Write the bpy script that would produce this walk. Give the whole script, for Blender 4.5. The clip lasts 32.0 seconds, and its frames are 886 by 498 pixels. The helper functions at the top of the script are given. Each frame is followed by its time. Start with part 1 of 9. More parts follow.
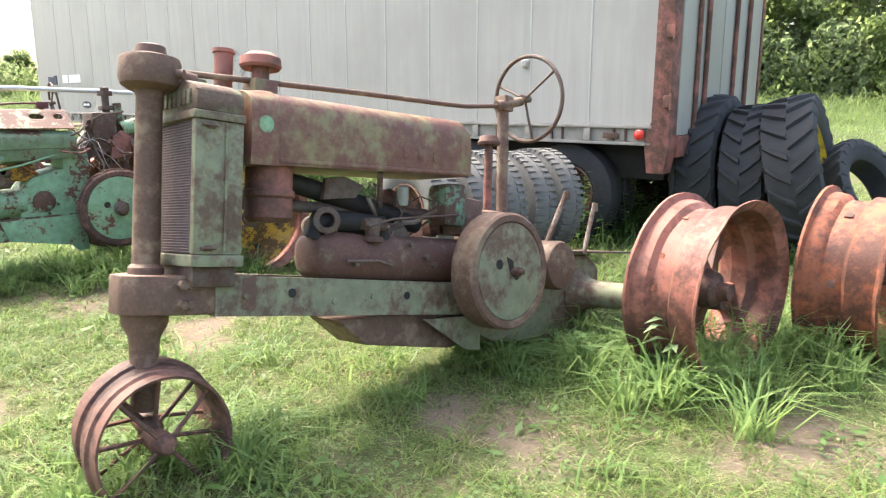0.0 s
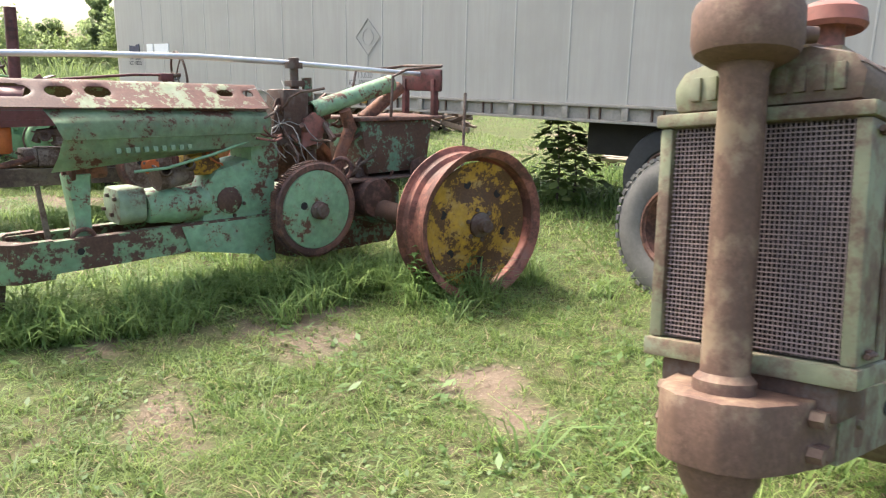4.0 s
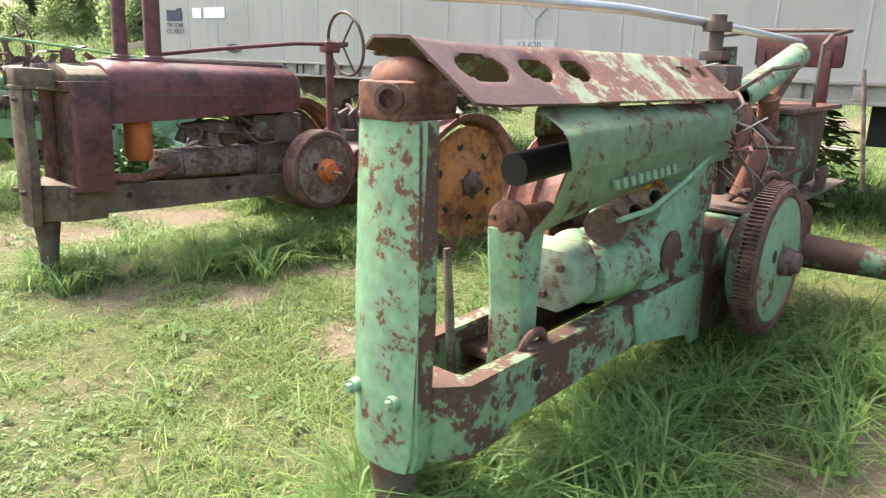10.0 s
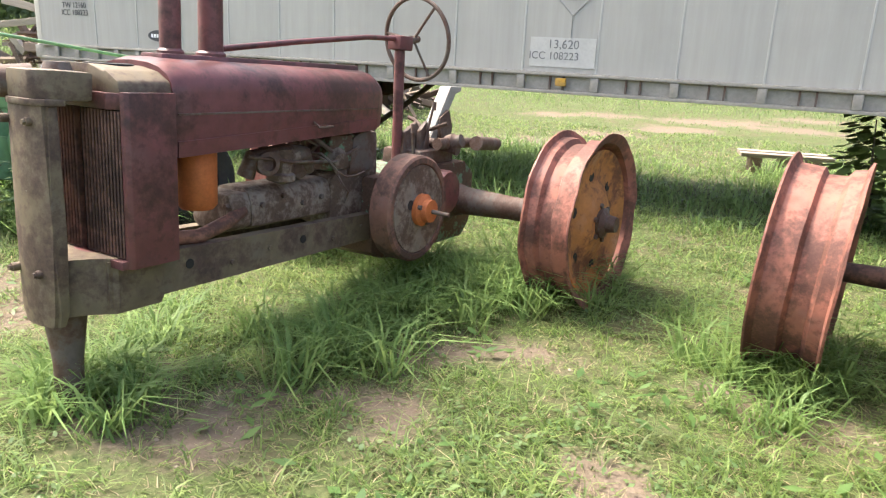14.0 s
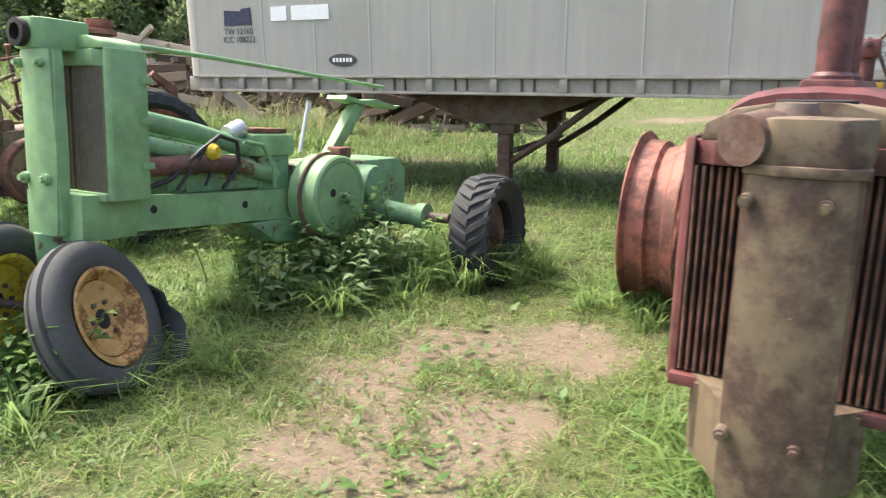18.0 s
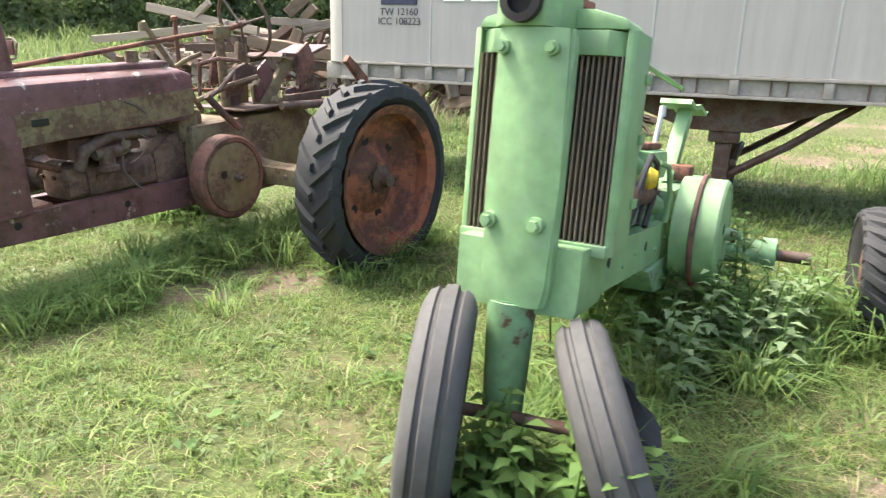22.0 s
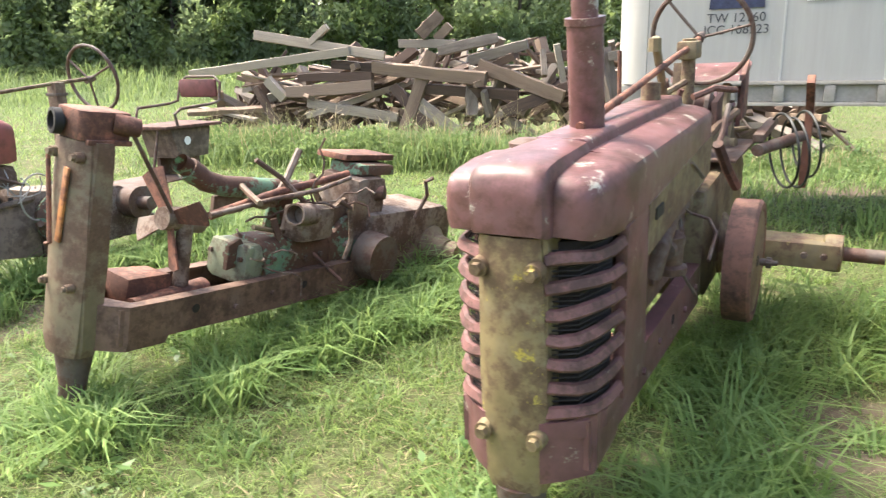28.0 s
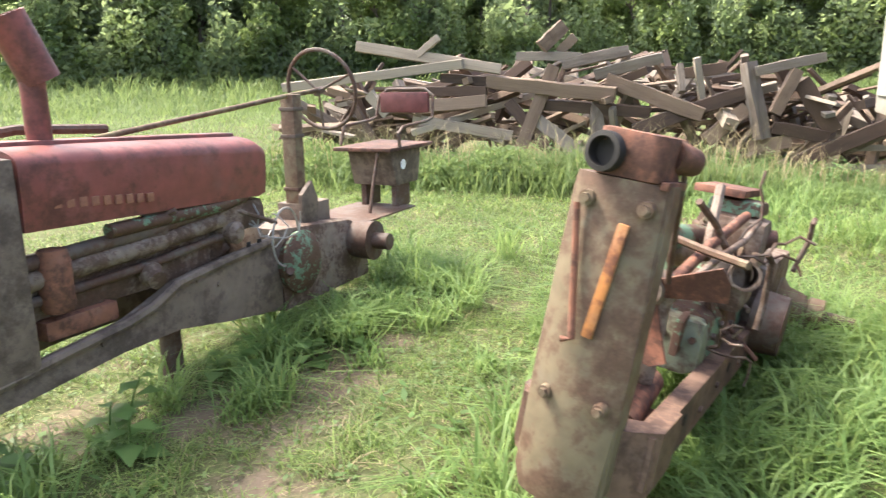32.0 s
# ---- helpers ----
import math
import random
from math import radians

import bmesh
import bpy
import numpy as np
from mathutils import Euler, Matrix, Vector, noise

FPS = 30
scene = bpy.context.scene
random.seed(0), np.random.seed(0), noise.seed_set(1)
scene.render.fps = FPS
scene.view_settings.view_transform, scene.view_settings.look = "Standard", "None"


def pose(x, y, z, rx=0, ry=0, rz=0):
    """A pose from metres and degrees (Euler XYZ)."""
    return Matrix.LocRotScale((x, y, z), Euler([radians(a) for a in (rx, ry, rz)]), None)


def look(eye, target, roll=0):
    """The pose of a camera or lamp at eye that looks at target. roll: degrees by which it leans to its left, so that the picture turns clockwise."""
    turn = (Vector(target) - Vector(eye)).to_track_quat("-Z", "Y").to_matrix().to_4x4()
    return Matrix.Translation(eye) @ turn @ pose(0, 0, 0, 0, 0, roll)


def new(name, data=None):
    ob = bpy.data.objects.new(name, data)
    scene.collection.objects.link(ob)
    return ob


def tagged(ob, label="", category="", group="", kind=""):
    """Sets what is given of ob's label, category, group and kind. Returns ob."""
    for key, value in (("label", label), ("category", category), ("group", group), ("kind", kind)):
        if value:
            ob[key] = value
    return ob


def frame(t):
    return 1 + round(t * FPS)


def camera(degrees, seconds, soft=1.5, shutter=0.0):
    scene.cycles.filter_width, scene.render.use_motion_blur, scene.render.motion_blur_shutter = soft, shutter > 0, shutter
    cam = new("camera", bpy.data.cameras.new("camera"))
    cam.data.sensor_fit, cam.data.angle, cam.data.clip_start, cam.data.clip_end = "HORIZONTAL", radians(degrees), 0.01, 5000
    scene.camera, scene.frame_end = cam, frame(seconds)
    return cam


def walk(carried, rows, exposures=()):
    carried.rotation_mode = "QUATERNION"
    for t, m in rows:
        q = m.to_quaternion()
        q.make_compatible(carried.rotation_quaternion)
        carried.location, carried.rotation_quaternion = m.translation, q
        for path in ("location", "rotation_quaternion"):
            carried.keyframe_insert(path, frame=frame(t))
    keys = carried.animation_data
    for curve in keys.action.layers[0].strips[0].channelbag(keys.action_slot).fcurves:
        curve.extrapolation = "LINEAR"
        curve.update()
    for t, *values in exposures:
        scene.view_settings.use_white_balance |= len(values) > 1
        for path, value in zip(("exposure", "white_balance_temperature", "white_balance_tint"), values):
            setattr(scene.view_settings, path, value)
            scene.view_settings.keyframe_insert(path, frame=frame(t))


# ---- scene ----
cam = camera(63.3, 32.0, soft=1.2, shutter=0.25)
METRES, EYE, TILT, LEAN, TURN = 17.0, 1.43, 0.0, 0.0, 0.0
ROWS = [
    (0.0, 0.0, 0.0, 0.0, -0.02, -11.79, 0.09),
    (0.5, -0.0121, 0.0083, -0.0001, 0.46, -12.42, 2.19),
    (1.0, -0.0231, 0.0174, 0.0007, 1.84, -12.3, 2.82),
    (1.5, -0.0344, 0.0262, 0.0001, 0.81, -12.38, 1.1),
    (2.0, -0.0487, 0.035, -0.0006, -4.08, -13.86, -0.01),
    (2.5, -0.0613, 0.0441, -0.0007, -1.58, -13.9, 0.93),
    (3.0, -0.0733, 0.0551, -0.0006, 2.22, -14.29, 2.03),
    (3.5, -0.0857, 0.0643, -0.0009, 3.21, -14.18, -0.06),
    (4.0, -0.1013, 0.0718, -0.0003, 1.58, -13.49, -1.04),
    (4.5, -0.1128, 0.0805, -0.0005, 5.19, -13.78, 0.14),
    (6.5, -0.1592, 0.1184, -0.002, 8.96, -14.34, 1.23),
    (7.0, -0.1705, 0.1312, -0.0019, 9.35, -14.78, 0.08),
    (7.5, -0.1841, 0.1402, -0.0031, 7.62, -14.29, -0.66),
    (8.0, -0.1982, 0.1477, -0.003, 6.36, -14.63, -0.14),
    (8.5, -0.2106, 0.158, -0.004, 4.37, -16.18, 0.26),
    (9.0, -0.2224, 0.1674, -0.0043, 4.04, -16.86, -2.1),
    (9.5, -0.2351, 0.175, -0.0042, -1.85, -15.1, -2.09),
    (10.0, -0.2479, 0.1835, -0.0043, -2.82, -15.4, -1.12),
    (10.5, -0.2574, 0.1953, -0.0042, -4.42, -16.76, -1.6),
    (11.0, -0.2662, 0.2051, -0.0043, -3.35, -16.55, -1.81),
    (11.5, -0.2801, 0.2149, -0.0042, -6.87, -15.42, -2.27),
    (12.0, -0.2913, 0.2258, -0.0049, -8.28, -16.05, -1.22),
    (12.5, -0.2994, 0.2382, -0.0045, -7.36, -16.84, -0.62),
    (13.0, -0.3071, 0.2478, -0.0047, -7.27, -16.41, -2.9),
    (13.5, -0.3189, 0.2584, -0.0047, -11.15, -15.79, -3.01),
    (15.5, -0.3617, 0.299, -0.0046, -17.76, -15.51, -1.83),
    (16.0, -0.375, 0.3082, -0.0041, -18.37, -14.99, 0.58),
    (16.5, -0.3871, 0.3192, -0.0049, -19.75, -15.5, 1.18),
    (17.0, -0.3993, 0.3301, -0.0049, -19.31, -15.5, -0.98),
    (17.5, -0.4162, 0.3418, -0.0045, -18.67, -15.19, -0.95),
    (18.0, -0.4303, 0.3538, -0.005, -12.97, -14.86, 0.53),
    (18.5, -0.4411, 0.3677, -0.0058, -12.36, -16.82, 0.97),
    (19.0, -0.4506, 0.3779, -0.0053, -10.66, -16.31, -1.17),
    (19.5, -0.4645, 0.3871, -0.0049, -13.84, -15.66, -2.24),
    (20.0, -0.4777, 0.3963, -0.0048, -12.37, -15.41, -1.4),
    (20.5, -0.4902, 0.4078, -0.0057, -13.78, -16.17, 0.14),
    (21.0, -0.5028, 0.4193, -0.0046, -13.5, -15.97, -1.65),
    (21.5, -0.5187, 0.4301, -0.0044, -17.1, -15.26, -1.63),
    (22.0, -0.5324, 0.4419, -0.0053, -14.8, -15.69, -1.61),
    (22.5, -0.542, 0.4556, -0.0043, -14.35, -16.42, -0.06),
    (23.0, -0.5523, 0.4682, -0.0045, -12.62, -16.02, -2.25),
    (23.5, -0.5657, 0.4813, -0.0049, -13.71, -16.12, -1.83),
    (24.0, -0.5755, 0.4944, -0.0054, -12.94, -15.99, -0.73),
    (24.5, -0.5832, 0.5066, -0.0052, -13.17, -16.07, 0.74),
    (25.0, -0.5929, 0.5156, -0.004, -11.4, -14.36, 0.2),
    (25.5, -0.6042, 0.5237, -0.0036, -14.14, -14.49, -1.75),
    (27.5, -0.6495, 0.5618, -0.0042, -17.4, -13.61, 1.62),
    (28.0, -0.6612, 0.5715, -0.005, -15.72, -14.28, 1.16),
    (28.5, -0.6723, 0.5837, -0.0043, -13.99, -13.81, 2.7),
    (29.0, -0.6822, 0.5935, -0.0047, -12.48, -14.71, 1.49),
    (29.5, -0.6957, 0.6032, -0.0043, -14.91, -13.74, 0.89),
    (30.0, -0.7062, 0.6135, -0.0053, -15.49, -13.11, 1.24),
    (30.5, -0.7142, 0.6239, -0.0051, -15.56, -13.81, 3.05),
    (31.0, -0.7224, 0.6322, -0.0048, -14.98, -13.46, 2.31),
    (31.5, -0.7345, 0.642, -0.0048, -18.9, -13.51, 1.96),
    (32.0, -0.7462, 0.6541, -0.0051, -15.22, -13.05, 0.78),
]
walk(cam, [(t, pose(0, 0, EYE, TILT, LEAN, TURN) @ pose(METRES * x, METRES * y, METRES * z, 90 + pitch, roll, yaw)) for t, x, y, z, yaw, pitch, roll in ROWS], [(0, 2.72, 6650, 8), (2, 2.65, 6650, 8), (4, 2.25, 6650, 8), (7, 2.45, 6650, 8), (9, 2.58, 6650, 8), (12, 2.33, 6650, 8), (16, 2.65, 6650, 8), (17, 2.63, 6650, 8), (18, 2.22, 6650, 8), (20, 2.42, 6650, 8), (22, 2.52, 6650, 8), (23, 2.4, 6650, 8), (25, 2.75, 6650, 8), (28, 2.6, 6650, 8), (32, 2.55, 6650, 8)])


# ---- daylight: high hazy sun from beyond the row, over the trailer's nose ----
SUN_EL, SUN_AZ = 58.0, 138.0          # degrees; azimuth of the sun's place, counted from +x towards +y
world = bpy.data.worlds.new("sky")
scene.world = world
world.use_nodes = True
wn = world.node_tree.nodes
wl = world.node_tree.links
sky = wn.new("ShaderNodeTexSky")
sky.sky_type = "NISHITA"
sky.sun_disc = False
sky.sun_elevation = radians(SUN_EL)
sky.sun_rotation = radians(90 - SUN_AZ)
sky.air_density, sky.dust_density, sky.ozone_density = 1.0, 6.0, 0.6
wn["Background"].inputs["Strength"].default_value = 0.12
wl.new(sky.outputs["Color"], wn["Background"].inputs["Color"])
sun_dir = Vector((math.cos(radians(SUN_EL)) * math.cos(radians(SUN_AZ)), math.cos(radians(SUN_EL)) * math.sin(radians(SUN_AZ)), math.sin(radians(SUN_EL))))
sun_data = bpy.data.lights.new("sun", "SUN")
sun_data.energy, sun_data.angle, sun_data.color = 1.5, radians(10.0), (1.0, 0.96, 0.89)
sun = new("sun", sun_data)
sun.matrix_world = look(sun_dir * 60, (0, 0, 0))


# ---- materials ----
def mat_base(name):
    m = bpy.data.materials.new(name)
    m.use_nodes = True
    nt = m.node_tree
    return m, nt, nt.nodes["Principled BSDF"]


def node(nt, kind, **values):
    n = nt.nodes.new(kind)
    for k, v in values.items():
        n.inputs[k].default_value = v
    return n


def noise_tex(nt, vec, scale, detail=6.0, rough=0.6):
    n = node(nt, "ShaderNodeTexNoise", Scale=scale, Detail=detail, Roughness=rough)
    nt.links.new(vec, n.inputs["Vector"])
    return n.outputs["Fac"]


def ramp(nt, fac, stops):
    r = nt.nodes.new("ShaderNodeValToRGB")
    el = r.color_ramp.elements
    while len(el) < len(stops):
        el.new(0.5)
    for e, (pos, col) in zip(el, stops):
        e.position = pos
        e.color = (*col, 1) if len(col) == 3 else col
    nt.links.new(fac, r.inputs["Fac"])
    return r.outputs["Color"]


def mix(nt, fac, a, b, mode="MIX"):
    n = nt.nodes.new("ShaderNodeMix")
    n.data_type = "RGBA"
    n.blend_type = mode
    for sock, v in ((n.inputs[0], fac), (n.inputs[6], a), (n.inputs[7], b)):
        if isinstance(v, (int, float)):
            sock.default_value = v
        elif isinstance(v, tuple):
            sock.default_value = (*v, 1)
        else:
            nt.links.new(v, sock)
    return n.outputs[2]


def bump(nt, fac, bsdf, strength=0.3, dist=0.004):
    b = node(nt, "ShaderNodeBump", Strength=strength, Distance=dist)
    nt.links.new(fac, b.inputs["Height"])
    nt.links.new(b.outputs["Normal"], bsdf.inputs["Normal"])


def coords(nt):
    return nt.nodes.new("ShaderNodeTexCoord").outputs["Object"]


def val(c, f):
    return tuple(min(1.0, v * f) for v in c)


def rusty(name, paint, rust, amount, scale=4.0, rough=0.62, lichen=None, rust2=None, cover=0.62, crisp=False):
    """Old paint with patches worn to rust. amount: share of rust, 0 to 1."""
    m, nt, bs = mat_base(name)
    co = coords(nt)
    rust2 = rust2 or val(rust, 0.6)
    big = noise_tex(nt, co, scale, 8, 0.66)
    mid = noise_tex(nt, co, scale * 4.3, 6, 0.6)
    chip = noise_tex(nt, co, scale * 6.5, 8, 0.68)
    fine = noise_tex(nt, co, 70, 5, 0.7)
    pc = mix(nt, ramp(nt, mid, [(0.3, (0, 0, 0)), (0.72, (1, 1, 1))]), val(paint, 0.74), val(paint, 1.2))
    pc = mix(nt, ramp(nt, noise_tex(nt, co, scale * 1.9, 5, 0.55), [(0.52, (0, 0, 0)), (0.72, (0.55, 0.55, 0.55))]), pc, tuple(0.55 * v + 0.45 * sum(paint) / 3 * 1.25 for v in paint))
    rc = mix(nt, ramp(nt, mid, [(0.33, (0, 0, 0)), (0.7, (1, 1, 1))]), rust2, rust)
    rc = mix(nt, ramp(nt, fine, [(0.35, (0, 0, 0)), (0.7, (1, 1, 1))]), val(rust2, 0.8), rc)
    edge = 0.665 - 0.33 * amount
    comb = mix(nt, 0.10, mix(nt, 0.36, big, chip), fine)
    soft = 0.010 if crisp else 0.038
    msk = ramp(nt, comb, [(edge - soft, (0, 0, 0)), (edge + soft, (1, 1, 1))])
    scorch = ramp(nt, comb, [(edge - 0.055, (0, 0, 0)), (edge + 0.0, (0.6, 0.6, 0.6))])
    pc = mix(nt, scorch, pc, tuple(0.5 * p + 0.5 * r for p, r in zip(paint, rust)))
    col = mix(nt, msk, pc, rc)
    if lichen:
        lm = ramp(nt, noise_tex(nt, co, 9, 8, 0.75), [(cover, (0, 0, 0)), (cover + 0.05, (1, 1, 1))])
        col = mix(nt, lm, col, lichen)
    nt.links.new(col, bs.inputs["Base Color"])
    r = nt.nodes.new("ShaderNodeMapRange")
    r.inputs["To Min"].default_value, r.inputs["To Max"].default_value = rough - 0.12, min(0.95, rough + 0.25)
    nt.links.new(mid, r.inputs["Value"])
    nt.links.new(r.outputs["Result"], bs.inputs["Roughness"])
    bs.inputs["Specular IOR Level"].default_value = 0.35
    bump(nt, comb, bs, 0.45, 0.004)
    return m


def plain(name, col, rough=0.6, var=0.25, scale=12.0, metal=0.0, bmp=0.25):
    m, nt, bs = mat_base(name)
    co = coords(nt)
    a = noise_tex(nt, co, scale, 7, 0.65)
    b = noise_tex(nt, co, scale * 6, 4, 0.6)
    c = mix(nt, ramp(nt, mix(nt, 0.4, a, b), [(0.3, (0, 0, 0)), (0.7, (1, 1, 1))]), val(col, 1 - var), val(col, 1 + var))
    nt.links.new(c, bs.inputs["Base Color"])
    bs.inputs["Roughness"].default_value = rough
    bs.inputs["Metallic"].default_value = metal
    bs.inputs["Specular IOR Level"].default_value = 0.35
    bump(nt, b, bs, bmp, 0.003)
    return m


def leafy(name, dark, light, rough=0.55, trans=0.35, patch=0.9, stale=None):
    """Leaves and blades: each one a tint of its own, some light passing through."""
    m, nt, bs = mat_base(name)
    g = nt.nodes.new("ShaderNodeNewGeometry")
    c = ramp(nt, g.outputs["Random Per Island"], [(0.0, dark), (0.55, tuple((a + b) / 2 for a, b in zip(dark, light))), (1.0, light)])
    co = coords(nt)
    big = noise_tex(nt, co, patch, 4, 0.6)
    if stale:
        c = mix(nt, ramp(nt, noise_tex(nt, co, patch * 2.7, 6, 0.7), [(0.5, (0, 0, 0)), (0.68, (0.8, 0.8, 0.8))]), c, stale)
    c = mix(nt, ramp(nt, big, [(0.35, (0, 0, 0)), (0.65, (1, 1, 1))]), mix(nt, 0.35, c, dark), c)
    nt.links.new(c, bs.inputs["Base Color"])
    bs.inputs["Roughness"].default_value = rough
    bs.inputs["Specular IOR Level"].default_value = 0.25
    t = nt.nodes.new("ShaderNodeBsdfTranslucent")
    nt.links.new(mix(nt, 0.5, c, (0.36, 0.45, 0.16), "MIX"), t.inputs["Color"])
    ms = nt.nodes.new("ShaderNodeMixShader")
    ms.inputs[0].default_value = trans
    nt.links.new(bs.outputs[0], ms.inputs[1])
    nt.links.new(t.outputs[0], ms.inputs[2])
    nt.links.new(ms.outputs[0], nt.nodes["Material Output"].inputs["Surface"])
    return m


m_a_hood = rusty("faded_red_green_paint", (0.195, 0.165, 0.08), (0.22, 0.094, 0.068), 0.55, 2.2, 0.45)
m_a_block = rusty("rust_brown_block", (0.175, 0.155, 0.095), (0.165, 0.08, 0.06), 0.7, 2.4)
m_a_frame = rusty("olive_rusted_casting", (0.19, 0.20, 0.125), (0.185, 0.12, 0.085), 0.46, 3.4)
m_a_col = rusty("brown_column", (0.21, 0.15, 0.10), (0.19, 0.11, 0.08), 0.6, 3.2)
m_b_green = rusty("worn_mint_green", (0.192, 0.325, 0.19), (0.19, 0.085, 0.055), 0.34, 5.2, 0.55, crisp=True)
m_b_deck = rusty("worn_deck_paint", (0.24, 0.285, 0.175), (0.215, 0.10, 0.075), 0.56, 5.0, 0.5, crisp=True)
m_b_front = rusty("maroon_worn_deck", (0.30, 0.34, 0.24), (0.16, 0.085, 0.072), 0.72, 4.0, 0.5, crisp=True)
m_b_rail = rusty("brown_green_rail", (0.185, 0.30, 0.165), (0.15, 0.078, 0.055), 0.58, 3.4, 0.6, crisp=True)
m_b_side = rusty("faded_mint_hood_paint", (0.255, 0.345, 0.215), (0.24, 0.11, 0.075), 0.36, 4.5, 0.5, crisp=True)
m_b_pale = rusty("greyish_mint_casting", (0.235, 0.30, 0.20), (0.19, 0.115, 0.08), 0.34, 4.5, 0.6)
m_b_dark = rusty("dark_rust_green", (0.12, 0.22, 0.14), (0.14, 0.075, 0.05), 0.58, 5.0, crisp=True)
m_c_hood = rusty("maroon_paint", (0.128, 0.043, 0.043), (0.09, 0.037, 0.034), 0.42, 3.0, 0.36)
m_c_cast = rusty("mossy_brown_casting", (0.138, 0.104, 0.066), (0.115, 0.072, 0.055), 0.48, 3.5, 0.6, (0.28, 0.26, 0.21), cover=0.69)
m_d_green = rusty("fresh_mint_green", (0.19, 0.325, 0.155), (0.18, 0.215, 0.095), 0.16, 2.2, 0.48, crisp=True)
m_d_dark = rusty("shaded_green_casting", (0.16, 0.30, 0.155), (0.16, 0.10, 0.06), 0.3, 4.0, 0.55, crisp=True)
m_e_hood = rusty("purple_brown_paint", (0.145, 0.068, 0.068), (0.125, 0.06, 0.052), 0.45, 3.0, 0.32, (0.36, 0.34, 0.28), cover=0.595)
m_e_cast = rusty("lichen_brown_casting", (0.185, 0.145, 0.078), (0.155, 0.095, 0.064), 0.45, 4.5, 0.6, (0.28, 0.235, 0.09), cover=0.62)
m_e_ped = rusty("yellow_lichened_casting", (0.20, 0.155, 0.075), (0.165, 0.105, 0.062), 0.45, 4.0, 0.6, (0.40, 0.32, 0.06), cover=0.60)
m_f_cast = rusty("tan_brown_casting", (0.17, 0.135, 0.085), (0.165, 0.098, 0.065), 0.5, 3.0, 0.6)
m_f_green = rusty("olive_grey_block", (0.17, 0.19, 0.125), (0.13, 0.09, 0.062), 0.4, 4.0, 0.6)
m_f_rail = rusty("brown_rail", (0.165, 0.10, 0.07), (0.125, 0.072, 0.053), 0.5, 4.0, 0.65)
m_e_louvre = rusty("dark_maroon_louvre", (0.16, 0.075, 0.068), (0.12, 0.06, 0.05), 0.45, 6.0, 0.55, (0.40, 0.38, 0.34), cover=0.63)
m_disc = rusty("orange_wheel_disc", (0.40, 0.165, 0.05), (0.24, 0.095, 0.05), 0.4, 4.0, 0.6)
m_f_rust = rusty("orange_brown_rust", (0.22, 0.095, 0.06), (0.14, 0.066, 0.047), 0.5, 5.0, 0.7)
m_g_red = rusty("dull_red_paint", (0.21, 0.064, 0.055), (0.165, 0.06, 0.05), 0.4, 2.5, 0.42)
m_g_frame = rusty("grey_brown_frame", (0.17, 0.13, 0.102), (0.13, 0.095, 0.076), 0.5, 3.0, 0.65)
m_rim = rusty("orange_rusted_rim", (0.30, 0.098, 0.05), (0.16, 0.068, 0.048), 0.5, 3.0, 0.62)
m_rim_pink = rusty("dusty_red_rim", (0.285, 0.11, 0.078), (0.175, 0.075, 0.057), 0.48, 3.2, 0.6)
m_rim_brown = rusty("brown_rim", (0.175, 0.085, 0.062), (0.11, 0.06, 0.047), 0.5, 4.0, 0.65)
m_yellow_rust = rusty("yellow_rusted_disc", (0.42, 0.24, 0.03), (0.17, 0.085, 0.035), 0.5, 5.5, 0.6, crisp=True)
m_yellow = rusty("yellow_paint", (0.55, 0.40, 0.03), (0.30, 0.17, 0.05), 0.3, 6.0, 0.5)
m_tan_disc = rusty("tan_wheel_disc", (0.46, 0.27, 0.10), (0.30, 0.14, 0.05), 0.4, 7.0, 0.6, crisp=True)
m_orange = plain("orange_paint", (0.42, 0.115, 0.035), 0.6, 0.3, 14)
m_iron = rusty("dark_iron", (0.11, 0.085, 0.07), (0.13, 0.07, 0.05), 0.5, 6.0, 0.6)
m_engine = rusty("dusty_engine_iron", (0.20, 0.155, 0.125), (0.14, 0.085, 0.06), 0.5, 6.0, 0.7)
m_black = plain("grimy_black", (0.018, 0.016, 0.015), 0.7, 0.4, 10)
m_wire = plain("pale_wire", (0.28, 0.265, 0.25), 0.6, 0.3)
m_cable = plain("black_hose", (0.02, 0.02, 0.02), 0.5, 0.3)
m_pipe = plain("galvanised_pipe", (0.50, 0.51, 0.52), 0.38, 0.12, 9, 0.6, 0.1)
m_rubber = plain("weathered_rubber", (0.03, 0.031, 0.033), 0.75, 0.3, 7)
m_rubber_dust = plain("dusty_grey_rubber", (0.07, 0.069, 0.068), 0.85, 0.25, 7)
m_tyre_pale = plain("pale_dusty_rubber", (0.135, 0.13, 0.122), 0.9, 0.25, 7)
m_bar_red = plain("worn_red_letter_paint", (0.26, 0.115, 0.075), 0.6, 0.3, 30)
m_slat = plain("bare_grille_strip", (0.20, 0.165, 0.125), 0.5, 0.25, 20)
m_screen = plain("rusted_screen_wire", (0.20, 0.15, 0.145), 0.6, 0.3, 20)
m_core = plain("radiator_core", (0.03, 0.024, 0.022), 0.8, 0.4, 30)
m_bar_pale = plain("faded_letter_paint", (0.17, 0.25, 0.15), 0.6, 0.3, 30)
m_glass_bulb = plain("sediment_glass", (0.26, 0.26, 0.23), 0.15, 0.1)


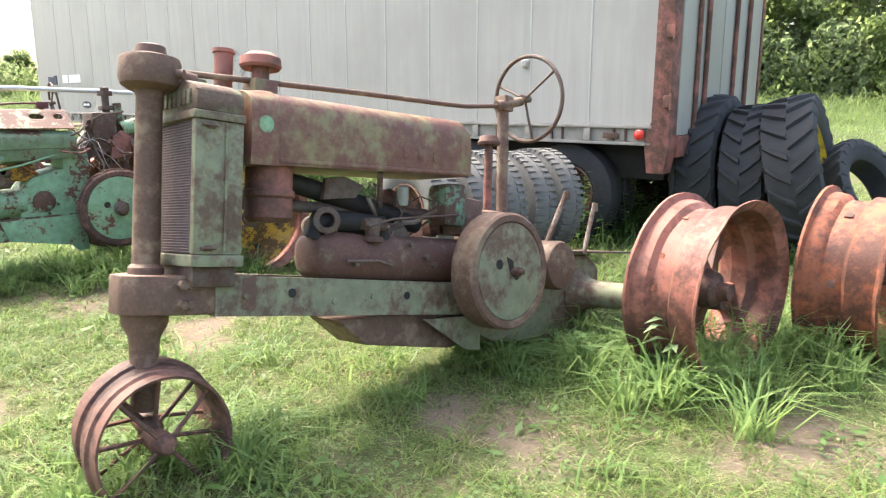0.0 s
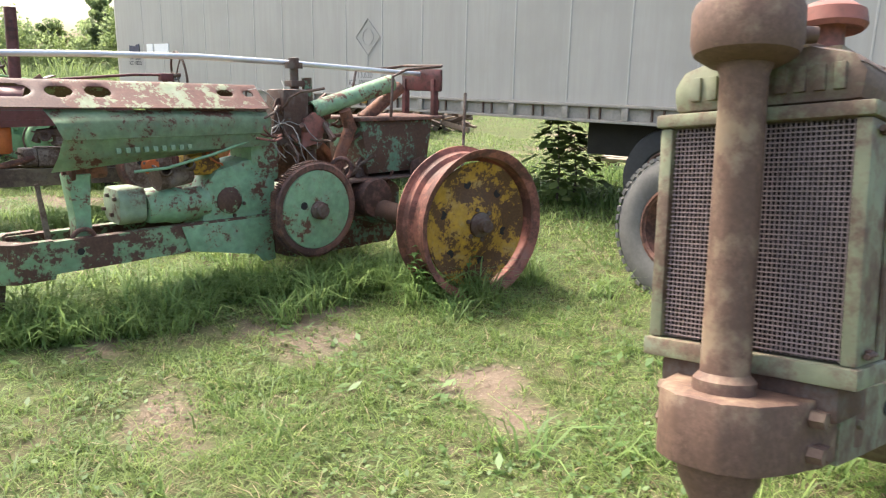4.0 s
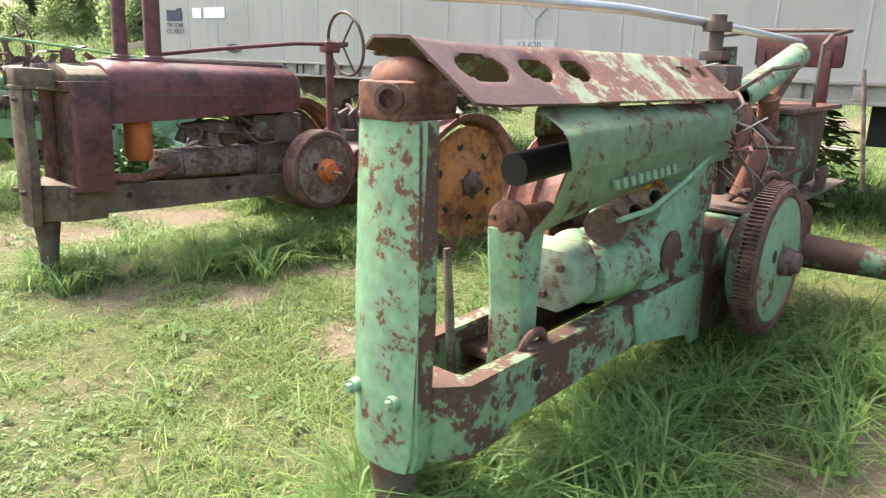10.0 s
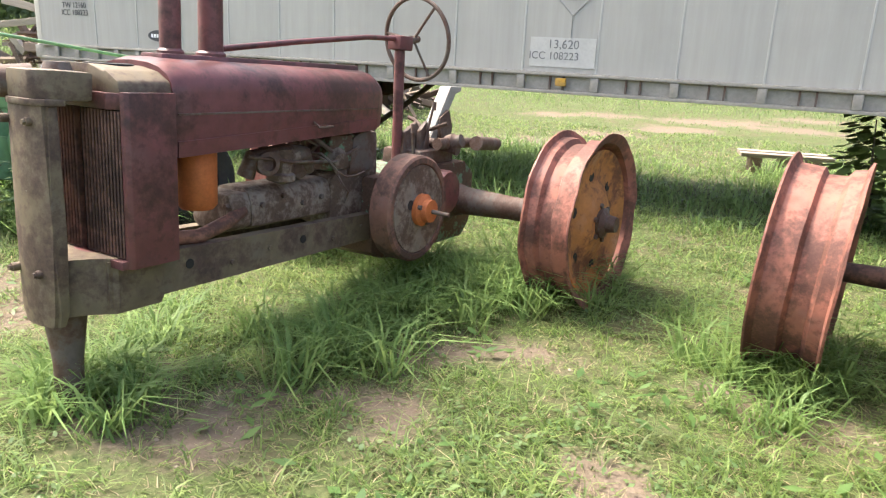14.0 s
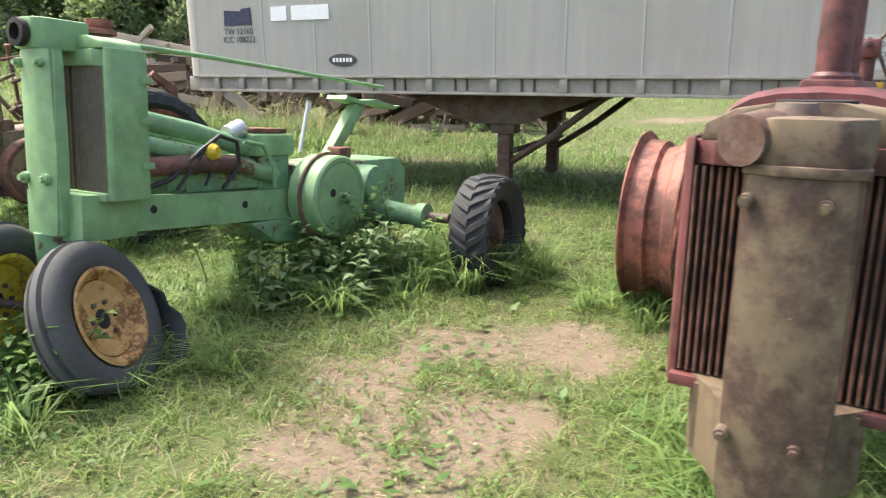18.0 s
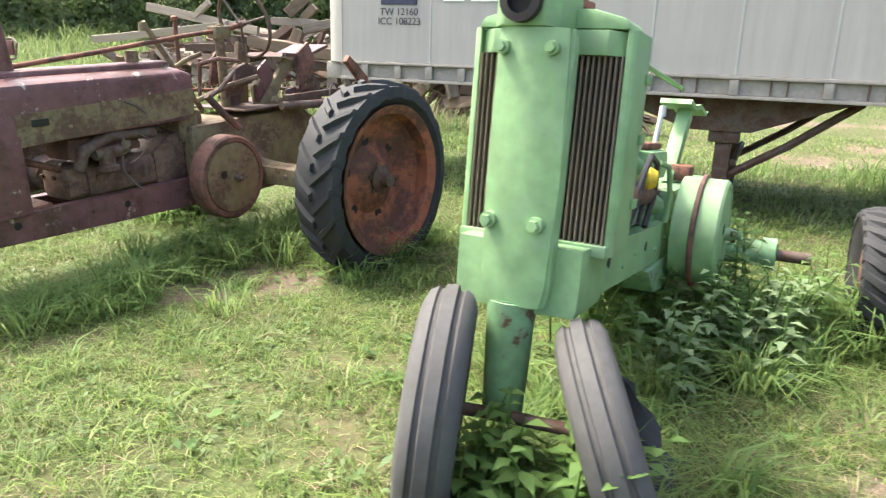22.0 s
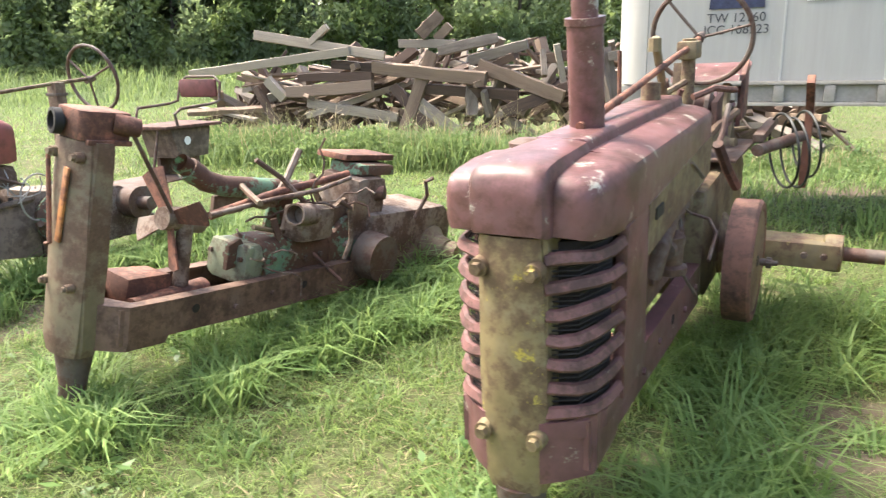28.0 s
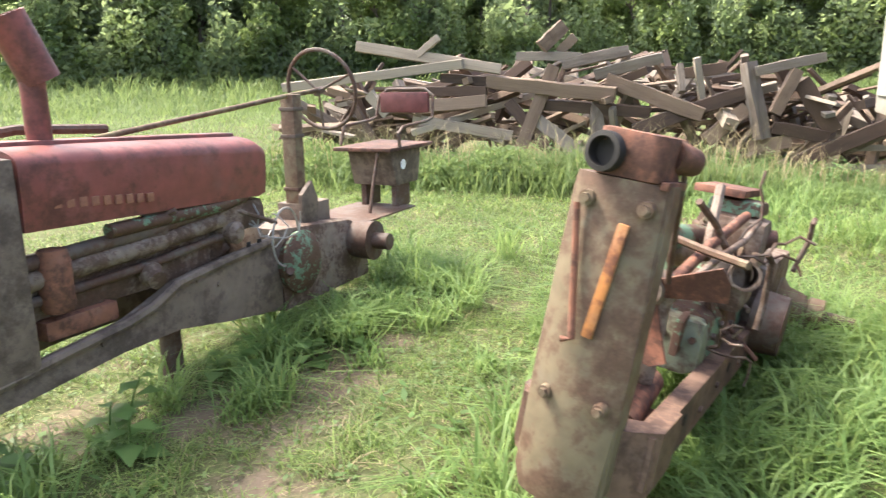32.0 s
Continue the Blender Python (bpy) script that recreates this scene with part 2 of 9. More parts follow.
def trailer_white():
    m, nt, bs = mat_base("weathered_white_aluminium")
    co = coords(nt)
    mp = nt.nodes.new("ShaderNodeMapping")
    mp.inputs["Scale"].default_value = (5.0, 5.0, 0.35)
    nt.links.new(co, mp.inputs["Vector"])
    streak = noise_tex(nt, mp.outputs["Vector"], 2.2, 8, 0.65)
    blot = noise_tex(nt, co, 0.7, 6, 0.6)
    c = mix(nt, ramp(nt, streak, [(0.35, (0, 0, 0)), (0.68, (1, 1, 1))]), (0.318, 0.307, 0.282), (0.366, 0.356, 0.33))
    c = mix(nt, ramp(nt, blot, [(0.3, (1, 1, 1)), (0.5, (0, 0, 0))]), c, (0.30, 0.288, 0.263))
    nt.links.new(c, bs.inputs["Base Color"])
    bs.inputs["Roughness"].default_value = 0.42
    bs.inputs["Specular IOR Level"].default_value = 0.4
    bump(nt, blot, bs, 0.25, 0.02)
    return m


m_white = trailer_white()
m_rail_alu = plain("dirty_grey_aluminium", (0.27, 0.25, 0.22), 0.5, 0.3, 6)
m_door_rust = rusty("rusted_door_post", (0.26, 0.10, 0.078), (0.17, 0.085, 0.065), 0.5, 2.5, 0.65)
m_ink = plain("faded_black_lettering", (0.06, 0.06, 0.065), 0.7, 0.3, 40)
m_label = plain("faded_label_patch", (0.43, 0.42, 0.40), 0.5, 0.12, 9)
m_grey_ink = plain("faded_grey_lettering", (0.26, 0.26, 0.255), 0.7, 0.4, 18)
m_ink_worn = plain("worn_black_lettering", (0.15, 0.15, 0.15), 0.7, 0.6, 22)
m_red_lens = plain("red_lamp_lens", (0.55, 0.04, 0.03), 0.25, 0.15, 30)
m_blue_black = plain("blue_black_sticker", (0.03, 0.035, 0.07), 0.5, 0.6, 18)
m_sticker = plain("white_sticker", (0.80, 0.80, 0.80), 0.5, 0.06, 20)


def wood_mat(name, a, b):
    m, nt, bs = mat_base(name)
    co = coords(nt)
    info = nt.nodes.new("ShaderNodeObjectInfo")
    mp = nt.nodes.new("ShaderNodeMapping")
    mp.inputs["Scale"].default_value = (1.2, 22, 22)
    nt.links.new(co, mp.inputs["Vector"])
    grain = noise_tex(nt, mp.outputs["Vector"], 1.6, 7, 0.65)
    blot = noise_tex(nt, co, 2.5, 5, 0.6)
    c = mix(nt, ramp(nt, grain, [(0.3, (0, 0, 0)), (0.7, (1, 1, 1))]), val(a, 0.55), a)
    c2 = mix(nt, ramp(nt, grain, [(0.3, (0, 0, 0)), (0.7, (1, 1, 1))]), val(b, 0.55), b)
    c = mix(nt, info.outputs["Random"], c, c2)
    c = mix(nt, ramp(nt, blot, [(0.4, (0, 0, 0)), (0.7, (1, 1, 1))]), c, val(a, 0.7))
    nt.links.new(c, bs.inputs["Base Color"])
    bs.inputs["Roughness"].default_value = 0.85
    bump(nt, grain, bs, 0.6, 0.01)
    return m


m_wood = wood_mat("weathered_timber", (0.30, 0.215, 0.155), (0.15, 0.10, 0.07))
m_wood_dark = wood_mat("dark_brown_timber", (0.135, 0.085, 0.06), (0.07, 0.047, 0.036))
m_wood_grey = wood_mat("grey_timber", (0.31, 0.265, 0.22), (0.16, 0.125, 0.10))
m_wood_pale = wood_mat("bleached_timber", (0.46, 0.39, 0.31), (0.29, 0.235, 0.18))
m_grass = leafy("lawn_grass", (0.058, 0.114, 0.027), (0.245, 0.322, 0.09), 0.5, 0.4, 1.1, (0.165, 0.165, 0.085))
m_field = leafy("meadow_grass", (0.066, 0.115, 0.036), (0.16, 0.23, 0.085), 0.6, 0.42, 0.35, (0.16, 0.19, 0.08))
m_tall = leafy("tall_grass", (0.085, 0.16, 0.045), (0.25, 0.355, 0.12), 0.5, 0.45)
m_dry = leafy("dry_grass", (0.24, 0.18, 0.11), (0.44, 0.35, 0.235), 0.7, 0.3)
m_clover = leafy("clover_leaves", (0.07, 0.125, 0.045), (0.165, 0.235, 0.09), 0.5, 0.35)
m_weed = leafy("weed_leaves", (0.05, 0.11, 0.03), (0.13, 0.22, 0.065), 0.45, 0.38)
m_weed_pale = leafy("pale_weed_leaves", (0.12, 0.19, 0.09), (0.24, 0.315, 0.17), 0.45, 0.35)
# greens of the distant wood paled and greyed: haze mixed into the leaf colour
m_leaf = leafy("hazed_tree_leaves", (0.14, 0.185, 0.115), (0.26, 0.315, 0.20), 0.6, 0.7, 0.25)
m_leaf_light = leafy("light_tree_leaves", (0.09, 0.135, 0.045), (0.20, 0.25, 0.09), 0.5, 0.55)
m_crumb = leafy("soil_crumbs", (0.10, 0.07, 0.05), (0.36, 0.30, 0.23), 0.9, 0.0)
m_bark = plain("bark", (0.12, 0.10, 0.08), 0.9, 0.4, 6)


# ---- mesh helpers ----
def part(name, bm, material, parent=None, label="", smooth=True):
    bmesh.ops.recalc_face_normals(bm, faces=bm.faces)
    me = bpy.data.meshes.new(name)
    bm.to_mesh(me)
    bm.free()
    me.materials.append(material)
    if smooth:
        me.shade_smooth()
        me.set_sharp_from_angle(angle=radians(38))
    ob = new(name, me)
    ob.parent = parent
    if label:
        ob["label"] = label
    return ob


def thing(name, m, label, category, group="", kind=""):
    e = new(name)
    e.empty_display_size = 0.2
    e.matrix_world = m
    return tagged(e, label, category, group, kind)


def box(bm, x0, x1, y0, y1, z0, z1, bev=0.0, m=None):
    vs = [bm.verts.new((x, y, z)) for z in (z0, z1) for y in (y0, y1) for x in (x0, x1)]
    fs = [bm.faces.new([vs[i] for i in f]) for f in ((0, 2, 3, 1), (4, 5, 7, 6), (0, 1, 5, 4), (2, 6, 7, 3), (0, 4, 6, 2), (1, 3, 7, 5))]
    if m is not None:
        for v in vs:
            v.co = m @ v.co
    if bev > 0:
        es = list({e for f in fs for e in f.edges})
        bmesh.ops.bevel(bm, geom=es, offset=bev, segments=2, affect="EDGES", profile=0.6)


def rings(bm, loops, cap0=True, cap1=True, closed=True):
    vl = [[bm.verts.new(p) for p in lp] for lp in loops]
    n = len(vl[0])
    for a, b in zip(vl, vl[1:]):
        for i in range(n if closed else n - 1):
            j = (i + 1) % n
            bm.faces.new((a[i], a[j], b[j], b[i]))
    if cap0:
        bm.faces.new(list(reversed(vl[0])))
    if cap1:
        bm.faces.new(vl[-1])
    return vl


def frame_of(d):
    d = Vector(d).normalized()
    up = Vector((0, 0, 1)) if abs(d.z) < 0.9 else Vector((1, 0, 0))
    a = d.cross(up).normalized()
    return d, a, a.cross(d).normalized()


def cyl(bm, p0, p1, r0, r1=None, seg=16):
    p0, p1 = Vector(p0), Vector(p1)
    r1 = r0 if r1 is None else r1
    d, a, b = frame_of(p1 - p0)
    rings(bm, [[p + r * (math.cos(t) * a + math.sin(t) * b) for t in (2 * math.pi * i / seg for i in range(seg))] for p, r in ((p0, r0), (p1, r1))])


def lathe(bm, c, axis, prof, seg=32, loop=False):
    """prof: (radius, distance along the axis). loop: the profile closes on itself."""
    c = Vector(c)
    d, a, b = frame_of(axis)
    lps = [[c + d * h + max(r, 0.0005) * (math.cos(t) * a + math.sin(t) * b) for t in (2 * math.pi * i / seg for i in range(seg))] for r, h in prof]
    if loop:
        lps.append(lps[0])
        vl = [[bm.verts.new(p) for p in lp] for lp in lps[:-1]]
        vl.append(vl[0])
        for u, w in zip(vl, vl[1:]):
            for i in range(seg):
                j = (i + 1) % seg
                bm.faces.new((u[i], u[j], w[j], w[i]))
    else:
        rings(bm, lps)


def tube(bm, pts, r, seg=8):
    pts = [Vector(p) for p in pts]
    lps = []
    _, a, b = frame_of(pts[1] - pts[0])
    for i, p in enumerate(pts):
        d = (pts[min(i + 1, len(pts) - 1)] - pts[max(i - 1, 0)]).normalized()
        a = (a - d * a.dot(d)).normalized()
        b = d.cross(a)
        rr = r[i] if isinstance(r, (list, tuple)) else r
        lps.append([p + rr * (math.cos(t) * a + math.sin(t) * b) for t in (2 * math.pi * k / seg for k in range(seg))])
    rings(bm, lps)


def torus(bm, c, axis, R, r, seg=40, sub=8):
    prof = [(R + r * math.cos(2 * math.pi * i / sub), r * math.sin(2 * math.pi * i / sub)) for i in range(sub)]
    lathe(bm, c, axis, prof, seg, True)


def prism(bm, poly, lo, hi, axis="y", bev=0.0):
    """A flat outline given thickness. axis y: the outline is in (x, z); z: in (x, y); x: in (y, z)."""
    put = {"y": lambda p, q: (p[0], q, p[1]), "z": lambda p, q: (p[0], p[1], q), "x": lambda p, q: (q, p[0], p[1])}[axis]
    vl = rings(bm, [[put(p, lo) for p in poly], [put(p, hi) for p in poly]])
    if bev > 0:
        es = list({e for v in vl[0] + vl[1] for e in v.link_edges})
        bmesh.ops.bevel(bm, geom=es, offset=bev, segments=2, affect="EDGES", profile=0.6)


def dent(bm, amp, scale=3.0, seed=0.0):
    for v in bm.verts:
        v.co += amp * noise.noise_vector(v.co * scale + Vector((seed, 0, 0)))


def bolt(bm, p, axis, r=0.014, h=0.014):
    p = Vector(p)
    cyl(bm, p, p + Vector(axis).normalized() * h, r, r * 0.92, 6)


def B():
    return bmesh.new()


# ---- ground: one sheet to the horizon ----
DIRT = [(-12.95, 14.1, 0.55), (-12.45, 14.3, 0.5), (-12.05, 14.5, 0.4), (-13.25, 13.9, 0.35), (-2.7, 5.15, 0.45), (-2.55, 5.0, 0.35), (0.25, 3.1, 0.45), (-2.15, 3.25, 0.3), (-4.7, 4.8, 0.22), (-1.55, 4.25, 0.35), (-9.4, 11.6, 0.4), (-8.95, 11.6, 0.35), (-5.5, 7.15, 0.3), (-5.15, 7.0, 0.3),
        (-1.3, 15.6, 0.7), (1.2, 20.2, 1.0), (2.6, 20.3, 1.2), (4.4, 19.3, 1.6), (5.6, 17.6, 1.4), (-12.3, 14.4, 0.5), (-12.75, 14.0, 0.45), (-7.1, 8.4, 0.5), (-6.75, 8.35, 0.4), (-6.45, 9.2, 0.55), (-6.0, 9.0, 0.5), (-7.05, 8.9, 0.4), (-6.9, 9.5, 0.3), (-4.9, 7.5, 0.35), (-4.45, 7.45, 0.35), (-3.55, 6.8, 0.5), (-4.5, 6.35, 0.3), (-5.85, 7.05, 0.4), (-7.05, 8.5, 0.5),
        (-12.5, 14.25, 0.45), (-12.2, 14.5, 0.4), (-12.8, 14.0, 0.45), (-12.5, 13.4, 0.3), (0.3, 2.95, 0.55), (1.45, 2.75, 0.5), (-2.75, 4.9, 0.3), (-2.9, 4.1, 0.35), (-1.75, 4.3, 0.3),
        (-9.25, 11.7, 0.4), (-9.1, 11.4, 0.3), (-9.2, 12.2, 0.35), (-2.65, 5.5, 0.4), (-3.6, 4.85, 0.3), (-6.05, 7.35, 0.3),
        (5.1, 19.0, 1.3), (2.5, 17.5, 1.1), (0.5, 16.5, 1.0), (-1.5, 15.4, 1.0), (-5.5, 15.8, 0.6), (-8.5, 17.0, 0.8), (8.0, 20.0, 1.4)]
DIRT_XY = np.array([(d[0], d[1]) for d in DIRT])
DIRT_R = np.array([d[2] for d in DIRT])


def wob(x, y, s, k=0.0):
    """Cheap smooth noise of arrays, about -1 to 1."""
    x, y = x * s, y * s
    return (np.sin(1.3 * x + 1.7 * np.sin(0.9 * y + k)) + np.sin(1.1 * y + 1.9 * np.sin(1.2 * x + 2.1 * k) + k) + np.sin(0.8 * (x + y) + 1.4 * np.sin(1.6 * (x - y)) - k)) / 3


def dirt_at(x, y):
    x, y = np.asarray(x, float), np.asarray(y, float)
    out = np.zeros(x.shape)
    xx, yy = x + 0.22 * wob(x, y, 3.1, 1), y + 0.22 * wob(x, y, 3.4, 2)
    for (cx, cy), r in zip(DIRT_XY, DIRT_R):
        out = np.maximum(out, np.clip(1.35 - np.hypot(xx - cx, (yy - cy) * 1.25) / r, 0, 1))
    return np.clip(out * 0.9 + 0.22 * wob(x, y, 6.3, 8) * (out > 0.05) + 0.22 * np.clip(wob(x, y, 2.1, 3) - 0.5, 0, 1), 0, 1)


def height_at(x, y):
    return 0.018 * wob(x, y, 1.1, 4) + 0.008 * wob(x, y, 4.3, 5) - 0.015 * dirt_at(x, y)


def ground():
    def line(lo, hi, step, far):
        core = list(np.arange(lo, hi + 1e-6, step))
        a, s = lo, step
        left = []
        while a > -far:
            s *= 1.45
            a -= s
            left.append(a)
        b, s = core[-1], step
        right = []
        while b < far:
            s *= 1.45
            b += s
            right.append(b)
        return np.array(left[::-1] + core + right)
    xs, ys = line(-19, 7, 0.14, 900), line(-2, 26, 0.14, 900)
    gx, gy = np.meshgrid(xs, ys)
    gz = height_at(gx, gy)
    verts = np.stack([gx.ravel(), gy.ravel(), gz.ravel()], 1)
    nx, ny = len(xs), len(ys)
    i, j = np.meshgrid(np.arange(nx - 1), np.arange(ny - 1))
    a = (j * nx + i).ravel()
    faces = np.stack([a, a + 1, a + 1 + nx, a + nx], 1)
    me = bpy.data.meshes.new("ground")
    me.vertices.add(len(verts))
    me.vertices.foreach_set("co", verts.ravel())
    me.loops.add(faces.size)
    me.loops.foreach_set("vertex_index", faces.ravel())
    me.polygons.add(len(faces))
    me.polygons.foreach_set("loop_start", np.arange(0, faces.size, 4))
    me.update()
    at = me.attributes.new("soil", "FLOAT", "POINT")
    at.data.foreach_set("value", dirt_at(gx, gy).ravel())
    me.shade_smooth()
    m, nt, bs = mat_base("grassy_soil")
    co = coords(nt)
    an = nt.nodes.new("ShaderNodeAttribute")
    an.attribute_name = "soil"
    fine = noise_tex(nt, co, 55, 8, 0.75)
    mid = noise_tex(nt, co, 7, 8, 0.7)
    soil = mix(nt, ramp(nt, fine, [(0.32, (0, 0, 0)), (0.68, (1, 1, 1))]), (0.088, 0.066, 0.049), (0.235, 0.185, 0.138))
    soil = mix(nt, ramp(nt, mid, [(0.4, (0, 0, 0)), (0.65, (1, 1, 1))]), soil, (0.155, 0.118, 0.087))
    turf = mix(nt, ramp(nt, fine, [(0.36, (0, 0, 0)), (0.64, (1, 1, 1))]), (0.028, 0.044, 0.016), (0.12, 0.155, 0.055))
    turf = mix(nt, ramp(nt, noise_tex(nt, co, 1.9, 6, 0.7), [(0.49, (0, 0, 0)), (0.64, (0.85, 0.85, 0.85))]), turf, mix(nt, fine, (0.06, 0.043, 0.03), (0.205, 0.157, 0.11)))
    turf = mix(nt, ramp(nt, mid, [(0.38, (0, 0, 0)), (0.7, (1, 1, 1))]), turf, mix(nt, fine, (0.04, 0.042, 0.02), (0.155, 0.15, 0.075)))
    msk = ramp(nt, mix(nt, 0.35, mix(nt, 0.45, an.outputs["Fac"], mid), fine), [(0.45, (0, 0, 0)), (0.60, (1, 1, 1))])
    nt.links.new(mix(nt, msk, turf, soil), bs.inputs["Base Color"])
    bs.inputs["Roughness"].default_value = 0.95
    bs.inputs["Specular IOR Level"].default_value = 0.1
    bump(nt, mix(nt, 0.5, fine, mid), bs, 0.7, 0.02)
    me.materials.append(m)
    return tagged(new("ground", me), "grassy yard ground with bare soil patches", "ground", kind="structure")


ground()


# ---- the box trailer ----
# its own frame: x runs from the rear door to the nose, y points away from the row of tractors, z up
TL_DIR = Vector((-0.771, 0.637, 0)).normalized()
TL_ORG = Vector((1.80, 6.68, 0)) - TL_DIR * 0.17
TL_LEN, TL_W, TL_Z0, TL_Z1 = 13.3, 2.44, 1.02, 4.05
TL_M = Matrix.Translation(TL_ORG) @ Matrix.Rotation(math.atan2(TL_DIR.y, TL_DIR.x), 4, "Z") @ Matrix.Diagonal((1, -1, 1, 1))


def text_mesh(name, body, size, m, material, parent, label=""):
    cu = bpy.data.curves.new(name, "FONT")
    cu.body, cu.size, cu.extrude, cu.align_x, cu.align_y = body, size, 0.001, "CENTER", "CENTER"
    tmp = bpy.data.objects.new(name, cu)
    scene.collection.objects.link(tmp)
    dg = bpy.context.evaluated_depsgraph_get()
    me = bpy.data.meshes.new_from_object(tmp.evaluated_get(dg))
    bpy.data.objects.remove(tmp)
    me.name = name
    me.transform(m)
    me.materials.clear()
    me.materials.append(material)
    ob = new(name, me)
    ob.parent = parent
    if label:
        ob["label"] = label
    return ob


def truck_wheel(parent, name, c, axis, R, w, rim_mat, tyre_mat, rim_r=0.55, lug=True):
    c = Vector(c)
    r = R * rim_r
    bm = B()
    h = w / 2
    lathe(bm, c, axis, [(r, -h * 0.8), (r + 0.03, -h), (R * 0.86, -h * 1.05), (R * 0.97, -h * 0.9), (R, -h * 0.55), (R, h * 0.55), (R * 0.97, h * 0.9), (R * 0.86, h * 1.05), (r + 0.03, h), (r, h * 0.8)], 40, True)
    ob = part(name, bm, tyre_mat, parent)
    if lug:
        bm = B()
        d, a, b = frame_of(axis)
        for i in range(48):
            t = 2 * math.pi * i / 48
            u = math.cos(t) * a + math.sin(t) * b
            v = -math.sin(t) * a + math.cos(t) * b
            for s in (-1, 1):
                m = Matrix((( *u, 0), (*v, 0), (*d, 0), (0, 0, 0, 1))).transposed()
                m = Matrix.Translation(c + u * (R - 0.004) + d * (s * h * 0.62)) @ m
                box(bm, -0.012, 0.012, -R * 0.04, R * 0.04, -h * 0.36, h * 0.36, 0, m)
        part("tread", bm, tyre_mat, ob)
    bm = B()
    lathe(bm, c, axis, [(r + 0.012, -h * 0.95), (r - 0.02, -h * 0.8), (r - 0.03, h * 0.2), (r - 0.02, h * 0.8), (r + 0.012, h * 0.95), (r - 0.005, h * 0.97), (r - 0.05, h * 0.2), (r - 0.05, -h * 0.2), (r - 0.005, -h * 0.97)], 36, True)
    part("rim", bm, rim_mat, ob)
    bm = B()
    lathe(bm, c, axis, [(r - 0.04, h * 0.1), (r * 0.72, -h * 0.25), (r * 0.45, -h * 0.3), (r * 0.42, -h * 0.32), (r * 0.7, -h * 0.3), (r - 0.04, h * 0.02)], 32, True)
    part("disc", bm, rim_mat, ob)
    return ob


def trailer():
    T = thing("box_trailer", TL_M, "long weathered white aluminium box trailer parked in grass", "trailer")
    L, W, z0, z1 = TL_LEN, TL_W, TL_Z0, TL_Z1
    rail = 0.17
    # side sheets: one panel between every two seams
    bounds = [0.04] + [12.09 - 0.6705 * k for k in range(17, -1, -1)] + [L - 0.25]
    for a, b in zip(bounds, bounds[1:]):
        bm = B()
        xs = [a + 0.004 + (b - a - 0.008) * i / 6 for i in range(7)]
        bow = [0.004 * math.sin(math.pi * i / 6) for i in range(7)]
        rings(bm, [[(x, -y, z) for x, y in zip(xs, bow)] + [(xs[6], 0.03, z), (xs[0], 0.03, z)] for z in (z0 + rail, z1)])
        part("side_panel", bm, m_white, T)
    bm = B()
    for x in bounds[1:-1]:
        box(bm, x - 0.009, x + 0.009, -0.004, 0.006, z0 + rail, z1, 0.001)
    part("seam_strip", bm, m_label, T)
    bm = B()
    for x in bounds[1:-1]:
        for k in range(26):
            for dx in (-0.055, 0.055):
                zz = z0 + rail + 0.06 + k * 0.105
                cyl(bm, (x + dx, 0.004, zz), (x + dx, -0.003, zz), 0.006, 0.004, 6)
    tagged(part("rivet", bm, m_white, T), kind="stuff")
    bm = B()
    box(bm, 0.0, L - 0.26, 0.035, W - 0.002, z1 + 0.001, z1 + 0.04)
    part("roof", bm, m_white, T)
    bm = B()
    box(bm, 0.1, L - 0.25, W - 0.03, W, z0 + rail, z1)
    part("far_side", bm, m_white, T)
    # nose, with well rounded corners
    bm = B()
    turn = [(math.sin(math.pi / 2 * k / 8), 1 - math.cos(math.pi / 2 * k / 8)) for k in range(9)]
    outer = [(L - 0.25 + 0.25 * u, 0.25 * v) for u, v in turn]
    outer = outer + [(x, W - y) for x, y in reversed(outer)]
    inner = [(L - 0.25 + 0.22 * u, 0.03 + 0.22 * v) for u, v in turn]
    inner = inner + [(x, W - y) for x, y in reversed(inner)]
    prism(bm, outer + inner[::-1], z0 + rail * 0.9, z1, "z")
    part("nose_panel", bm, m_white, T)
    bm = B()
    for k in range(60):
        zz = z0 + rail + 0.03 + k * 0.047
        cyl(bm, (L - 0.27, 0.004, zz), (L - 0.27, -0.006, zz), 0.006, 0.005, 6)
    tagged(part("rivet", bm, m_white, T), kind="stuff")
    # lower side rail with uprights
    bm = B()
    box(bm, 0.04, L - 0.24, -0.03, 0.05, z0 + rail - 0.03, z0 + rail - 0.002, 0.006)
    part("rail_top", bm, m_rail_alu, T)
    bm = B()
    box(bm, 0.04, L - 0.24, 0.01, 0.05, z0 + 0.02, z0 + rail - 0.032)
    part("rail_web", bm, m_rail_alu, T)
    bm = B()
    box(bm, 0.04, L - 0.24, -0.02, 0.05, z0 - 0.012, z0 + 0.018, 0.005)
    part("rail_bottom", bm, m_rail_alu, T)
    spots = [12.09 - 0.6705 * k for k in range(18)] + [12.42, 11.755, 11.085, 12.78]
    up_b = B()
    box(up_b, -0.036, 0.036, -0.026, 0.012, z0 + 0.019, z0 + rail - 0.031, 0.006)
    up = part("rail_post", up_b, m_rail_alu, T)
    up.location.x = spots[0]
    for x in spots[1:]:
        o = up.copy()
        scene.collection.objects.link(o)
        o.location.x = x
    rib_b = B()
    box(rib_b, -0.008, 0.008, -0.012, 0.011, z0 + 0.022, z0 + rail - 0.034)
    rib = part("rail_rib", rib_b, m_iron, T)
    ribs = [12.09 - 0.6705 * k - f for k in range(2, 18) for f in (0.27, 0.39)]
    rib.location.x = ribs[0]
    for x in ribs[1:]:
        o = rib.copy()
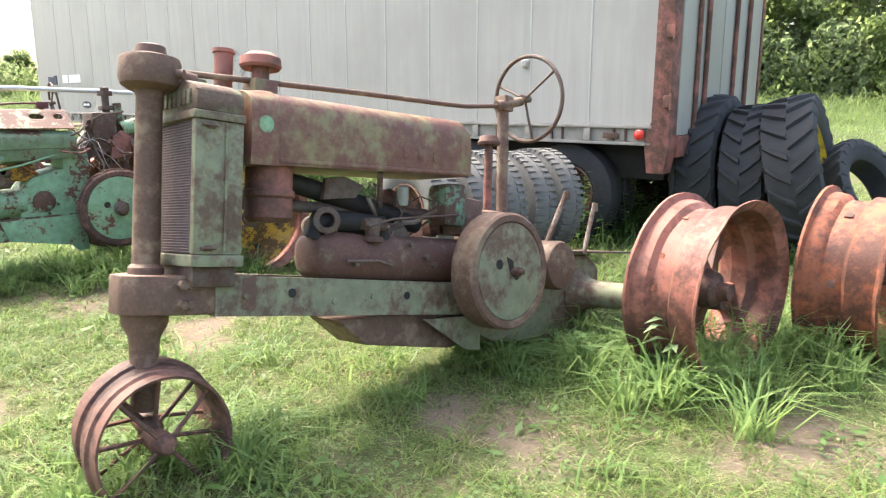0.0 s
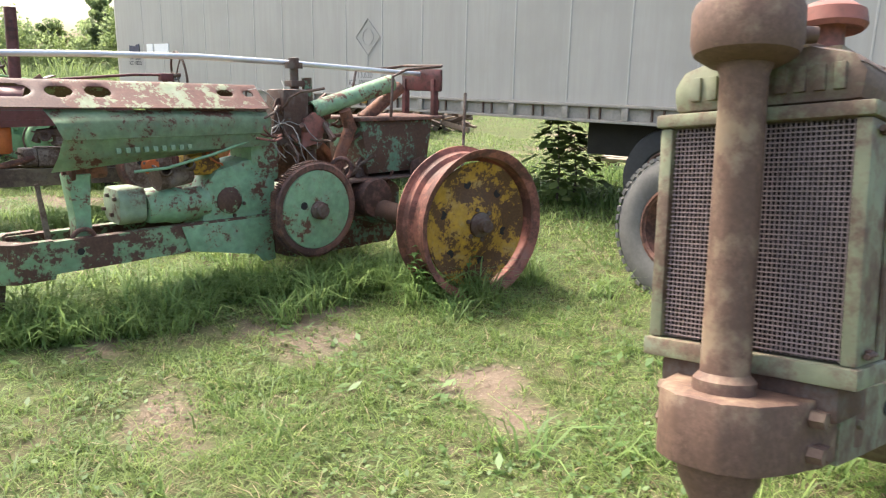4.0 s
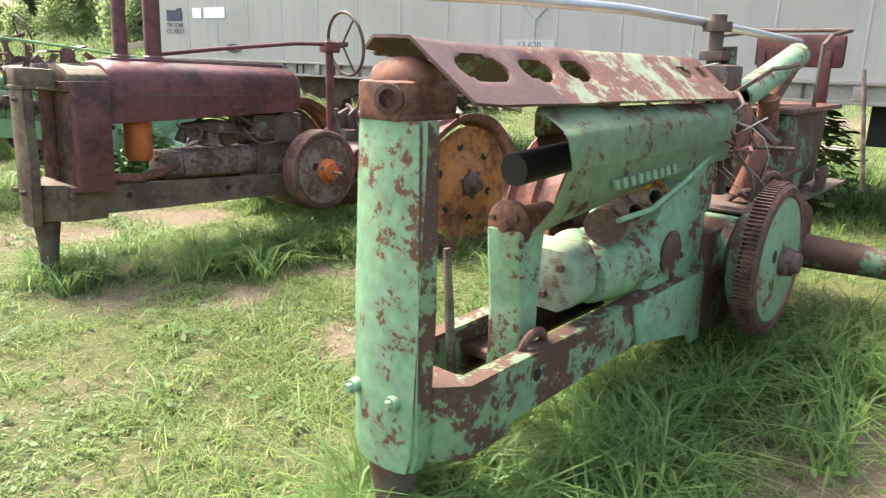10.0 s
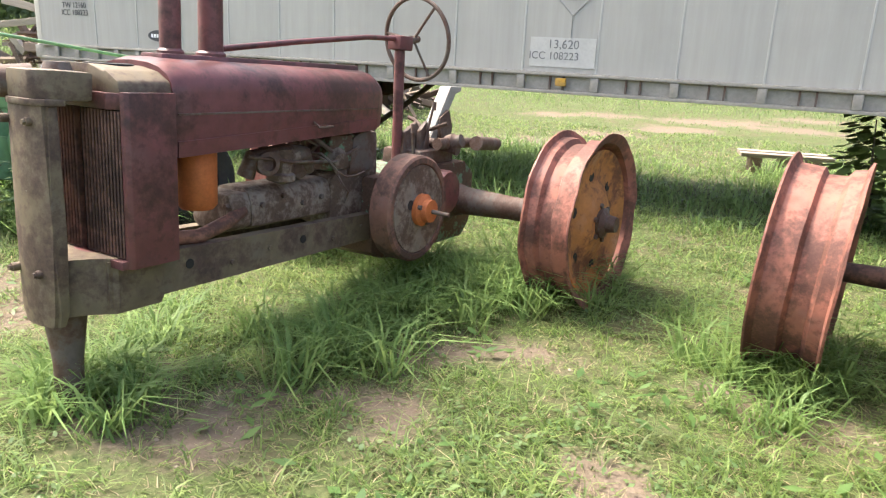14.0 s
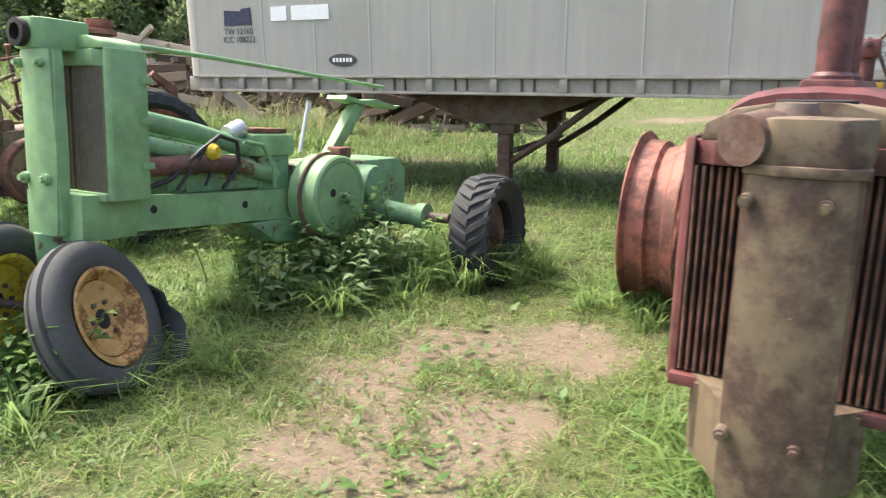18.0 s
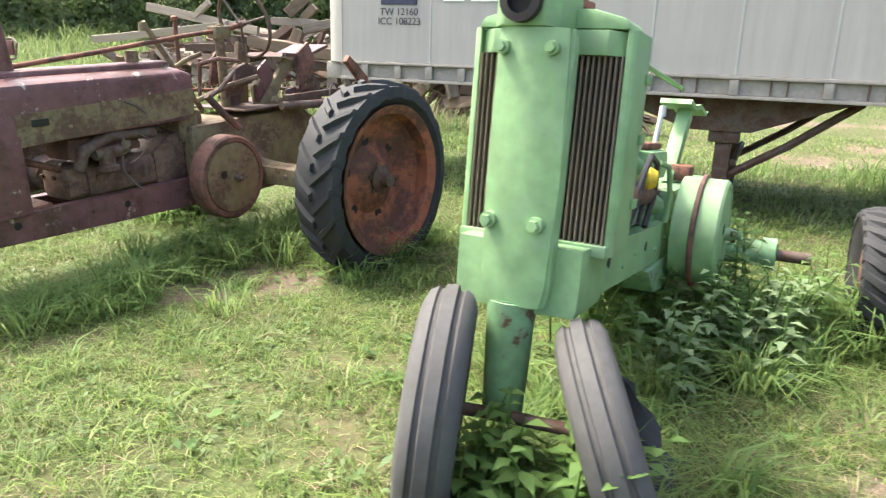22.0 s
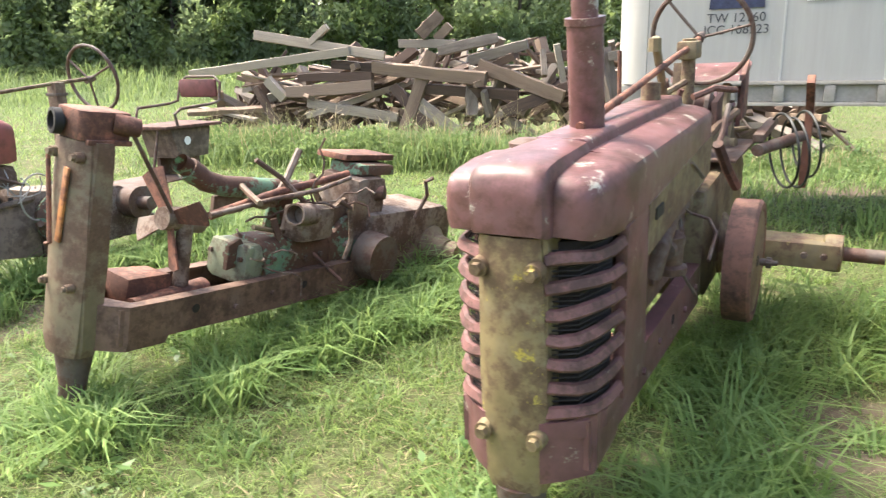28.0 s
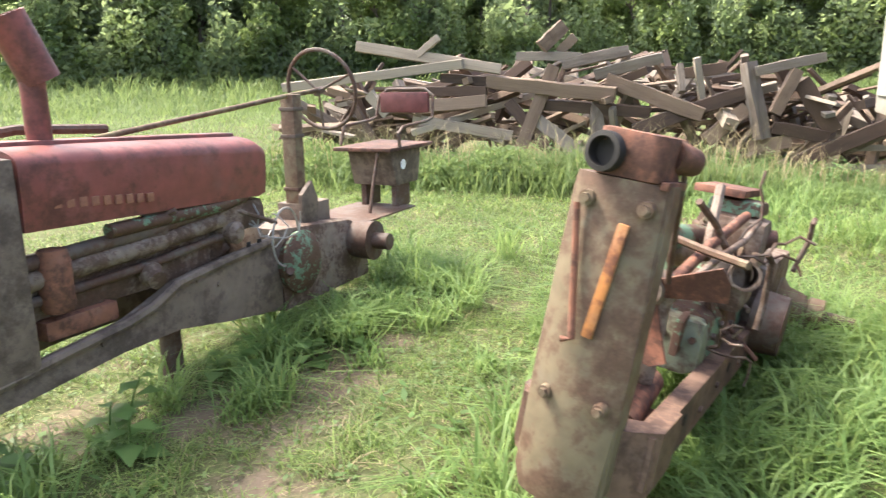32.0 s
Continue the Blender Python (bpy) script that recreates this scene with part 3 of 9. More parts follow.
        scene.collection.objects.link(o)
        o.location.x = x
    bm = B()
    box(bm, L - 0.238, L - 0.02, 0.06, W - 0.06, z0 - 0.012, z0 + rail * 0.88, 0.02)
    part("nose_sill", bm, m_rail_alu, T)
    # floor and cross members
    bm = B()
    box(bm, 0.1, L - 0.3, 0.06, W - 0.04, z0 + 0.1, z0 + rail)
    part("floor_deck", bm, m_black, T)
    for i in range(22):
        bm = B()
        xx = 0.4 + i * 0.58
        box(bm, xx, xx + 0.06, 0.06, W - 0.04, z0, z0 + 0.098)
        part("cross_member", bm, m_iron, T)
    bm = B()
    box(bm, 0.05, 3.3, 0.35, 0.47, 0.66, z0 - 0.014, 0.01)
    part("bogie_beam", bm, m_black, T)
    bm = B()
    box(bm, 0.05, 3.3, W - 0.5, W - 0.38, 0.66, z0 - 0.014, 0.01)
    part("bogie_beam", bm, m_black, T)
    for xx in (0.3, 3.1):
        bm = B()
        box(bm, xx, xx + 0.1, 0.47, W - 0.5, 0.7, z0 - 0.014)
        part("bogie_cross", bm, m_black, T)
    for xx in (0.95, 2.25):
        bm = B()
        cyl(bm, (xx, 0.3, 0.5), (xx, W - 0.3, 0.5), 0.07)
        part("axle", bm, m_black, T)
        for yy in (0.22, 0.55, W - 0.55, W - 0.22):
            truck_wheel(T, "truck_tyre", (xx, yy, 0.50), (0, -1, 0), 0.5, 0.26, m_rim_brown, m_rubber, lug=False)
    # mud flap and rear post
    tail = set(T.children)
    bm = B()
    box(bm, 0.02, 0.06, 0.3, 0.95, 0.28, z0 - 0.02, 0.004)
    part("mud_flap", bm, m_black, T)
    bm = B()
    prism(bm, [(0.0, z0 - 0.26), (0.16, z0 - 0.26), (0.19, z0 - 0.05), (0.19, z0 + 0.1), (0.128, z0 + 0.2), (0.128, z1), (-0.01, z1), (-0.03, z0 - 0.05)], -0.02, 0.16, "y", 0.008)
    part("corner_post", bm, m_door_rust, T, "rusted red rear corner post")
    for zz in (1.35, 1.95, 2.75, 3.5):
        bm = B()
        box(bm, -0.05, 0.03, -0.045, -0.022, zz, zz + 0.11, 0.006)
        cyl(bm, (-0.045, -0.035, zz - 0.02), (-0.045, -0.035, zz + 0.13), 0.018, seg=10)
        part("hinge", bm, m_door_rust, T)
    for y0, y1 in ((0.165, 1.2), (1.22, W - 0.06)):
        bm = B()
        box(bm, -0.035, 0.01, y0, y1, z0 + 0.08, z1 - 0.03, 0.008)
        part("rear_door", bm, m_white, T)
    for yy in (0.5, 0.72, 1.5, 1.9):
        bm = B()
        cyl(bm, (-0.06, yy, z0 + 0.05), (-0.06, yy, z1 - 0.1), 0.022, seg=10)
        part("lock_rod", bm, m_door_rust, T)
    bm = B()
    box(bm, -0.05, 0.06, 0.165, W, z0 - 0.12, z0 + 0.075, 0.01)
    part("rear_sill", bm, m_door_rust, T)
    bm = B()
    box(bm, -0.05, -0.01, W - 0.06, W, z0, z1, 0.01)
    part("corner_post", bm, m_door_rust, T)
    for o in set(T.children) - tail:
        o.location.x -= 0.09
    # lamps, stickers, lettering
    bm = B()
    lathe(bm, (0.15, -0.028, z0 + 0.085), (0, -1, 0), [(0.05, 0.0), (0.05, 0.012), (0.036, 0.026), (0.001, 0.032)], 20)
    part("marker_lamp", bm, m_red_lens, T, "round red side lamp")
    bm = B()
    box(bm, 6.30, 6.40, -0.042, -0.027, z0 + 0.055, z0 + 0.125, 0.008)
    part("marker_lamp", bm, m_yellow_rust, T, "amber side lamp")
    bm = B()
    box(bm, 0.36, 0.52, -0.034, -0.022, z0 + 0.045, z0 + 0.10, 0.004)
    part("nameplate", bm, m_iron, T)
    for xx, zz in ((1.42, 1.78),):
        bm = B()
        lathe(bm, (xx, -0.004, zz), (0, -1, 0), [(0.05, 0), (0.05, 0.01), (0.03, 0.03), (0.001, 0.03)], 16)
        part("vent_cap", bm, m_white, T)
    face = Matrix.Rotation(radians(90), 4, "X")

    def on_side(u, z, lift=-0.010):
        return Matrix.Translation((u, lift, z)) @ Matrix.Diagonal((-1, 1, 1, 1)) @ face

    for w, s, u, z in (("TW 12160", 0.092, 12.42, 1.645), ("ICC 108223", 0.092, 12.415, 1.56)):
        text_mesh("lettering", w, s, on_side(u, z), m_ink, T)
    text_mesh("lettering", "13,620", 0.105, on_side(6.36, 1.425, -0.0105), m_ink_worn, T)
    text_mesh("lettering", "ICC 108223", 0.092, on_side(6.44, 1.327, -0.0105), m_ink_worn, T)
    bm = B()
    box(bm, 6.07, 6.66, -0.0092, 0.0, 1.235, 1.485)
    part("label_patch", bm, m_label, T, "pale rectangular label patch")
    bm = B()
    prism(bm, [(12.23, 1.712), (12.61, 1.712), (12.60, 1.87), (12.37, 1.855), (12.36, 1.88), (12.24, 1.89)], -0.014, 0.0, "y")
    part("sticker", bm, m_blue_black, T, "torn blue-black sticker")
    for u0, u1 in ((11.755, 11.96), (11.48, 11.69), (11.345, 11.478), (11.22, 11.343)):
        bm = B()
        box(bm, u0, u1, -0.014, 0.0, 1.742, 1.885)
        part("sticker", bm, m_sticker, T, "white paper sticker")
    # makers' oval: plain shape with a pale bar
    bm = B()
    n = 28
    ov = [(11.075 + 0.168 * math.cos(2 * math.pi * i / n), 1.338 + 0.062 * math.sin(2 * math.pi * i / n)) for i in range(n)]
    prism(bm, ov, -0.013, 0.0, "y")
    oval = part("oval_badge", bm, m_ink, T, "black oval badge with pale bars")
    for i in range(6):
        bm = B()
        uu = 11.075 - 0.115 + i * 0.041
        box(bm, uu, uu + 0.026, -0.017, -0.0135, 1.318, 1.358)
        part("badge_bar", bm, m_sticker, oval)
    # faded diamond sign on the side
    bm = B()
    pts = [(6.30 + 0.22 * c, 1.89 + 0.22 * s) for c, s in ((1, 0), (0, 1), (-1, 0), (0, -1))]
    for p, q in zip(pts, pts[1:] + pts[:1]):
        tube(bm, [(p[0], -0.009, p[1]), (q[0], -0.009, q[1])], 0.005, 4)
    tube(bm, [(6.30, -0.009, 1.67), (6.30, -0.009, 1.486)], 0.004, 4)
    lathe(bm, (6.30, -0.006, 1.89), (0, -1, 0), [(0.10, 0), (0.10, 0.004), (0.095, 0.004), (0.095, 0)], 24, True)
    part("diamond_mark", bm, m_grey_ink, T, "faint grey diamond outline")
    text_mesh("lettering", "6559", 0.16, Matrix.Translation((-0.0405, 0.31, 2.02)) @ Matrix(((0, 0, -1, 0), (1, 0, 0, 0), (0, 1, 0, 0), (0, 0, 0, 1))), m_grey_ink, T)
    bm = B()
    tp = [(0.30 + 0.15 * math.sin(a), 1.66 + 0.17 * math.cos(a)) for a in (0, 2.09, 4.19)]
    for p, q in zip(tp, tp[1:] + tp[:1]):
        tube(bm, [(-0.039, p[0], p[1]), (-0.039, q[0], q[1])], 0.006, 4)
    part("triangle_mark", bm, m_grey_ink, T)
    # landing gear
    bm = B()
    prism(bm, [(8.3, z0 - 0.014), (10.6, z0 - 0.014), (9.75, 0.72), (9.25, 0.72), (8.55, 0.98)], 0.3, 0.36, "y", 0.004)
    part("gear_bracket", bm, m_iron, T)
    bm = B()
    prism(bm, [(8.3, z0 - 0.014), (10.6, z0 - 0.014), (9.75, 0.72), (9.25, 0.72), (8.55, 0.98)], W - 0.4, W - 0.34, "y", 0.004)
    part("gear_bracket", bm, m_iron, T)
    for yy in (0.42, W - 0.5):
        bm = B()
        box(bm, 9.33, 9.58, yy - 0.09, yy + 0.09, 0.62, z0 - 0.014, 0.01)
        leg = part("landing_leg", bm, m_iron, T, "rusted dark landing leg")
        bm = B()
        box(bm, 9.39, 9.52, yy - 0.06, yy + 0.06, 0.02, 0.619, 0.01)
        part("leg_tube", bm, m_iron, leg)
        bm = B()
        box(bm, 9.30, 9.62, yy - 0.13, yy + 0.13, -0.01, 0.019, 0.006)
        part("foot", bm, m_iron, leg)
        bm = B()
        tube(bm, [(9.42, yy, 0.32), (8.95, yy, 0.62), (8.45, yy, z0 - 0.02)], 0.035, 8)
        part("brace", bm, m_iron, leg)
    bm = B()
    tube(bm, [(9.36, 0.42, 0.45), (9.36, W - 0.5, 0.45)], 0.03, 8)
    part("cross_tube", bm, m_iron, T)
    return T


trailer()


# ---- wheels, rims and tyres ----
def lug_tyre(parent, name, c, axis, R, w, rim_r, mat, n=22, deep=0.035):
    """A farm tyre with slanting bars."""
    c = Vector(c)
    h = w / 2
    bm = B()
    lathe(bm, c, axis, [(rim_r, -h * 0.62), (rim_r + 0.03, -h * 0.78), (R * 0.84, -h), (R * 0.94, -h * 0.92), (R - deep, -h * 0.55), (R - deep * 0.8, 0), (R - deep, h * 0.55), (R * 0.94, h * 0.92), (R * 0.84, h), (rim_r + 0.03, h * 0.78), (rim_r, h * 0.62)], 44, True)
    ob = part(name, bm, mat, parent)
    d, a, b = frame_of(axis)
    bm = B()
    for s in (-1, 1):
        for i in range(n):
            t0 = 2 * math.pi * (i + (0.5 if s > 0 else 0)) / n
            lp = []
            for k, (f, dt, rr) in enumerate(((0.02, 0.0, R), (0.45, 0.09, R - 0.002), (0.86, 0.2, R - 0.018), (1.02, 0.25, R * 0.9))):
                t = t0 + dt
                u = math.cos(t) * a + math.sin(t) * b
                v = -math.sin(t) * a + math.cos(t) * b
                p = c + d * (s * h * f)
                q = 0.026
                lp.append([p + u * (rr - deep * 1.3) - v * q * 1.3, p + u * (rr - deep * 1.3) + v * q * 1.3, p + u * rr + v * q * 0.7, p + u * rr - v * q * 0.7])
            rings(bm, lp)
    part("tread", bm, mat, ob)
    return ob


def steel_rim(parent, name, c, axis, R, w, mat, disc_mat=None, disc_at=0.2, holes=True, sunk_rag=0.0, hub_mat=None, spokes=0):
    """A bare farm wheel rim with its dished disc, hub and bolts."""
    c = Vector(c)
    h = w / 2
    bm = B()
    lathe(bm, c, axis, [(R, -h), (R, -h * 0.93), (R - 0.035, -h * 0.86), (R - 0.045, -h * 0.55), (R - 0.075, -h * 0.42), (R - 0.08, h * 0.05), (R - 0.05, h * 0.16), (R - 0.045, h * 0.8), (R - 0.02, h * 0.9), (R, h * 0.94), (R, h), (R - 0.014, h * 0.985), (R - 0.055, h * 0.8), (R - 0.062, h * 0.2), (R - 0.092, h * 0.05), (R - 0.088, -h * 0.44), (R - 0.06, -h * 0.58), (R - 0.05, -h * 0.84), (R - 0.014, -h * 0.985)], 56, True)
    if sunk_rag:
        dent(bm, sunk_rag, 6.0, c.x)
    else:
        dent(bm, 0.004, 5.0, c.x)
    ob = part(name, bm, mat, parent)
    d, a, b = frame_of(axis)
    disc_mat = disc_mat or mat
    rr = R - 0.09
    o = h * disc_at
    if spokes:
        for i in range(spokes):
            t = 2 * math.pi * i / spokes + 0.2
            u = math.cos(t) * a + math.sin(t) * b
            v = -math.sin(t) * a + math.cos(t) * b
            bm = B()
            rings(bm, [[c + u * q + d * (o + dz) + v * wv * sy + d * 0.02 * sz for sy, sz in ((-1, -1), (1, -1), (1, 1), (-1, 1))] for q, wv, dz in ((0.06, 0.05, 0.0), (rr * 0.5, 0.035, -0.05), (rr * 0.85, 0.06, -0.07), (rr * 1.02, 0.10, -0.06))])
            dent(bm, 0.006, 9)
            part("spoke", bm, disc_mat, ob)
        bm = B()
        lathe(bm, c, axis, [(0.001, o - 0.12), (0.09, o - 0.12), (0.11, o), (0.09, o + 0.06), (0.05, o + 0.08), (0.045, o + 0.14), (0.001, o + 0.14)], 20)
        dent(bm, 0.006, 9)
        part("hub", bm, hub_mat or m_rim_brown, ob)
        return ob
    bm = B()
    lathe(bm, c, axis, [(rr, o - 0.01), (rr * 0.86, o - 0.035), (rr * 0.6, o - 0.05), (rr * 0.42, o - 0.01), (rr * 0.28, o + 0.01), (rr * 0.2, o + 0.01), (rr * 0.2, o), (rr * 0.28, o - 0.002), (rr * 0.42, o - 0.022), (rr * 0.6, o - 0.062), (rr * 0.86, o - 0.047), (rr, o - 0.022)], 44, True)
    disc = part("disc", bm, disc_mat, ob)
    bm = B()
    lathe(bm, c, axis, [(0.001, o - 0.09), (0.075, o - 0.09), (0.085, o), (0.085, o + 0.03), (0.05, o + 0.05), (0.042, o + 0.1), (0.001, o + 0.1)], 20)
    part("hub", bm, hub_mat or m_iron, ob)
    for i in range(6 if holes else 0):
        t = 2 * math.pi * i / 6 + 0.3
        u = math.cos(t) * a + math.sin(t) * b
        bm = B()
        bolt(bm, c + d * (o + 0.004) + u * rr * 0.25, d, 0.016, 0.02)
        part("bolt", bm, m_iron, ob)
        bm = B()
        lathe(bm, c + d * (o - 0.05) + u * rr * 0.66, d, [(0.03, 0.0), (0.03, 0.006), (0.001, 0.004)], 10)
        part("vent_hole", bm, m_black, ob)
    return ob


def place(P, a, pitch=0.0, roll=0.0):
    return Matrix.Translation((P[0], P[1], 0)) @ Matrix.Rotation(radians(a), 4, "Z") @ Matrix.Rotation(radians(pitch), 4, "Y") @ Matrix.Rotation(radians(roll), 4, "X")


# ---- tractor pieces, in each tractor's own axes: x to its rear, y to its far side, z up ----
def octa(w, d, cx=0.0, cy=0.0, cham=0.32):
    hw, hd = w / 2, d / 2
    return [(cx + sx * hd * fx, cy + sy * hw * fy) for sx, sy, fx, fy in ((-1, -1, 1, 1 - cham), (-1, 1, 1, 1 - cham), (-1, 1, 1 - cham, 1), (1, 1, 1, 1), (1, -1, 1, 1), (-1, -1, 1 - cham, 1))]


def pedestal(T, mat, z0, z1, w=0.19, d=0.17, lean=0.0, foot=-0.02, bolts=((0.62, 1),), cap=None, stem_mat=None, flare=0.0, back=0.0, side_mat=None, cham=0.32, cy=0.0, dx=0.0):
    bm = B()
    lv = [(z0, 0.86), (z0 + 0.05, 1.0 + flare), (z0 + (z1 - z0) * 0.45, 1.0 + flare * 0.4), (z1 - 0.04, 1.0), (z1, 0.97)]
    rings(bm, [[(x + lean * (z - z0), y, z) for x, y in octa(w * f, (d + back) * f, back / 2, cy, cham)] for z, f in lv])
    bmesh.ops.bevel(bm, geom=[e for e in bm.edges if abs(e.verts[0].co.z - e.verts[1].co.z) > 0.03], offset=0.012, segments=2, affect="EDGES")
    ob = part("pedestal", bm, mat, T)
    if side_mat:
        ob.data.materials.append(side_mat)
        for p in ob.data.polygons:
            if abs(p.normal.y) > 0.85:
                p.material_index = 1
    bm = B()
    lathe(bm, (0, 0, 0), (0, 0, 1), [(0.05, foot), (0.052, z0 * 0.5), (0.07, z0 - 0.03), (0.075, z0 + 0.01)], 18)
    stem = part("steering_spindle", bm, stem_mat or m_iron, T)
    ob.location.x = stem.location.x = dx
    for z, s in bolts:
        for yy in (-0.072, 0.072):
            bm = B()
            xx = -d / 2 + lean * (z - z0)
            cyl(bm, (xx + 0.02, yy, z), (xx - 0.012, yy, z), 0.026 * s, 0.024 * s, 14)
            bolt(bm, (xx - 0.010, yy, z), (-1, 0, 0), 0.017 * s, 0.02 * s)
            part("bolt", bm, mat, ob)
    return ob


def rails(T, mat, f, r, yh=0.17, th=0.014, flange=0.05, x_plate=None, bolster=True, ped_w=0.19, blunt=False, reach=0.015):
    """Two side rails. f, r: (x, top, bottom) at the front and rear ends."""
    for s in (-1, 1):
        bm = B()
        lps = []
        for i in range(9):
            k = i / 8
            x, zt, zb = (f[j] + (r[j] - f[j]) * k for j in range(3))
            o, a, b = s * (yh + th / 2), s * (yh - th / 2), s * (yh - flange)
            lps.append([(x, o, zb), (x, o, zt), (x, b, zt), (x, b, zt - th), (x, a, zt - th), (x, a, zb + th), (x, b, zb + th), (x, b, zb)])
        rings(bm, lps)
        dent(bm, 0.003, 4)
        ob = part("side_rail", bm, mat, T)
        n = 7
        for i in range(n):
            k = (i + 0.6) / n
            x = f[0] + (r[0] - f[0]) * k
            zc = (f[1] + f[2]) / 2 + ((r[1] + r[2]) / 2 - (f[1] + f[2]) / 2) * k + 0.02 * math.sin(i * 2.2)
            bm = B()
            if i % 3 == 1:
                lathe(bm, (x, s * (yh + th / 2), zc), (0, s, 0), [(0.02, 0), (0.02, 0.002), (0.001, 0.002)], 12)
                part("hole", bm, m_black, ob)
            else:
                bolt(bm, (x, s * (yh + th / 2), zc), (0, s, 0), 0.013, 0.01)
                part("bolt", bm, mat, ob)
    if bolster:
        bm = B()
        x1 = f[0] + 0.22
        yo = yh + 0.02
        plan = [(-reach, -ped_w / 2 + 0.012), (0.02, -ped_w / 2 - 0.035), (0.09, -yo), (x1, -yo), (x1, -yo + 0.045), (0.13, -yo + 0.05), (0.07, -0.03), (0.07, 0.03), (0.13, yo - 0.05), (x1, yo - 0.045), (x1, yo), (0.09, yo), (0.02, ped_w / 2 + 0.035), (-reach, ped_w / 2 - 0.012)]
        if blunt:
            plan[1:3] = [(-0.005, -0.13), (0.0, -yo)]
            plan[11:13] = [(0.0, yo), (-0.005, 0.13)]
        zb, zt = f[2] - 0.025, f[1] + 0.012
        rings(bm, [[(x, y, zb + 0.03) for x, y in plan], [(x, y, zb) for x, y in [(p[0] * 0.97, p[1] * 0.96) for p in plan]]][::-1] + [[(x, y, zt) for x, y in plan]])
        part("bolster", bm, mat, T)


def flywheel(T, c, R, w, rim_mat, face_mat, hub=0.05, teeth=False, hub_mat=None, cover=False):
    """c: the middle of its outer face; the axle points to -y."""
    bm = B()
    ax = (0, -1, 0)
    lathe(bm, c, ax, [(0.03, -w * 0.6), (R * 0.3, -w * 0.6), (R * 0.8, -w), (R, -w), (R, -0.012), (R - 0.012, 0.0), (R * 0.86, 0.0), (R * 0.83, -0.012), (0.03, -0.012)], 56, True)
    ob = part("flywheel", bm, rim_mat, T)
    bm = B()
    pr = [(0.001, -0.0115), (R * 0.84, -0.0115), (R * 0.82, -0.002), (R * 0.5, 0.004), (0.001, 0.006)]
    lathe(bm, c, ax, pr, 48)
    part("face_plate", bm, face_mat, ob)
    bm = B()
    lathe(bm, c, ax, [(hub, 0.005), (hub, 0.03), (hub * 0.75, 0.045), (hub * 0.7, 0.075), (0.001, 0.08)], 20)
    h = part("hub", bm, hub_mat or m_iron, ob)
    for i in range(3):
        t = 2.1 * i + 0.7
        bm = B()
        bolt(bm, (c[0] + hub * 0.8 * math.cos(t), c[1] - 0.03, c[2] + hub * 0.8 * math.sin(t)), ax, 0.014, 0.022)
        part("bolt", bm, m_iron, h)
    bm = B()
    lathe(bm, (c[0] - R * 0.34, c[1] - 0.003, c[2] + R * 0.12), ax, [(0.026, 0), (0.026, 0.003), (0.001, 0.003)], 14)
    part("hole", bm, m_black, ob)
    if teeth:
        bm = B()
        for i in range(110):
            t = 2 * math.pi * i / 110
            u = Vector((math.cos(t), 0, math.sin(t)))
            m = Matrix.Translation(Vector(c) + u * R + Vector((0, w * 0.75, 0))) @ Matrix.Rotation(-t, 4, "Y")
            box(bm, -0.004, 0.009, -0.03, 0.03, -0.004, 0.004, 0, m)
        tagged(part("ring_gear", bm, rim_mat, ob), kind="stuff")
    return ob


def hood_loft(T, name, mat, secs, label=""):
    """secs: (x, half width at the bottom, z bottom, half width at the shoulder, z shoulder, z top). Closed shell with rounded shoulders."""
    bm = B()
    lps = []
    for x, wb, zb, ws, zs, zt in secs:
        half = [(-wb, zb), (-(wb + ws) / 2 - 0.004, (zb + zs) / 2), (-ws, zs)]
        for k in range(1, 6):
            t = k / 5 * math.pi / 2
            half.append((-ws * math.cos(t) ** 0.75 if k < 5 else 0.0, zs + (zt - zs) * math.sin(t) ** 0.8))
        lp = half + [(-y, z) for y, z in reversed(half[:-1])]
        lps.append([(x, y, z) for y, z in lp])
    rings(bm, lps)
    return part(name, bm, mat, T, label)


def steering_wheel(T, c, axis, R, mat, spokes=3, spin=0.5):
    bm = B()
    torus(bm, c, axis, R, 0.0125, 44, 8)
    ob = part("steering_wheel", bm, mat, T)
    d, a, b = frame_of(axis)
    c = Vector(c)
    for i in range(spokes):
        t = 2 * math.pi * i / spokes + spin
        u = math.cos(t) * a + math.sin(t) * b
        bm = B()
        tube(bm, [c - d * 0.03, c - d * 0.02 + u * R * 0.4, c + u * R], 0.008, 6)
        part("spoke", bm, mat, ob)
    bm = B()
    cyl(bm, c - d * 0.06, c + d * 0.012, 0.026, 0.02, 12)
    part("hub", bm, mat, ob)
    return ob


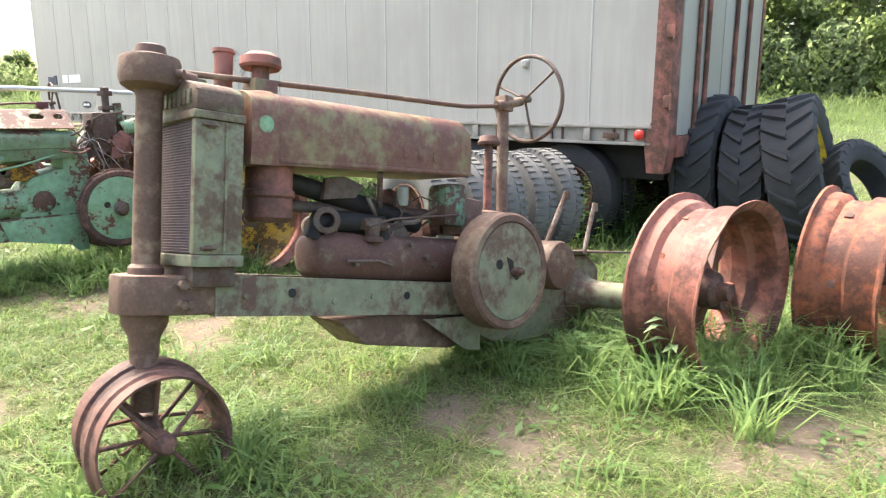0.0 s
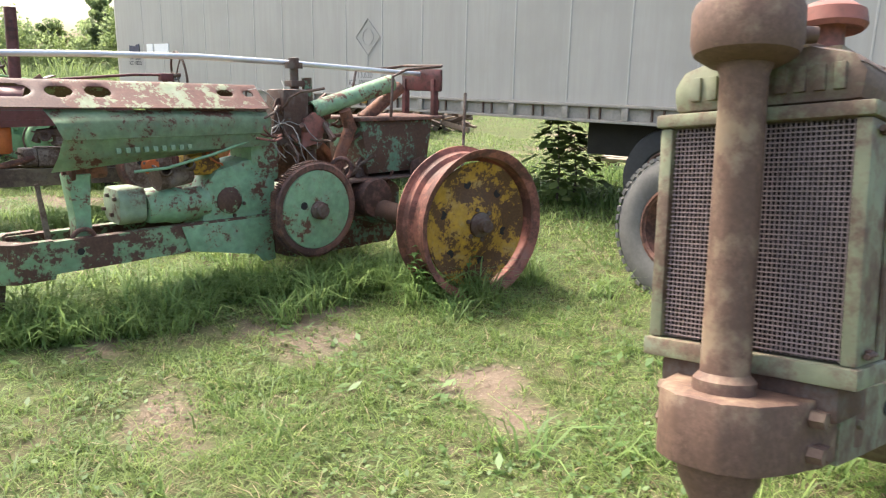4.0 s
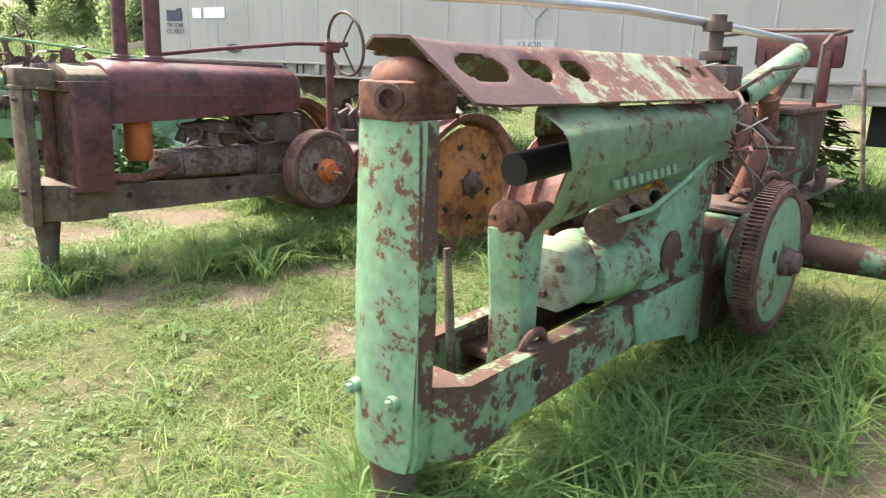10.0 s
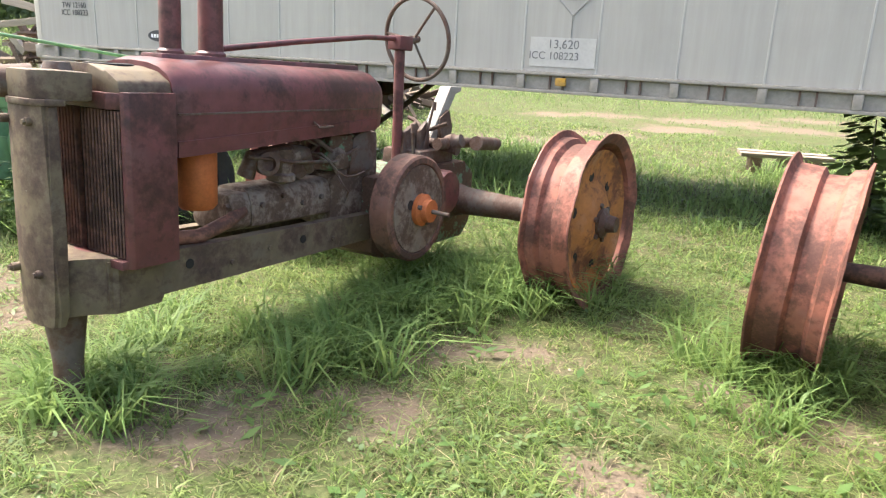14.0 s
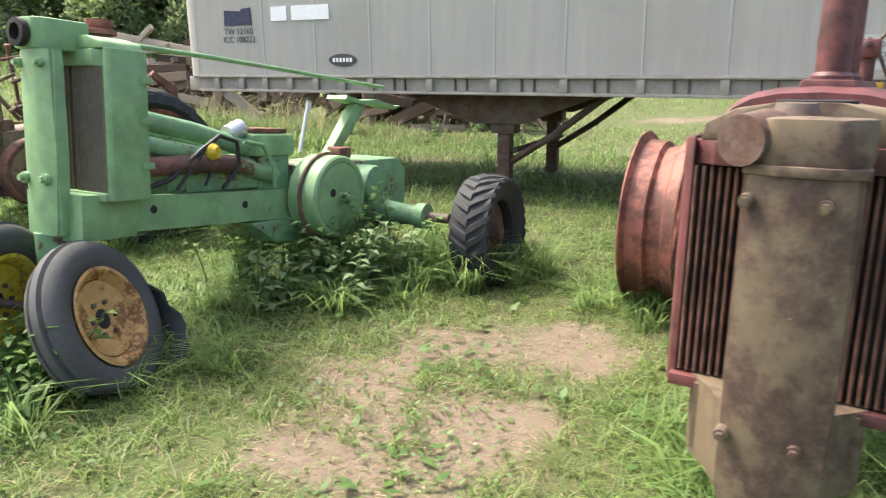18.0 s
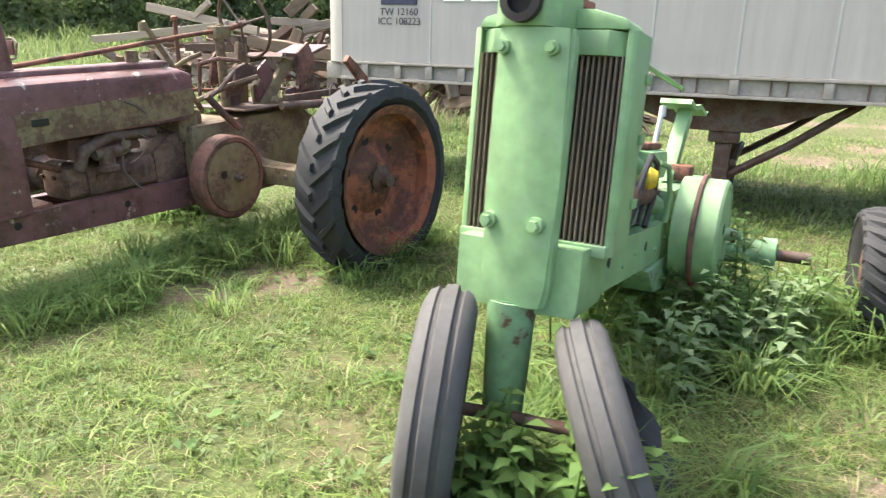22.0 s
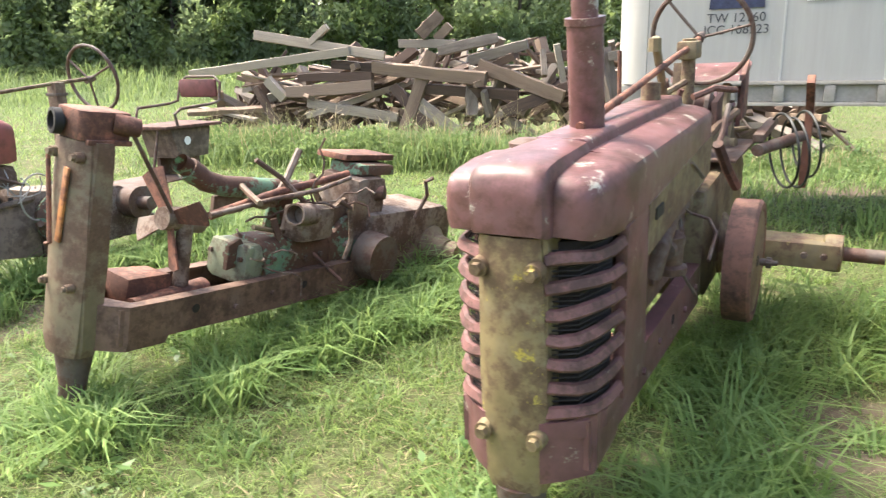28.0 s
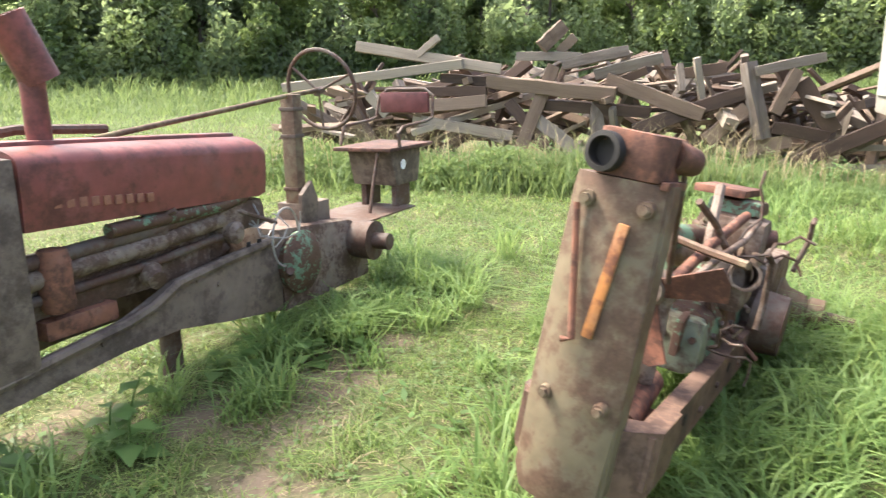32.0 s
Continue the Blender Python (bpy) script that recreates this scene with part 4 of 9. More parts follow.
def engine(T, mat, x0, x1, z0, z1, yh=0.17, head_mat=None):
    """Two flat cylinders side by side, a head in front, a crankcase behind."""
    zm, r = (z0 + z1) / 2, (z1 - z0) / 2
    xm = x0 + (x1 - x0) * 0.68
    bm = B()
    prism(bm, [(y * yh, zm + z * r) for y, z in ((-1, -0.8), (-1.0, 0.2), (-0.86, 0.8), (-0.5, 1), (0.5, 1), (0.86, 0.8), (1, 0.2), (1, -0.8), (0.6, -1), (-0.6, -1))], x0 + 0.06, xm, "x", 0.015)
    dent(bm, 0.004, 7)
    part("cylinder_block", bm, mat, T)
    bm = B()
    prism(bm, [(y * yh * 1.03, zm + z * r * 0.95) for y, z in ((-1, -0.7), (-1.0, 0.3), (-0.8, 0.9), (0.8, 0.9), (1, 0.3), (1, -0.7), (0.7, -0.95), (-0.7, -0.95))], x0 - 0.06, x0 + 0.058, "x", 0.02)
    hd = part("cylinder_head", bm, head_mat or mat, T)
    for yy in (-0.1, 0.0, 0.1):
        bm = B()
        bolt(bm, (x0 - 0.06, yy, zm + 0.03), (-1, 0, 0), 0.013, 0.016)
        part("bolt", bm, m_iron, hd)
    for k in range(4):
        bm = B()
        xx = x0 + 0.12 + (xm - x0 - 0.2) * k / 3
        bolt(bm, (xx, -yh, zm + 0.02 + 0.03 * math.sin(k * 2)), (0, -1, 0), 0.014, 0.014)
        part("bolt", bm, m_iron, T)
    bm = B()
    prism(bm, [(xm, z0 - 0.05), (x1, z0 - 0.16), (x1, z1 + 0.1), (xm + 0.12, z1 + 0.08), (xm, z1 - 0.01)], -yh * 0.98, yh * 0.98, "y", 0.03)
    dent(bm, 0.004, 6)
    part("crankcase", bm, mat, T)


def carburettor(T, mat, x, y, z, s=1.0):
    bm = B()
    cyl(bm, (x, y, z), (x, y, z + 0.09 * s), 0.035 * s, 0.04 * s, 14)
    cyl(bm, (x - 0.06 * s, y, z + 0.06 * s), (x + 0.07 * s, y, z + 0.06 * s), 0.026 * s, 0.03 * s, 14)
    lathe(bm, (x, y, z - 0.03 * s), (0, 0, 1), [(0.02 * s, 0), (0.05 * s, 0.01 * s), (0.05 * s, 0.03 * s), (0.03 * s, 0.04 * s)], 14)
    part("carburettor", bm, mat, T)


def pipe(T, name, mat, pts, r, label="", seg=10):
    bm = B()
    tube(bm, pts, r, seg)
    return part(name, bm, mat, T, label)


def open_pipe(T, name, mat, p0, p1, r, label=""):
    bm = B()
    p0, p1 = Vector(p0), Vector(p1)
    L = (p1 - p0).length
    lathe(bm, p0, p1 - p0, [(r * 0.82, 0.0), (r, 0.0), (r, L * 0.5), (r, L), (r * 0.82, L), (r * 0.82, L - 0.12), (r * 0.82, 0.1)], 18, True)
    ob = part(name, bm, mat, T, label)
    return ob


def rear_end(T, mat, x0, x1, z0, z1, ax_x, ax_z, left=0.86, right=0.86, drum=None, drum_mat=None, axle_mat=None, yh=0.19):
    bm = B()
    prism(bm, [(x0, z0 + 0.06), (x0 + 0.15, z0), (x1 - 0.1, z0), (x1, z0 + 0.1), (x1, z1 - 0.08), (x1 - 0.12, z1), (x0, z1 - 0.02)], -yh, yh, "y", 0.03)
    dent(bm, 0.005, 5)
    part("transmission_case", bm, mat, T)
    for s, reach in ((-1, left), (1, right)):
        if not reach:
            continue
        if s > 0:
            bm = B()
            lathe(bm, (ax_x, yh - 0.01, ax_z), (0, 1, 0), [(0.13, 0), (0.135, 0.02), (0.135, 0.26), (0.12, 0.28), (0.05, 0.285), (0.045, reach - yh)], 24)
            part("axle_housing", bm, m_rim_brown, T)
            continue
        bm = B()
        lathe(bm, (ax_x, s * (yh - 0.01), ax_z), (0, s, 0), [(0.15, 0), (0.15, 0.02), (0.11, 0.05), (0.085, 0.14), (0.07, (reach - yh) * 0.6), (0.066, reach - yh - 0.08), (0.085, reach - yh - 0.07), (0.085, reach - yh), (0.03, reach - yh + 0.005)], 20)
        part("axle_housing", bm, axle_mat or mat, T)
        bm = B()
        cyl(bm, (ax_x, s * (reach - 0.02), ax_z), (ax_x, s * (reach + 0.16), ax_z), 0.032)
        part("axle_shaft", bm, m_iron, T)
    if drum:
        bm = B()
        x, z, r = drum
        lathe(bm, (x, -yh + 0.02, z), (0, -1, 0), [(r * 0.9, 0), (r, 0.03), (r, 0.16), (r * 0.93, 0.18), (r * 0.6, 0.185), (0.001, 0.19)], 24)
        part("brake_drum", bm, drum_mat or mat, T)


def platform(T, mat, x0, x1, z, yh=0.25):
    bm = B()
    box(bm, x0, x1, -yh, yh, z, z + 0.012, 0.003)
    dent(bm, 0.01, 4)
    part("platform", bm, mat, T)


def lever(T, mat, p0, p1, r=0.01, knob=True):
    bm = B()
    tube(bm, [p0, (Vector(p0) + Vector(p1)) / 2 + Vector((0.01, 0.01, 0)), p1], r, 8)
    if knob:
        cyl(bm, Vector(p1) - Vector((0, 0, 0.05)), p1, r * 1.5, r * 1.4, 8)
    part("lever", bm, mat, T)


def wires(T, mat, c, n, spread, seed, r=0.003):
    rnd = random.Random(seed)
    for _ in range(n):
        p = Vector(c)
        pts = []
        v = Vector((rnd.uniform(-1, 1), rnd.uniform(-1, 1), rnd.uniform(-0.4, 1))).normalized()
        for _ in range(7):
            pts.append(p.copy())
            v = (v + 0.9 * Vector((rnd.uniform(-1, 1), rnd.uniform(-1, 1), rnd.uniform(-1, 0.6)))).normalized()
            p = p + v * spread * 0.32
        bm = B()
        tube(bm, pts, r, 5)
        part("wire", bm, mat, T)


def clutter(T, lo, hi, n, seed, mats, r=(0.008, 0.03), reach=0.35):
    """Rods, brackets and lumps of old linkage inside a box."""
    rnd = random.Random(seed)
    for i in range(n):
        p = Vector([rnd.uniform(a, b) for a, b in zip(lo, hi)])
        k = rnd.random()
        bm = B()
        mat = mats[rnd.randrange(len(mats))]
        if k < 0.5:
            d = Vector((rnd.uniform(-1, 1), rnd.uniform(-0.7, 0.7), rnd.uniform(-0.8, 0.8))).normalized() * rnd.uniform(0.4, 1) * reach
            tube(bm, [p - d / 2, p + Vector((0, 0, rnd.uniform(-0.03, 0.03))), p + d / 2], rnd.uniform(r[0], r[1] * 0.7), 7)
            part("linkage_rod", bm, mat, T)
        elif k < 0.8:
            w, h = rnd.uniform(0.05, 0.13), rnd.uniform(0.05, 0.15)
            prism(bm, [(p.x - w, p.z - h), (p.x + w * 0.7, p.z - h * 0.8), (p.x + w, p.z + h * 0.3), (p.x + w * 0.2, p.z + h), (p.x - w * 0.8, p.z + h * 0.6)], p.y - 0.012, p.y + 0.012, "y", 0.004)
            dent(bm, 0.02, 9, i)
            part("bracket", bm, mat, T)
        else:
            lathe(bm, p, (rnd.uniform(-0.6, 0.6), -1, rnd.uniform(-0.4, 0.4)), [(0.02, -0.06), (0.05, -0.05), (0.055, 0.0), (0.04, 0.02), (0.04, 0.05), (0.001, 0.055)], 14)
            part("boss", bm, mat, T)


# ---- tractor with round steering column and screened radiator ----
def tractor_round_column():
    T = thing("tractor", place((-1.14, 2.65), 44.3, 9.0, -7.0) @ Matrix.Translation((0, -0.07, 0)), "rusty faded green tractor with round column and spoked steel front wheels", "tractor", "old tractors in a row")
    X = -0.10
    bm = B()
    lathe(bm, (X, 0, 0), (0, 0, 1), [(0.066, 0.765), (0.066, 0.79), (0.052, 0.805), (0.049, 1.44), (0.06, 1.47)], 28)
    part("steering_column", bm, m_a_col, T)
    bm = B()
    lathe(bm, (X, 0, 0), (0, 0, 1), [(0.075, 1.465), (0.106, 1.485), (0.114, 1.51), (0.114, 1.575), (0.108, 1.59), (0.06, 1.605), (0.055, 1.635), (0.03, 1.645), (0.001, 1.645)], 28)
    cap = part("gear_cap", bm, m_a_col, T, "rusty drum-shaped steering gear cap")
    bm = B()
    cyl(bm, (X + 0.05, -0.07, 1.53), (X + 0.085, -0.11, 1.53), 0.02, 0.018, 12)
    cyl(bm, (X + 0.08, 0, 1.535), (X + 0.18, 0, 1.535), 0.04, 0.03, 14)
    part("boss", bm, m_a_col, cap)
    # yoke
    bm = B()
    plan = [(-0.22, -0.05), (-0.18, -0.11), (-0.08, -0.15), (0.02, -0.165), (0.28, -0.175), (0.28, -0.13), (0.05, -0.11), (0.0, -0.03), (0.0, 0.03), (0.05, 0.11), (0.28, 0.13), (0.28, 0.175), (0.02, 0.165), (-0.08, 0.15), (-0.18, 0.11), (-0.22, 0.05)]
    prism(bm, plan, 0.615, 0.765, "z", 0.014)
    yoke = part("yoke", bm, m_a_col, T)
    for yy in (-1, 1):
        for zz in (0.655, 0.73):
            for xx in (-0.03, 0.0):
                bm = B()
                bolt(bm, (xx, yy * 0.158, zz), (0, yy, 0), 0.02, 0.03)
                part("bolt", bm, m_a_col, yoke)
    bm = B()
    lathe(bm, (X, 0, 0), (0, 0, 1), [(0.045, 0.24), (0.05, 0.40), (0.058, 0.52), (0.085, 0.575), (0.09, 0.614)], 24)
    part("steering_spindle", bm, m_a_col, T)
    bm = B()
    tube(bm, [T.matrix_world.inverted() @ Vector(q) for q in ((-1.05, 2.46, 0.19), (-1.12, 2.55, 0.22), (-1.165, 2.625, 0.185))], 0.03, 10)
    part("front_axle", bm, m_iron, T)
    Mi = T.matrix_world.inverted()
    for wc, wa in (((-1.05, 2.46, 0.19), (0.70, -0.70, 0.10)), ((-1.165, 2.625, 0.185), (0.70, -0.70, -0.10))):
        c = Mi @ Vector(wc)
        ax = (Mi.to_3x3() @ Vector(wa)).normalized()
        bm = B()
        lathe(bm, c, ax, [(0.244, -0.072), (0.254, -0.074), (0.257, -0.02), (0.269, -0.012), (0.269, 0.012), (0.257, 0.02), (0.254, 0.074), (0.244, 0.072)], 48, True)
        w = part("front_wheel", bm, m_rim_brown, T, "rusted steel rim with round spokes")
        d, a, b = frame_of(ax)
        for i in range(8):
            t = 2 * math.pi * i / 8
            u = math.cos(t) * a + math.sin(t) * b
            bm = B()
            tube(bm, [c + u * 0.04 + d * (0.05 if i % 2 else -0.05), c + u * 0.247 + d * (0.02 if i % 2 else -0.02)], 0.009, 7)
            part("spoke", bm, m_rim_brown, w)
        bm = B()
        lathe(bm, c, ax, [(0.001, -0.08), (0.04, -0.08), (0.045, 0), (0.042, 0.06), (0.028, 0.08), (0.001, 0.085)], 18)
        part("hub", bm, m_rim_brown, w)
    # radiator
    bm = B()
    box(bm, 0.01, 0.16, -0.21, 0.21, 0.85, 1.352, 0.004)
    part("radiator_core", bm, m_core, T)
    bm = B()
    for y0, y1 in ((-0.232, -0.200), (0.200, 0.232)):
        bm = B()
        prism(bm, [(-0.025, 0.846), (0.175, 0.846), (0.175, 1.352), (-0.025, 1.352)], y0, y1, "y", 0.008)
        part("radiator_side", bm, m_a_frame, T)
    bm = B()
    for z0, z1 in ((0.80, 0.845), (1.353, 1.385)):
        bm = B()
        box(bm, -0.035, 0.18, -0.24, 0.24, z0, z1, 0.008)
        part("radiator_flange", bm, m_a_frame, T)
    bm = B()
    prism(bm, [(-0.21, 1.386), (0.21, 1.386), (0.215, 1.45), (0.19, 1.49), (0.10, 1.515), (-0.10, 1.515), (-0.19, 1.49), (-0.215, 1.45)], -0.015, 0.19, "x", 0.03)
    tank = part("radiator_top_tank", bm, m_a_frame, T)
    for i in range(9):
        bm = B()
        y = -0.175 + i * 0.039
        box(bm, -0.024, -0.010, y, y + 0.024, 1.412, 1.468, 0.004)
        part("raised_bar", bm, m_a_frame, tank)
    bm = B()
    cyl(bm, (0.10, 0.05, 1.50), (0.10, 0.05, 1.55), 0.06, 0.05, 18)
    part("filler_neck", bm, m_a_frame, T)
    bm = B()
    box(bm, -0.01, 0.17, -0.2, 0.2, 0.72, 0.80, 0.01)
    part("radiator_bottom_tank", bm, m_iron, T)
    bm = B()
    for i in range(47):
        z = 0.855 + i * 0.0105
        box(bm, -0.012, -0.008, -0.198, 0.198, z, z + 0.0028)
    for i in range(38):
        y = -0.196 + i * 0.0105
        box(bm, -0.010, -0.006, y, y + 0.0026, 0.85, 1.352)
    tagged(part("screen_wire", bm, m_screen, T, "fine rusted square wire screen"), kind="stuff")
    for z in (0.86, 1.32):
        bm = B()
        box(bm, 0.02, 0.05, -0.243, -0.233, z, z + 0.02, 0.003)
        cyl(bm, (0.0, -0.242, z + 0.01), (0.06, -0.242, z + 0.01), 0.006, seg=8)
        part("latch", bm, m_iron, T)
    bm = B()
    tube(bm, [(0.10, -0.236, 0.86), (0.10, -0.238, 1.1), (0.10, -0.236, 1.345)], 0.006, 6)
    part("bead", bm, m_a_frame, T)
    # hood with tank
    hood_loft(T, "hood", m_a_hood, [(0.215, 0.215, 1.205, 0.215, 1.42, 1.515), (0.34, 0.215, 1.208, 0.215, 1.425, 1.535), (0.345, 0.208, 1.212, 0.21, 1.425, 1.528), (0.9, 0.205, 1.235, 0.207, 1.44, 1.545), (1.46, 0.2, 1.258, 0.202, 1.46, 1.565), (1.51, 0.19, 1.262, 0.19, 1.44, 1.53)], "rusty red hood with faded green paint")
    bm = B()
    for y0, y1 in ((-0.212, -0.203), (0.203, 0.212)):
        bm = B()
        box(bm, 0.35, 1.50, y0, y1, 1.222, 1.240, 0.003, Matrix(((1, 0, 0, 0), (0, 1, 0, 0), (0.035, 0, 1, -0.012), (0, 0, 0, 1))))
        part("hood_bead", bm, m_a_hood, T)
    bm = B()
    lathe(bm, (0.28, -0.216, 1.37), (0, -1, 0), [(0.034, 0), (0.034, 0.003), (0.001, 0.004)], 20)
    part("medallion", bm, m_b_green, T, "green round spot of old paint")
    for i in range(7):
        bm = B()
        x = 0.62 + i * 0.1
        box(bm, x, x + 0.04, -0.2105, -0.2085, 1.31, 1.36, 0.001)
        part("letter_bar", bm, m_a_hood, T)
    # stacks
    bm = B()
    prism(bm, [(0.31, 1.40), (0.44, 1.40), (0.43, 1.59), (0.32, 1.59)], -0.055, 0.055, "y", 0.012)
    part("intake_base", bm, m_a_hood, T)
    bm = B()
    lathe(bm, (0.375, 0, 0), (0, 0, 1), [(0.038, 1.58), (0.038, 1.65), (0.08, 1.638), (0.09, 1.65), (0.085, 1.685), (0.055, 1.705), (0.001, 1.712)], 24)
    part("air_intake", bm, m_door_rust, T, "mushroom-shaped rusty air intake cap")
    bm = B()
    lathe(bm, (0.26, 0.11, 0), (0, 0, 1), [(0.04, 1.48), (0.04, 1.70), (0.047, 1.702), (0.047, 1.717), (0.033, 1.718), (0.03, 1.50)], 20, True)
    part("exhaust_stub", bm, m_door_rust, T, "short dark red exhaust stub")
    bm = B()
    lathe(bm, (0.55, 0.16, 0), (0, 0, 1), [(0.05, 1.44), (0.05, 1.475), (0.001, 1.48)], 18)
    part("filler_cap", bm, m_iron, T)
    pipe(T, "steering_rod", m_a_col, [(0.04, 0.0, 1.56), (0.9, 0.0, 1.625), (1.5, -0.01, 1.66), (1.65, -0.02, 1.67), (1.90, -0.02, 1.71)], 0.013)
    # post and wheel
    pipe(T, "steering_post", m_a_col, [(2.0, 0, 0.86), (1.98, 0, 1.765)], 0.034, seg=14)
    bm = B()
    cyl(bm, (1.90, -0.02, 1.71), (2.10, -0.04, 1.765), 0.03, 0.026, 12)
    box(bm, 1.94, 2.02, -0.05, 0.03, 1.69, 1.78, 0.01)
    part("steering_joint", bm, m_a_col, T)
    steering_wheel(T, (2.15, -0.05, 1.785), (1, 0, 0.12), 0.25, m_iron, 3, 0.6)
    # engine and frame
    rails(T, m_a_frame, (0.10, 0.765, 0.605), (1.62, 0.70, 0.535), 0.165, bolster=False)
    bm = B()
    lps = []
    for x, r in ((0.60, 0.06), (0.612, 0.085), (0.64, 0.105), (0.70, 0.115), (1.0, 0.118), (1.02, 0.124), (1.05, 0.124), (1.07, 0.118), (1.60, 0.12)):
        ring = []
        for k in range(24):
            t = 2 * math.pi * k / 24
            c, q = math.cos(t), math.sin(t)
            ring.append((x, -0.03 + r * 1.15 * math.copysign(abs(c) ** 0.75, c), 0.86 - 0.03 * x + r * 1.02 * math.copysign(abs(q) ** 0.75, q)))
        lps.append(ring)
    rings(bm, lps)
    dent(bm, 0.005, 8)
    block = part("crankcase", bm, m_a_block, T, "rounded rust-brown engine block")
    for x, y, z in ((0.78, -0.168, 0.81), (1.22, -0.168, 0.84), (1.27, -0.168, 0.80), (1.5, -0.168, 0.88), (1.12, -0.165, 0.90)):
        bm = B()
        bolt(bm, (x, y, z), (0, -1, 0), 0.016, 0.022)
        part("bolt", bm, m_iron, block)
    bm = B()
    prism(bm, [(0.72, 0.55), (0.9, 0.42), (1.45, 0.36), (1.62, 0.38), (1.62, 0.56)], -0.12, 0.12, "y", 0.02)
    part("oil_sump", bm, m_a_col, T)
    bm = B()
    prism(bm, [(1.2, 0.53), (1.62, 0.53), (1.62, 0.34), (1.5, 0.36)], -0.19, -0.175, "y", 0.004)
    part("sump_bracket", bm, m_a_frame, T)
    bm = B()
    lathe(bm, (0.38, -0.08, 0), (0, 0, 1), [(0.08, 0.98), (0.1, 1.0), (0.1, 1.08), (0.11, 1.09), (0.11, 1.11), (0.1, 1.12), (0.1, 1.224)], 22)
    part("water_outlet", bm, m_door_rust, T)
    pipe(T, "water_pipe", m_black, [(0.42, -0.02, 1.18), (0.75, -0.03, 1.12), (1.05, -0.02, 1.06), (1.3, 0.0, 1.0)], 0.045)
    pipe(T, "fan_shaft", m_iron, [(0.3, 0.0, 1.06), (1.45, 0.0, 1.06)], 0.028)
    pipe(T, "manifold", m_black, [(0.62, -0.06, 0.92), (0.64, -0.07, 1.0), (0.8, -0.08, 1.0), (0.98, -0.09, 0.99), (1.0, -0.09, 0.9)], 0.05)
    bm = B()
    lathe(bm, (0.66, -0.1, 1.0), (-0.5, -1, 0), [(0.035, 0), (0.06, 0.02), (0.06, 0.045), (0.04, 0.05), (0.035, 0.05), (0.03, 0.01)], 18, True)
    part("manifold_flange", bm, m_iron, T)
    carburettor(T, m_iron, 0.9, -0.14, 0.93)
    bm = B()
    lathe(bm, (1.12, -0.1, 0), (0, 0, 1), [(0.026, 1.09), (0.03, 1.1), (0.03, 1.18), (0.02, 1.19)], 16)
    part("sediment_bulb", bm, m_glass_bulb, T, "clear glass fuel sediment bulb")
    bm = B()
    box(bm, 1.36, 1.52, -0.16, -0.02, 1.0, 1.22, 0.03)
    dent(bm, 0.012, 8)
    part("magneto", bm, m_b_dark, T)
    bm = B()
    box(bm, 1.5, 1.68, -0.14, 0.1, 0.95, 1.16, 0.04)
    dent(bm, 0.012, 8)
    part("governor", bm, m_a_col, T)
    pipe(T, "throttle_rod", m_iron, [(0.85, -0.17, 0.98), (1.0, -0.18, 1.02), (1.45, -0.17, 1.06)], 0.006)
    pipe(T, "drain_pipe", m_iron, [(0.72, -0.185, 0.82), (0.9, -0.19, 0.82), (0.98, -0.19, 0.80)], 0.008)
    wires(T, m_iron, (1.1, -0.12, 1.0), 4, 0.22, 3, 0.004)
    bm = B()
    lathe(bm, (1.83, -0.03, 0), (0, 0, 1), [(0.024, 1.1), (0.024, 1.48), (0.06, 1.475), (0.065, 1.49), (0.05, 1.525), (0.001, 1.53)], 18)
    part("breather", bm, m_door_rust, T, "small mushroom breather cap on a stem")
    bm = B()
    box(bm, 1.7, 1.95, -0.16, 0.12, 0.86, 1.1, 0.04)
    dent(bm, 0.012, 7)
    part("clutch_cover", bm, m_a_col, T)
    bm = B()
    box(bm, 1.48, 1.53, -0.182, -0.176, 0.88, 0.93, 0.001)
    part("data_plate", bm, m_sticker, T)
    flywheel(T, (1.59, -0.42, 0.775), 0.30, 0.14, m_a_col, m_a_frame, 0.02)
    clutter(T, (0.55, -0.14, 0.92), (1.5, 0.08, 1.18), 14, 5, (m_iron, m_engine, m_rim_brown), (0.006, 0.022), 0.25)
    bm = B()
    prism(bm, [(-0.03, 0.05), (0.02, 0.03), (0.03, -0.02), (0.07, -0.06), (0.05, -0.07), (0.0, -0.03), (-0.02, 0.02)], -0.428, -0.4255, "y")
    br = part("torn_hole", bm, m_black, T)
    br.location = (1.57, 0, 0.80)
    rear_end(T, m_a_frame, 1.62, 2.75, 0.36, 0.86, 2.52, 0.62, 0.95, 0.95, (2.12, 0.80, 0.14), m_a_col, m_a_frame)
    platform(T, m_iron, 2.3, 3.1, 0.875)
    lever(T, m_engine, (2.2, -0.15, 0.86), (2.36, -0.2, 1.24), 0.016)
    lever(T, m_engine, (2.48, -0.25, 0.86), (2.56, -0.27, 1.18), 0.014)
    steel_rim(T, "rear_rim", Mi @ Vector((1.40, 3.66, 0.45)), Mi.to_3x3() @ Vector((0.66, -0.75, 0)), 0.49, 0.40, m_rim_pink, m_rim, -0.1, True, 0.006, None, 6)
    return T


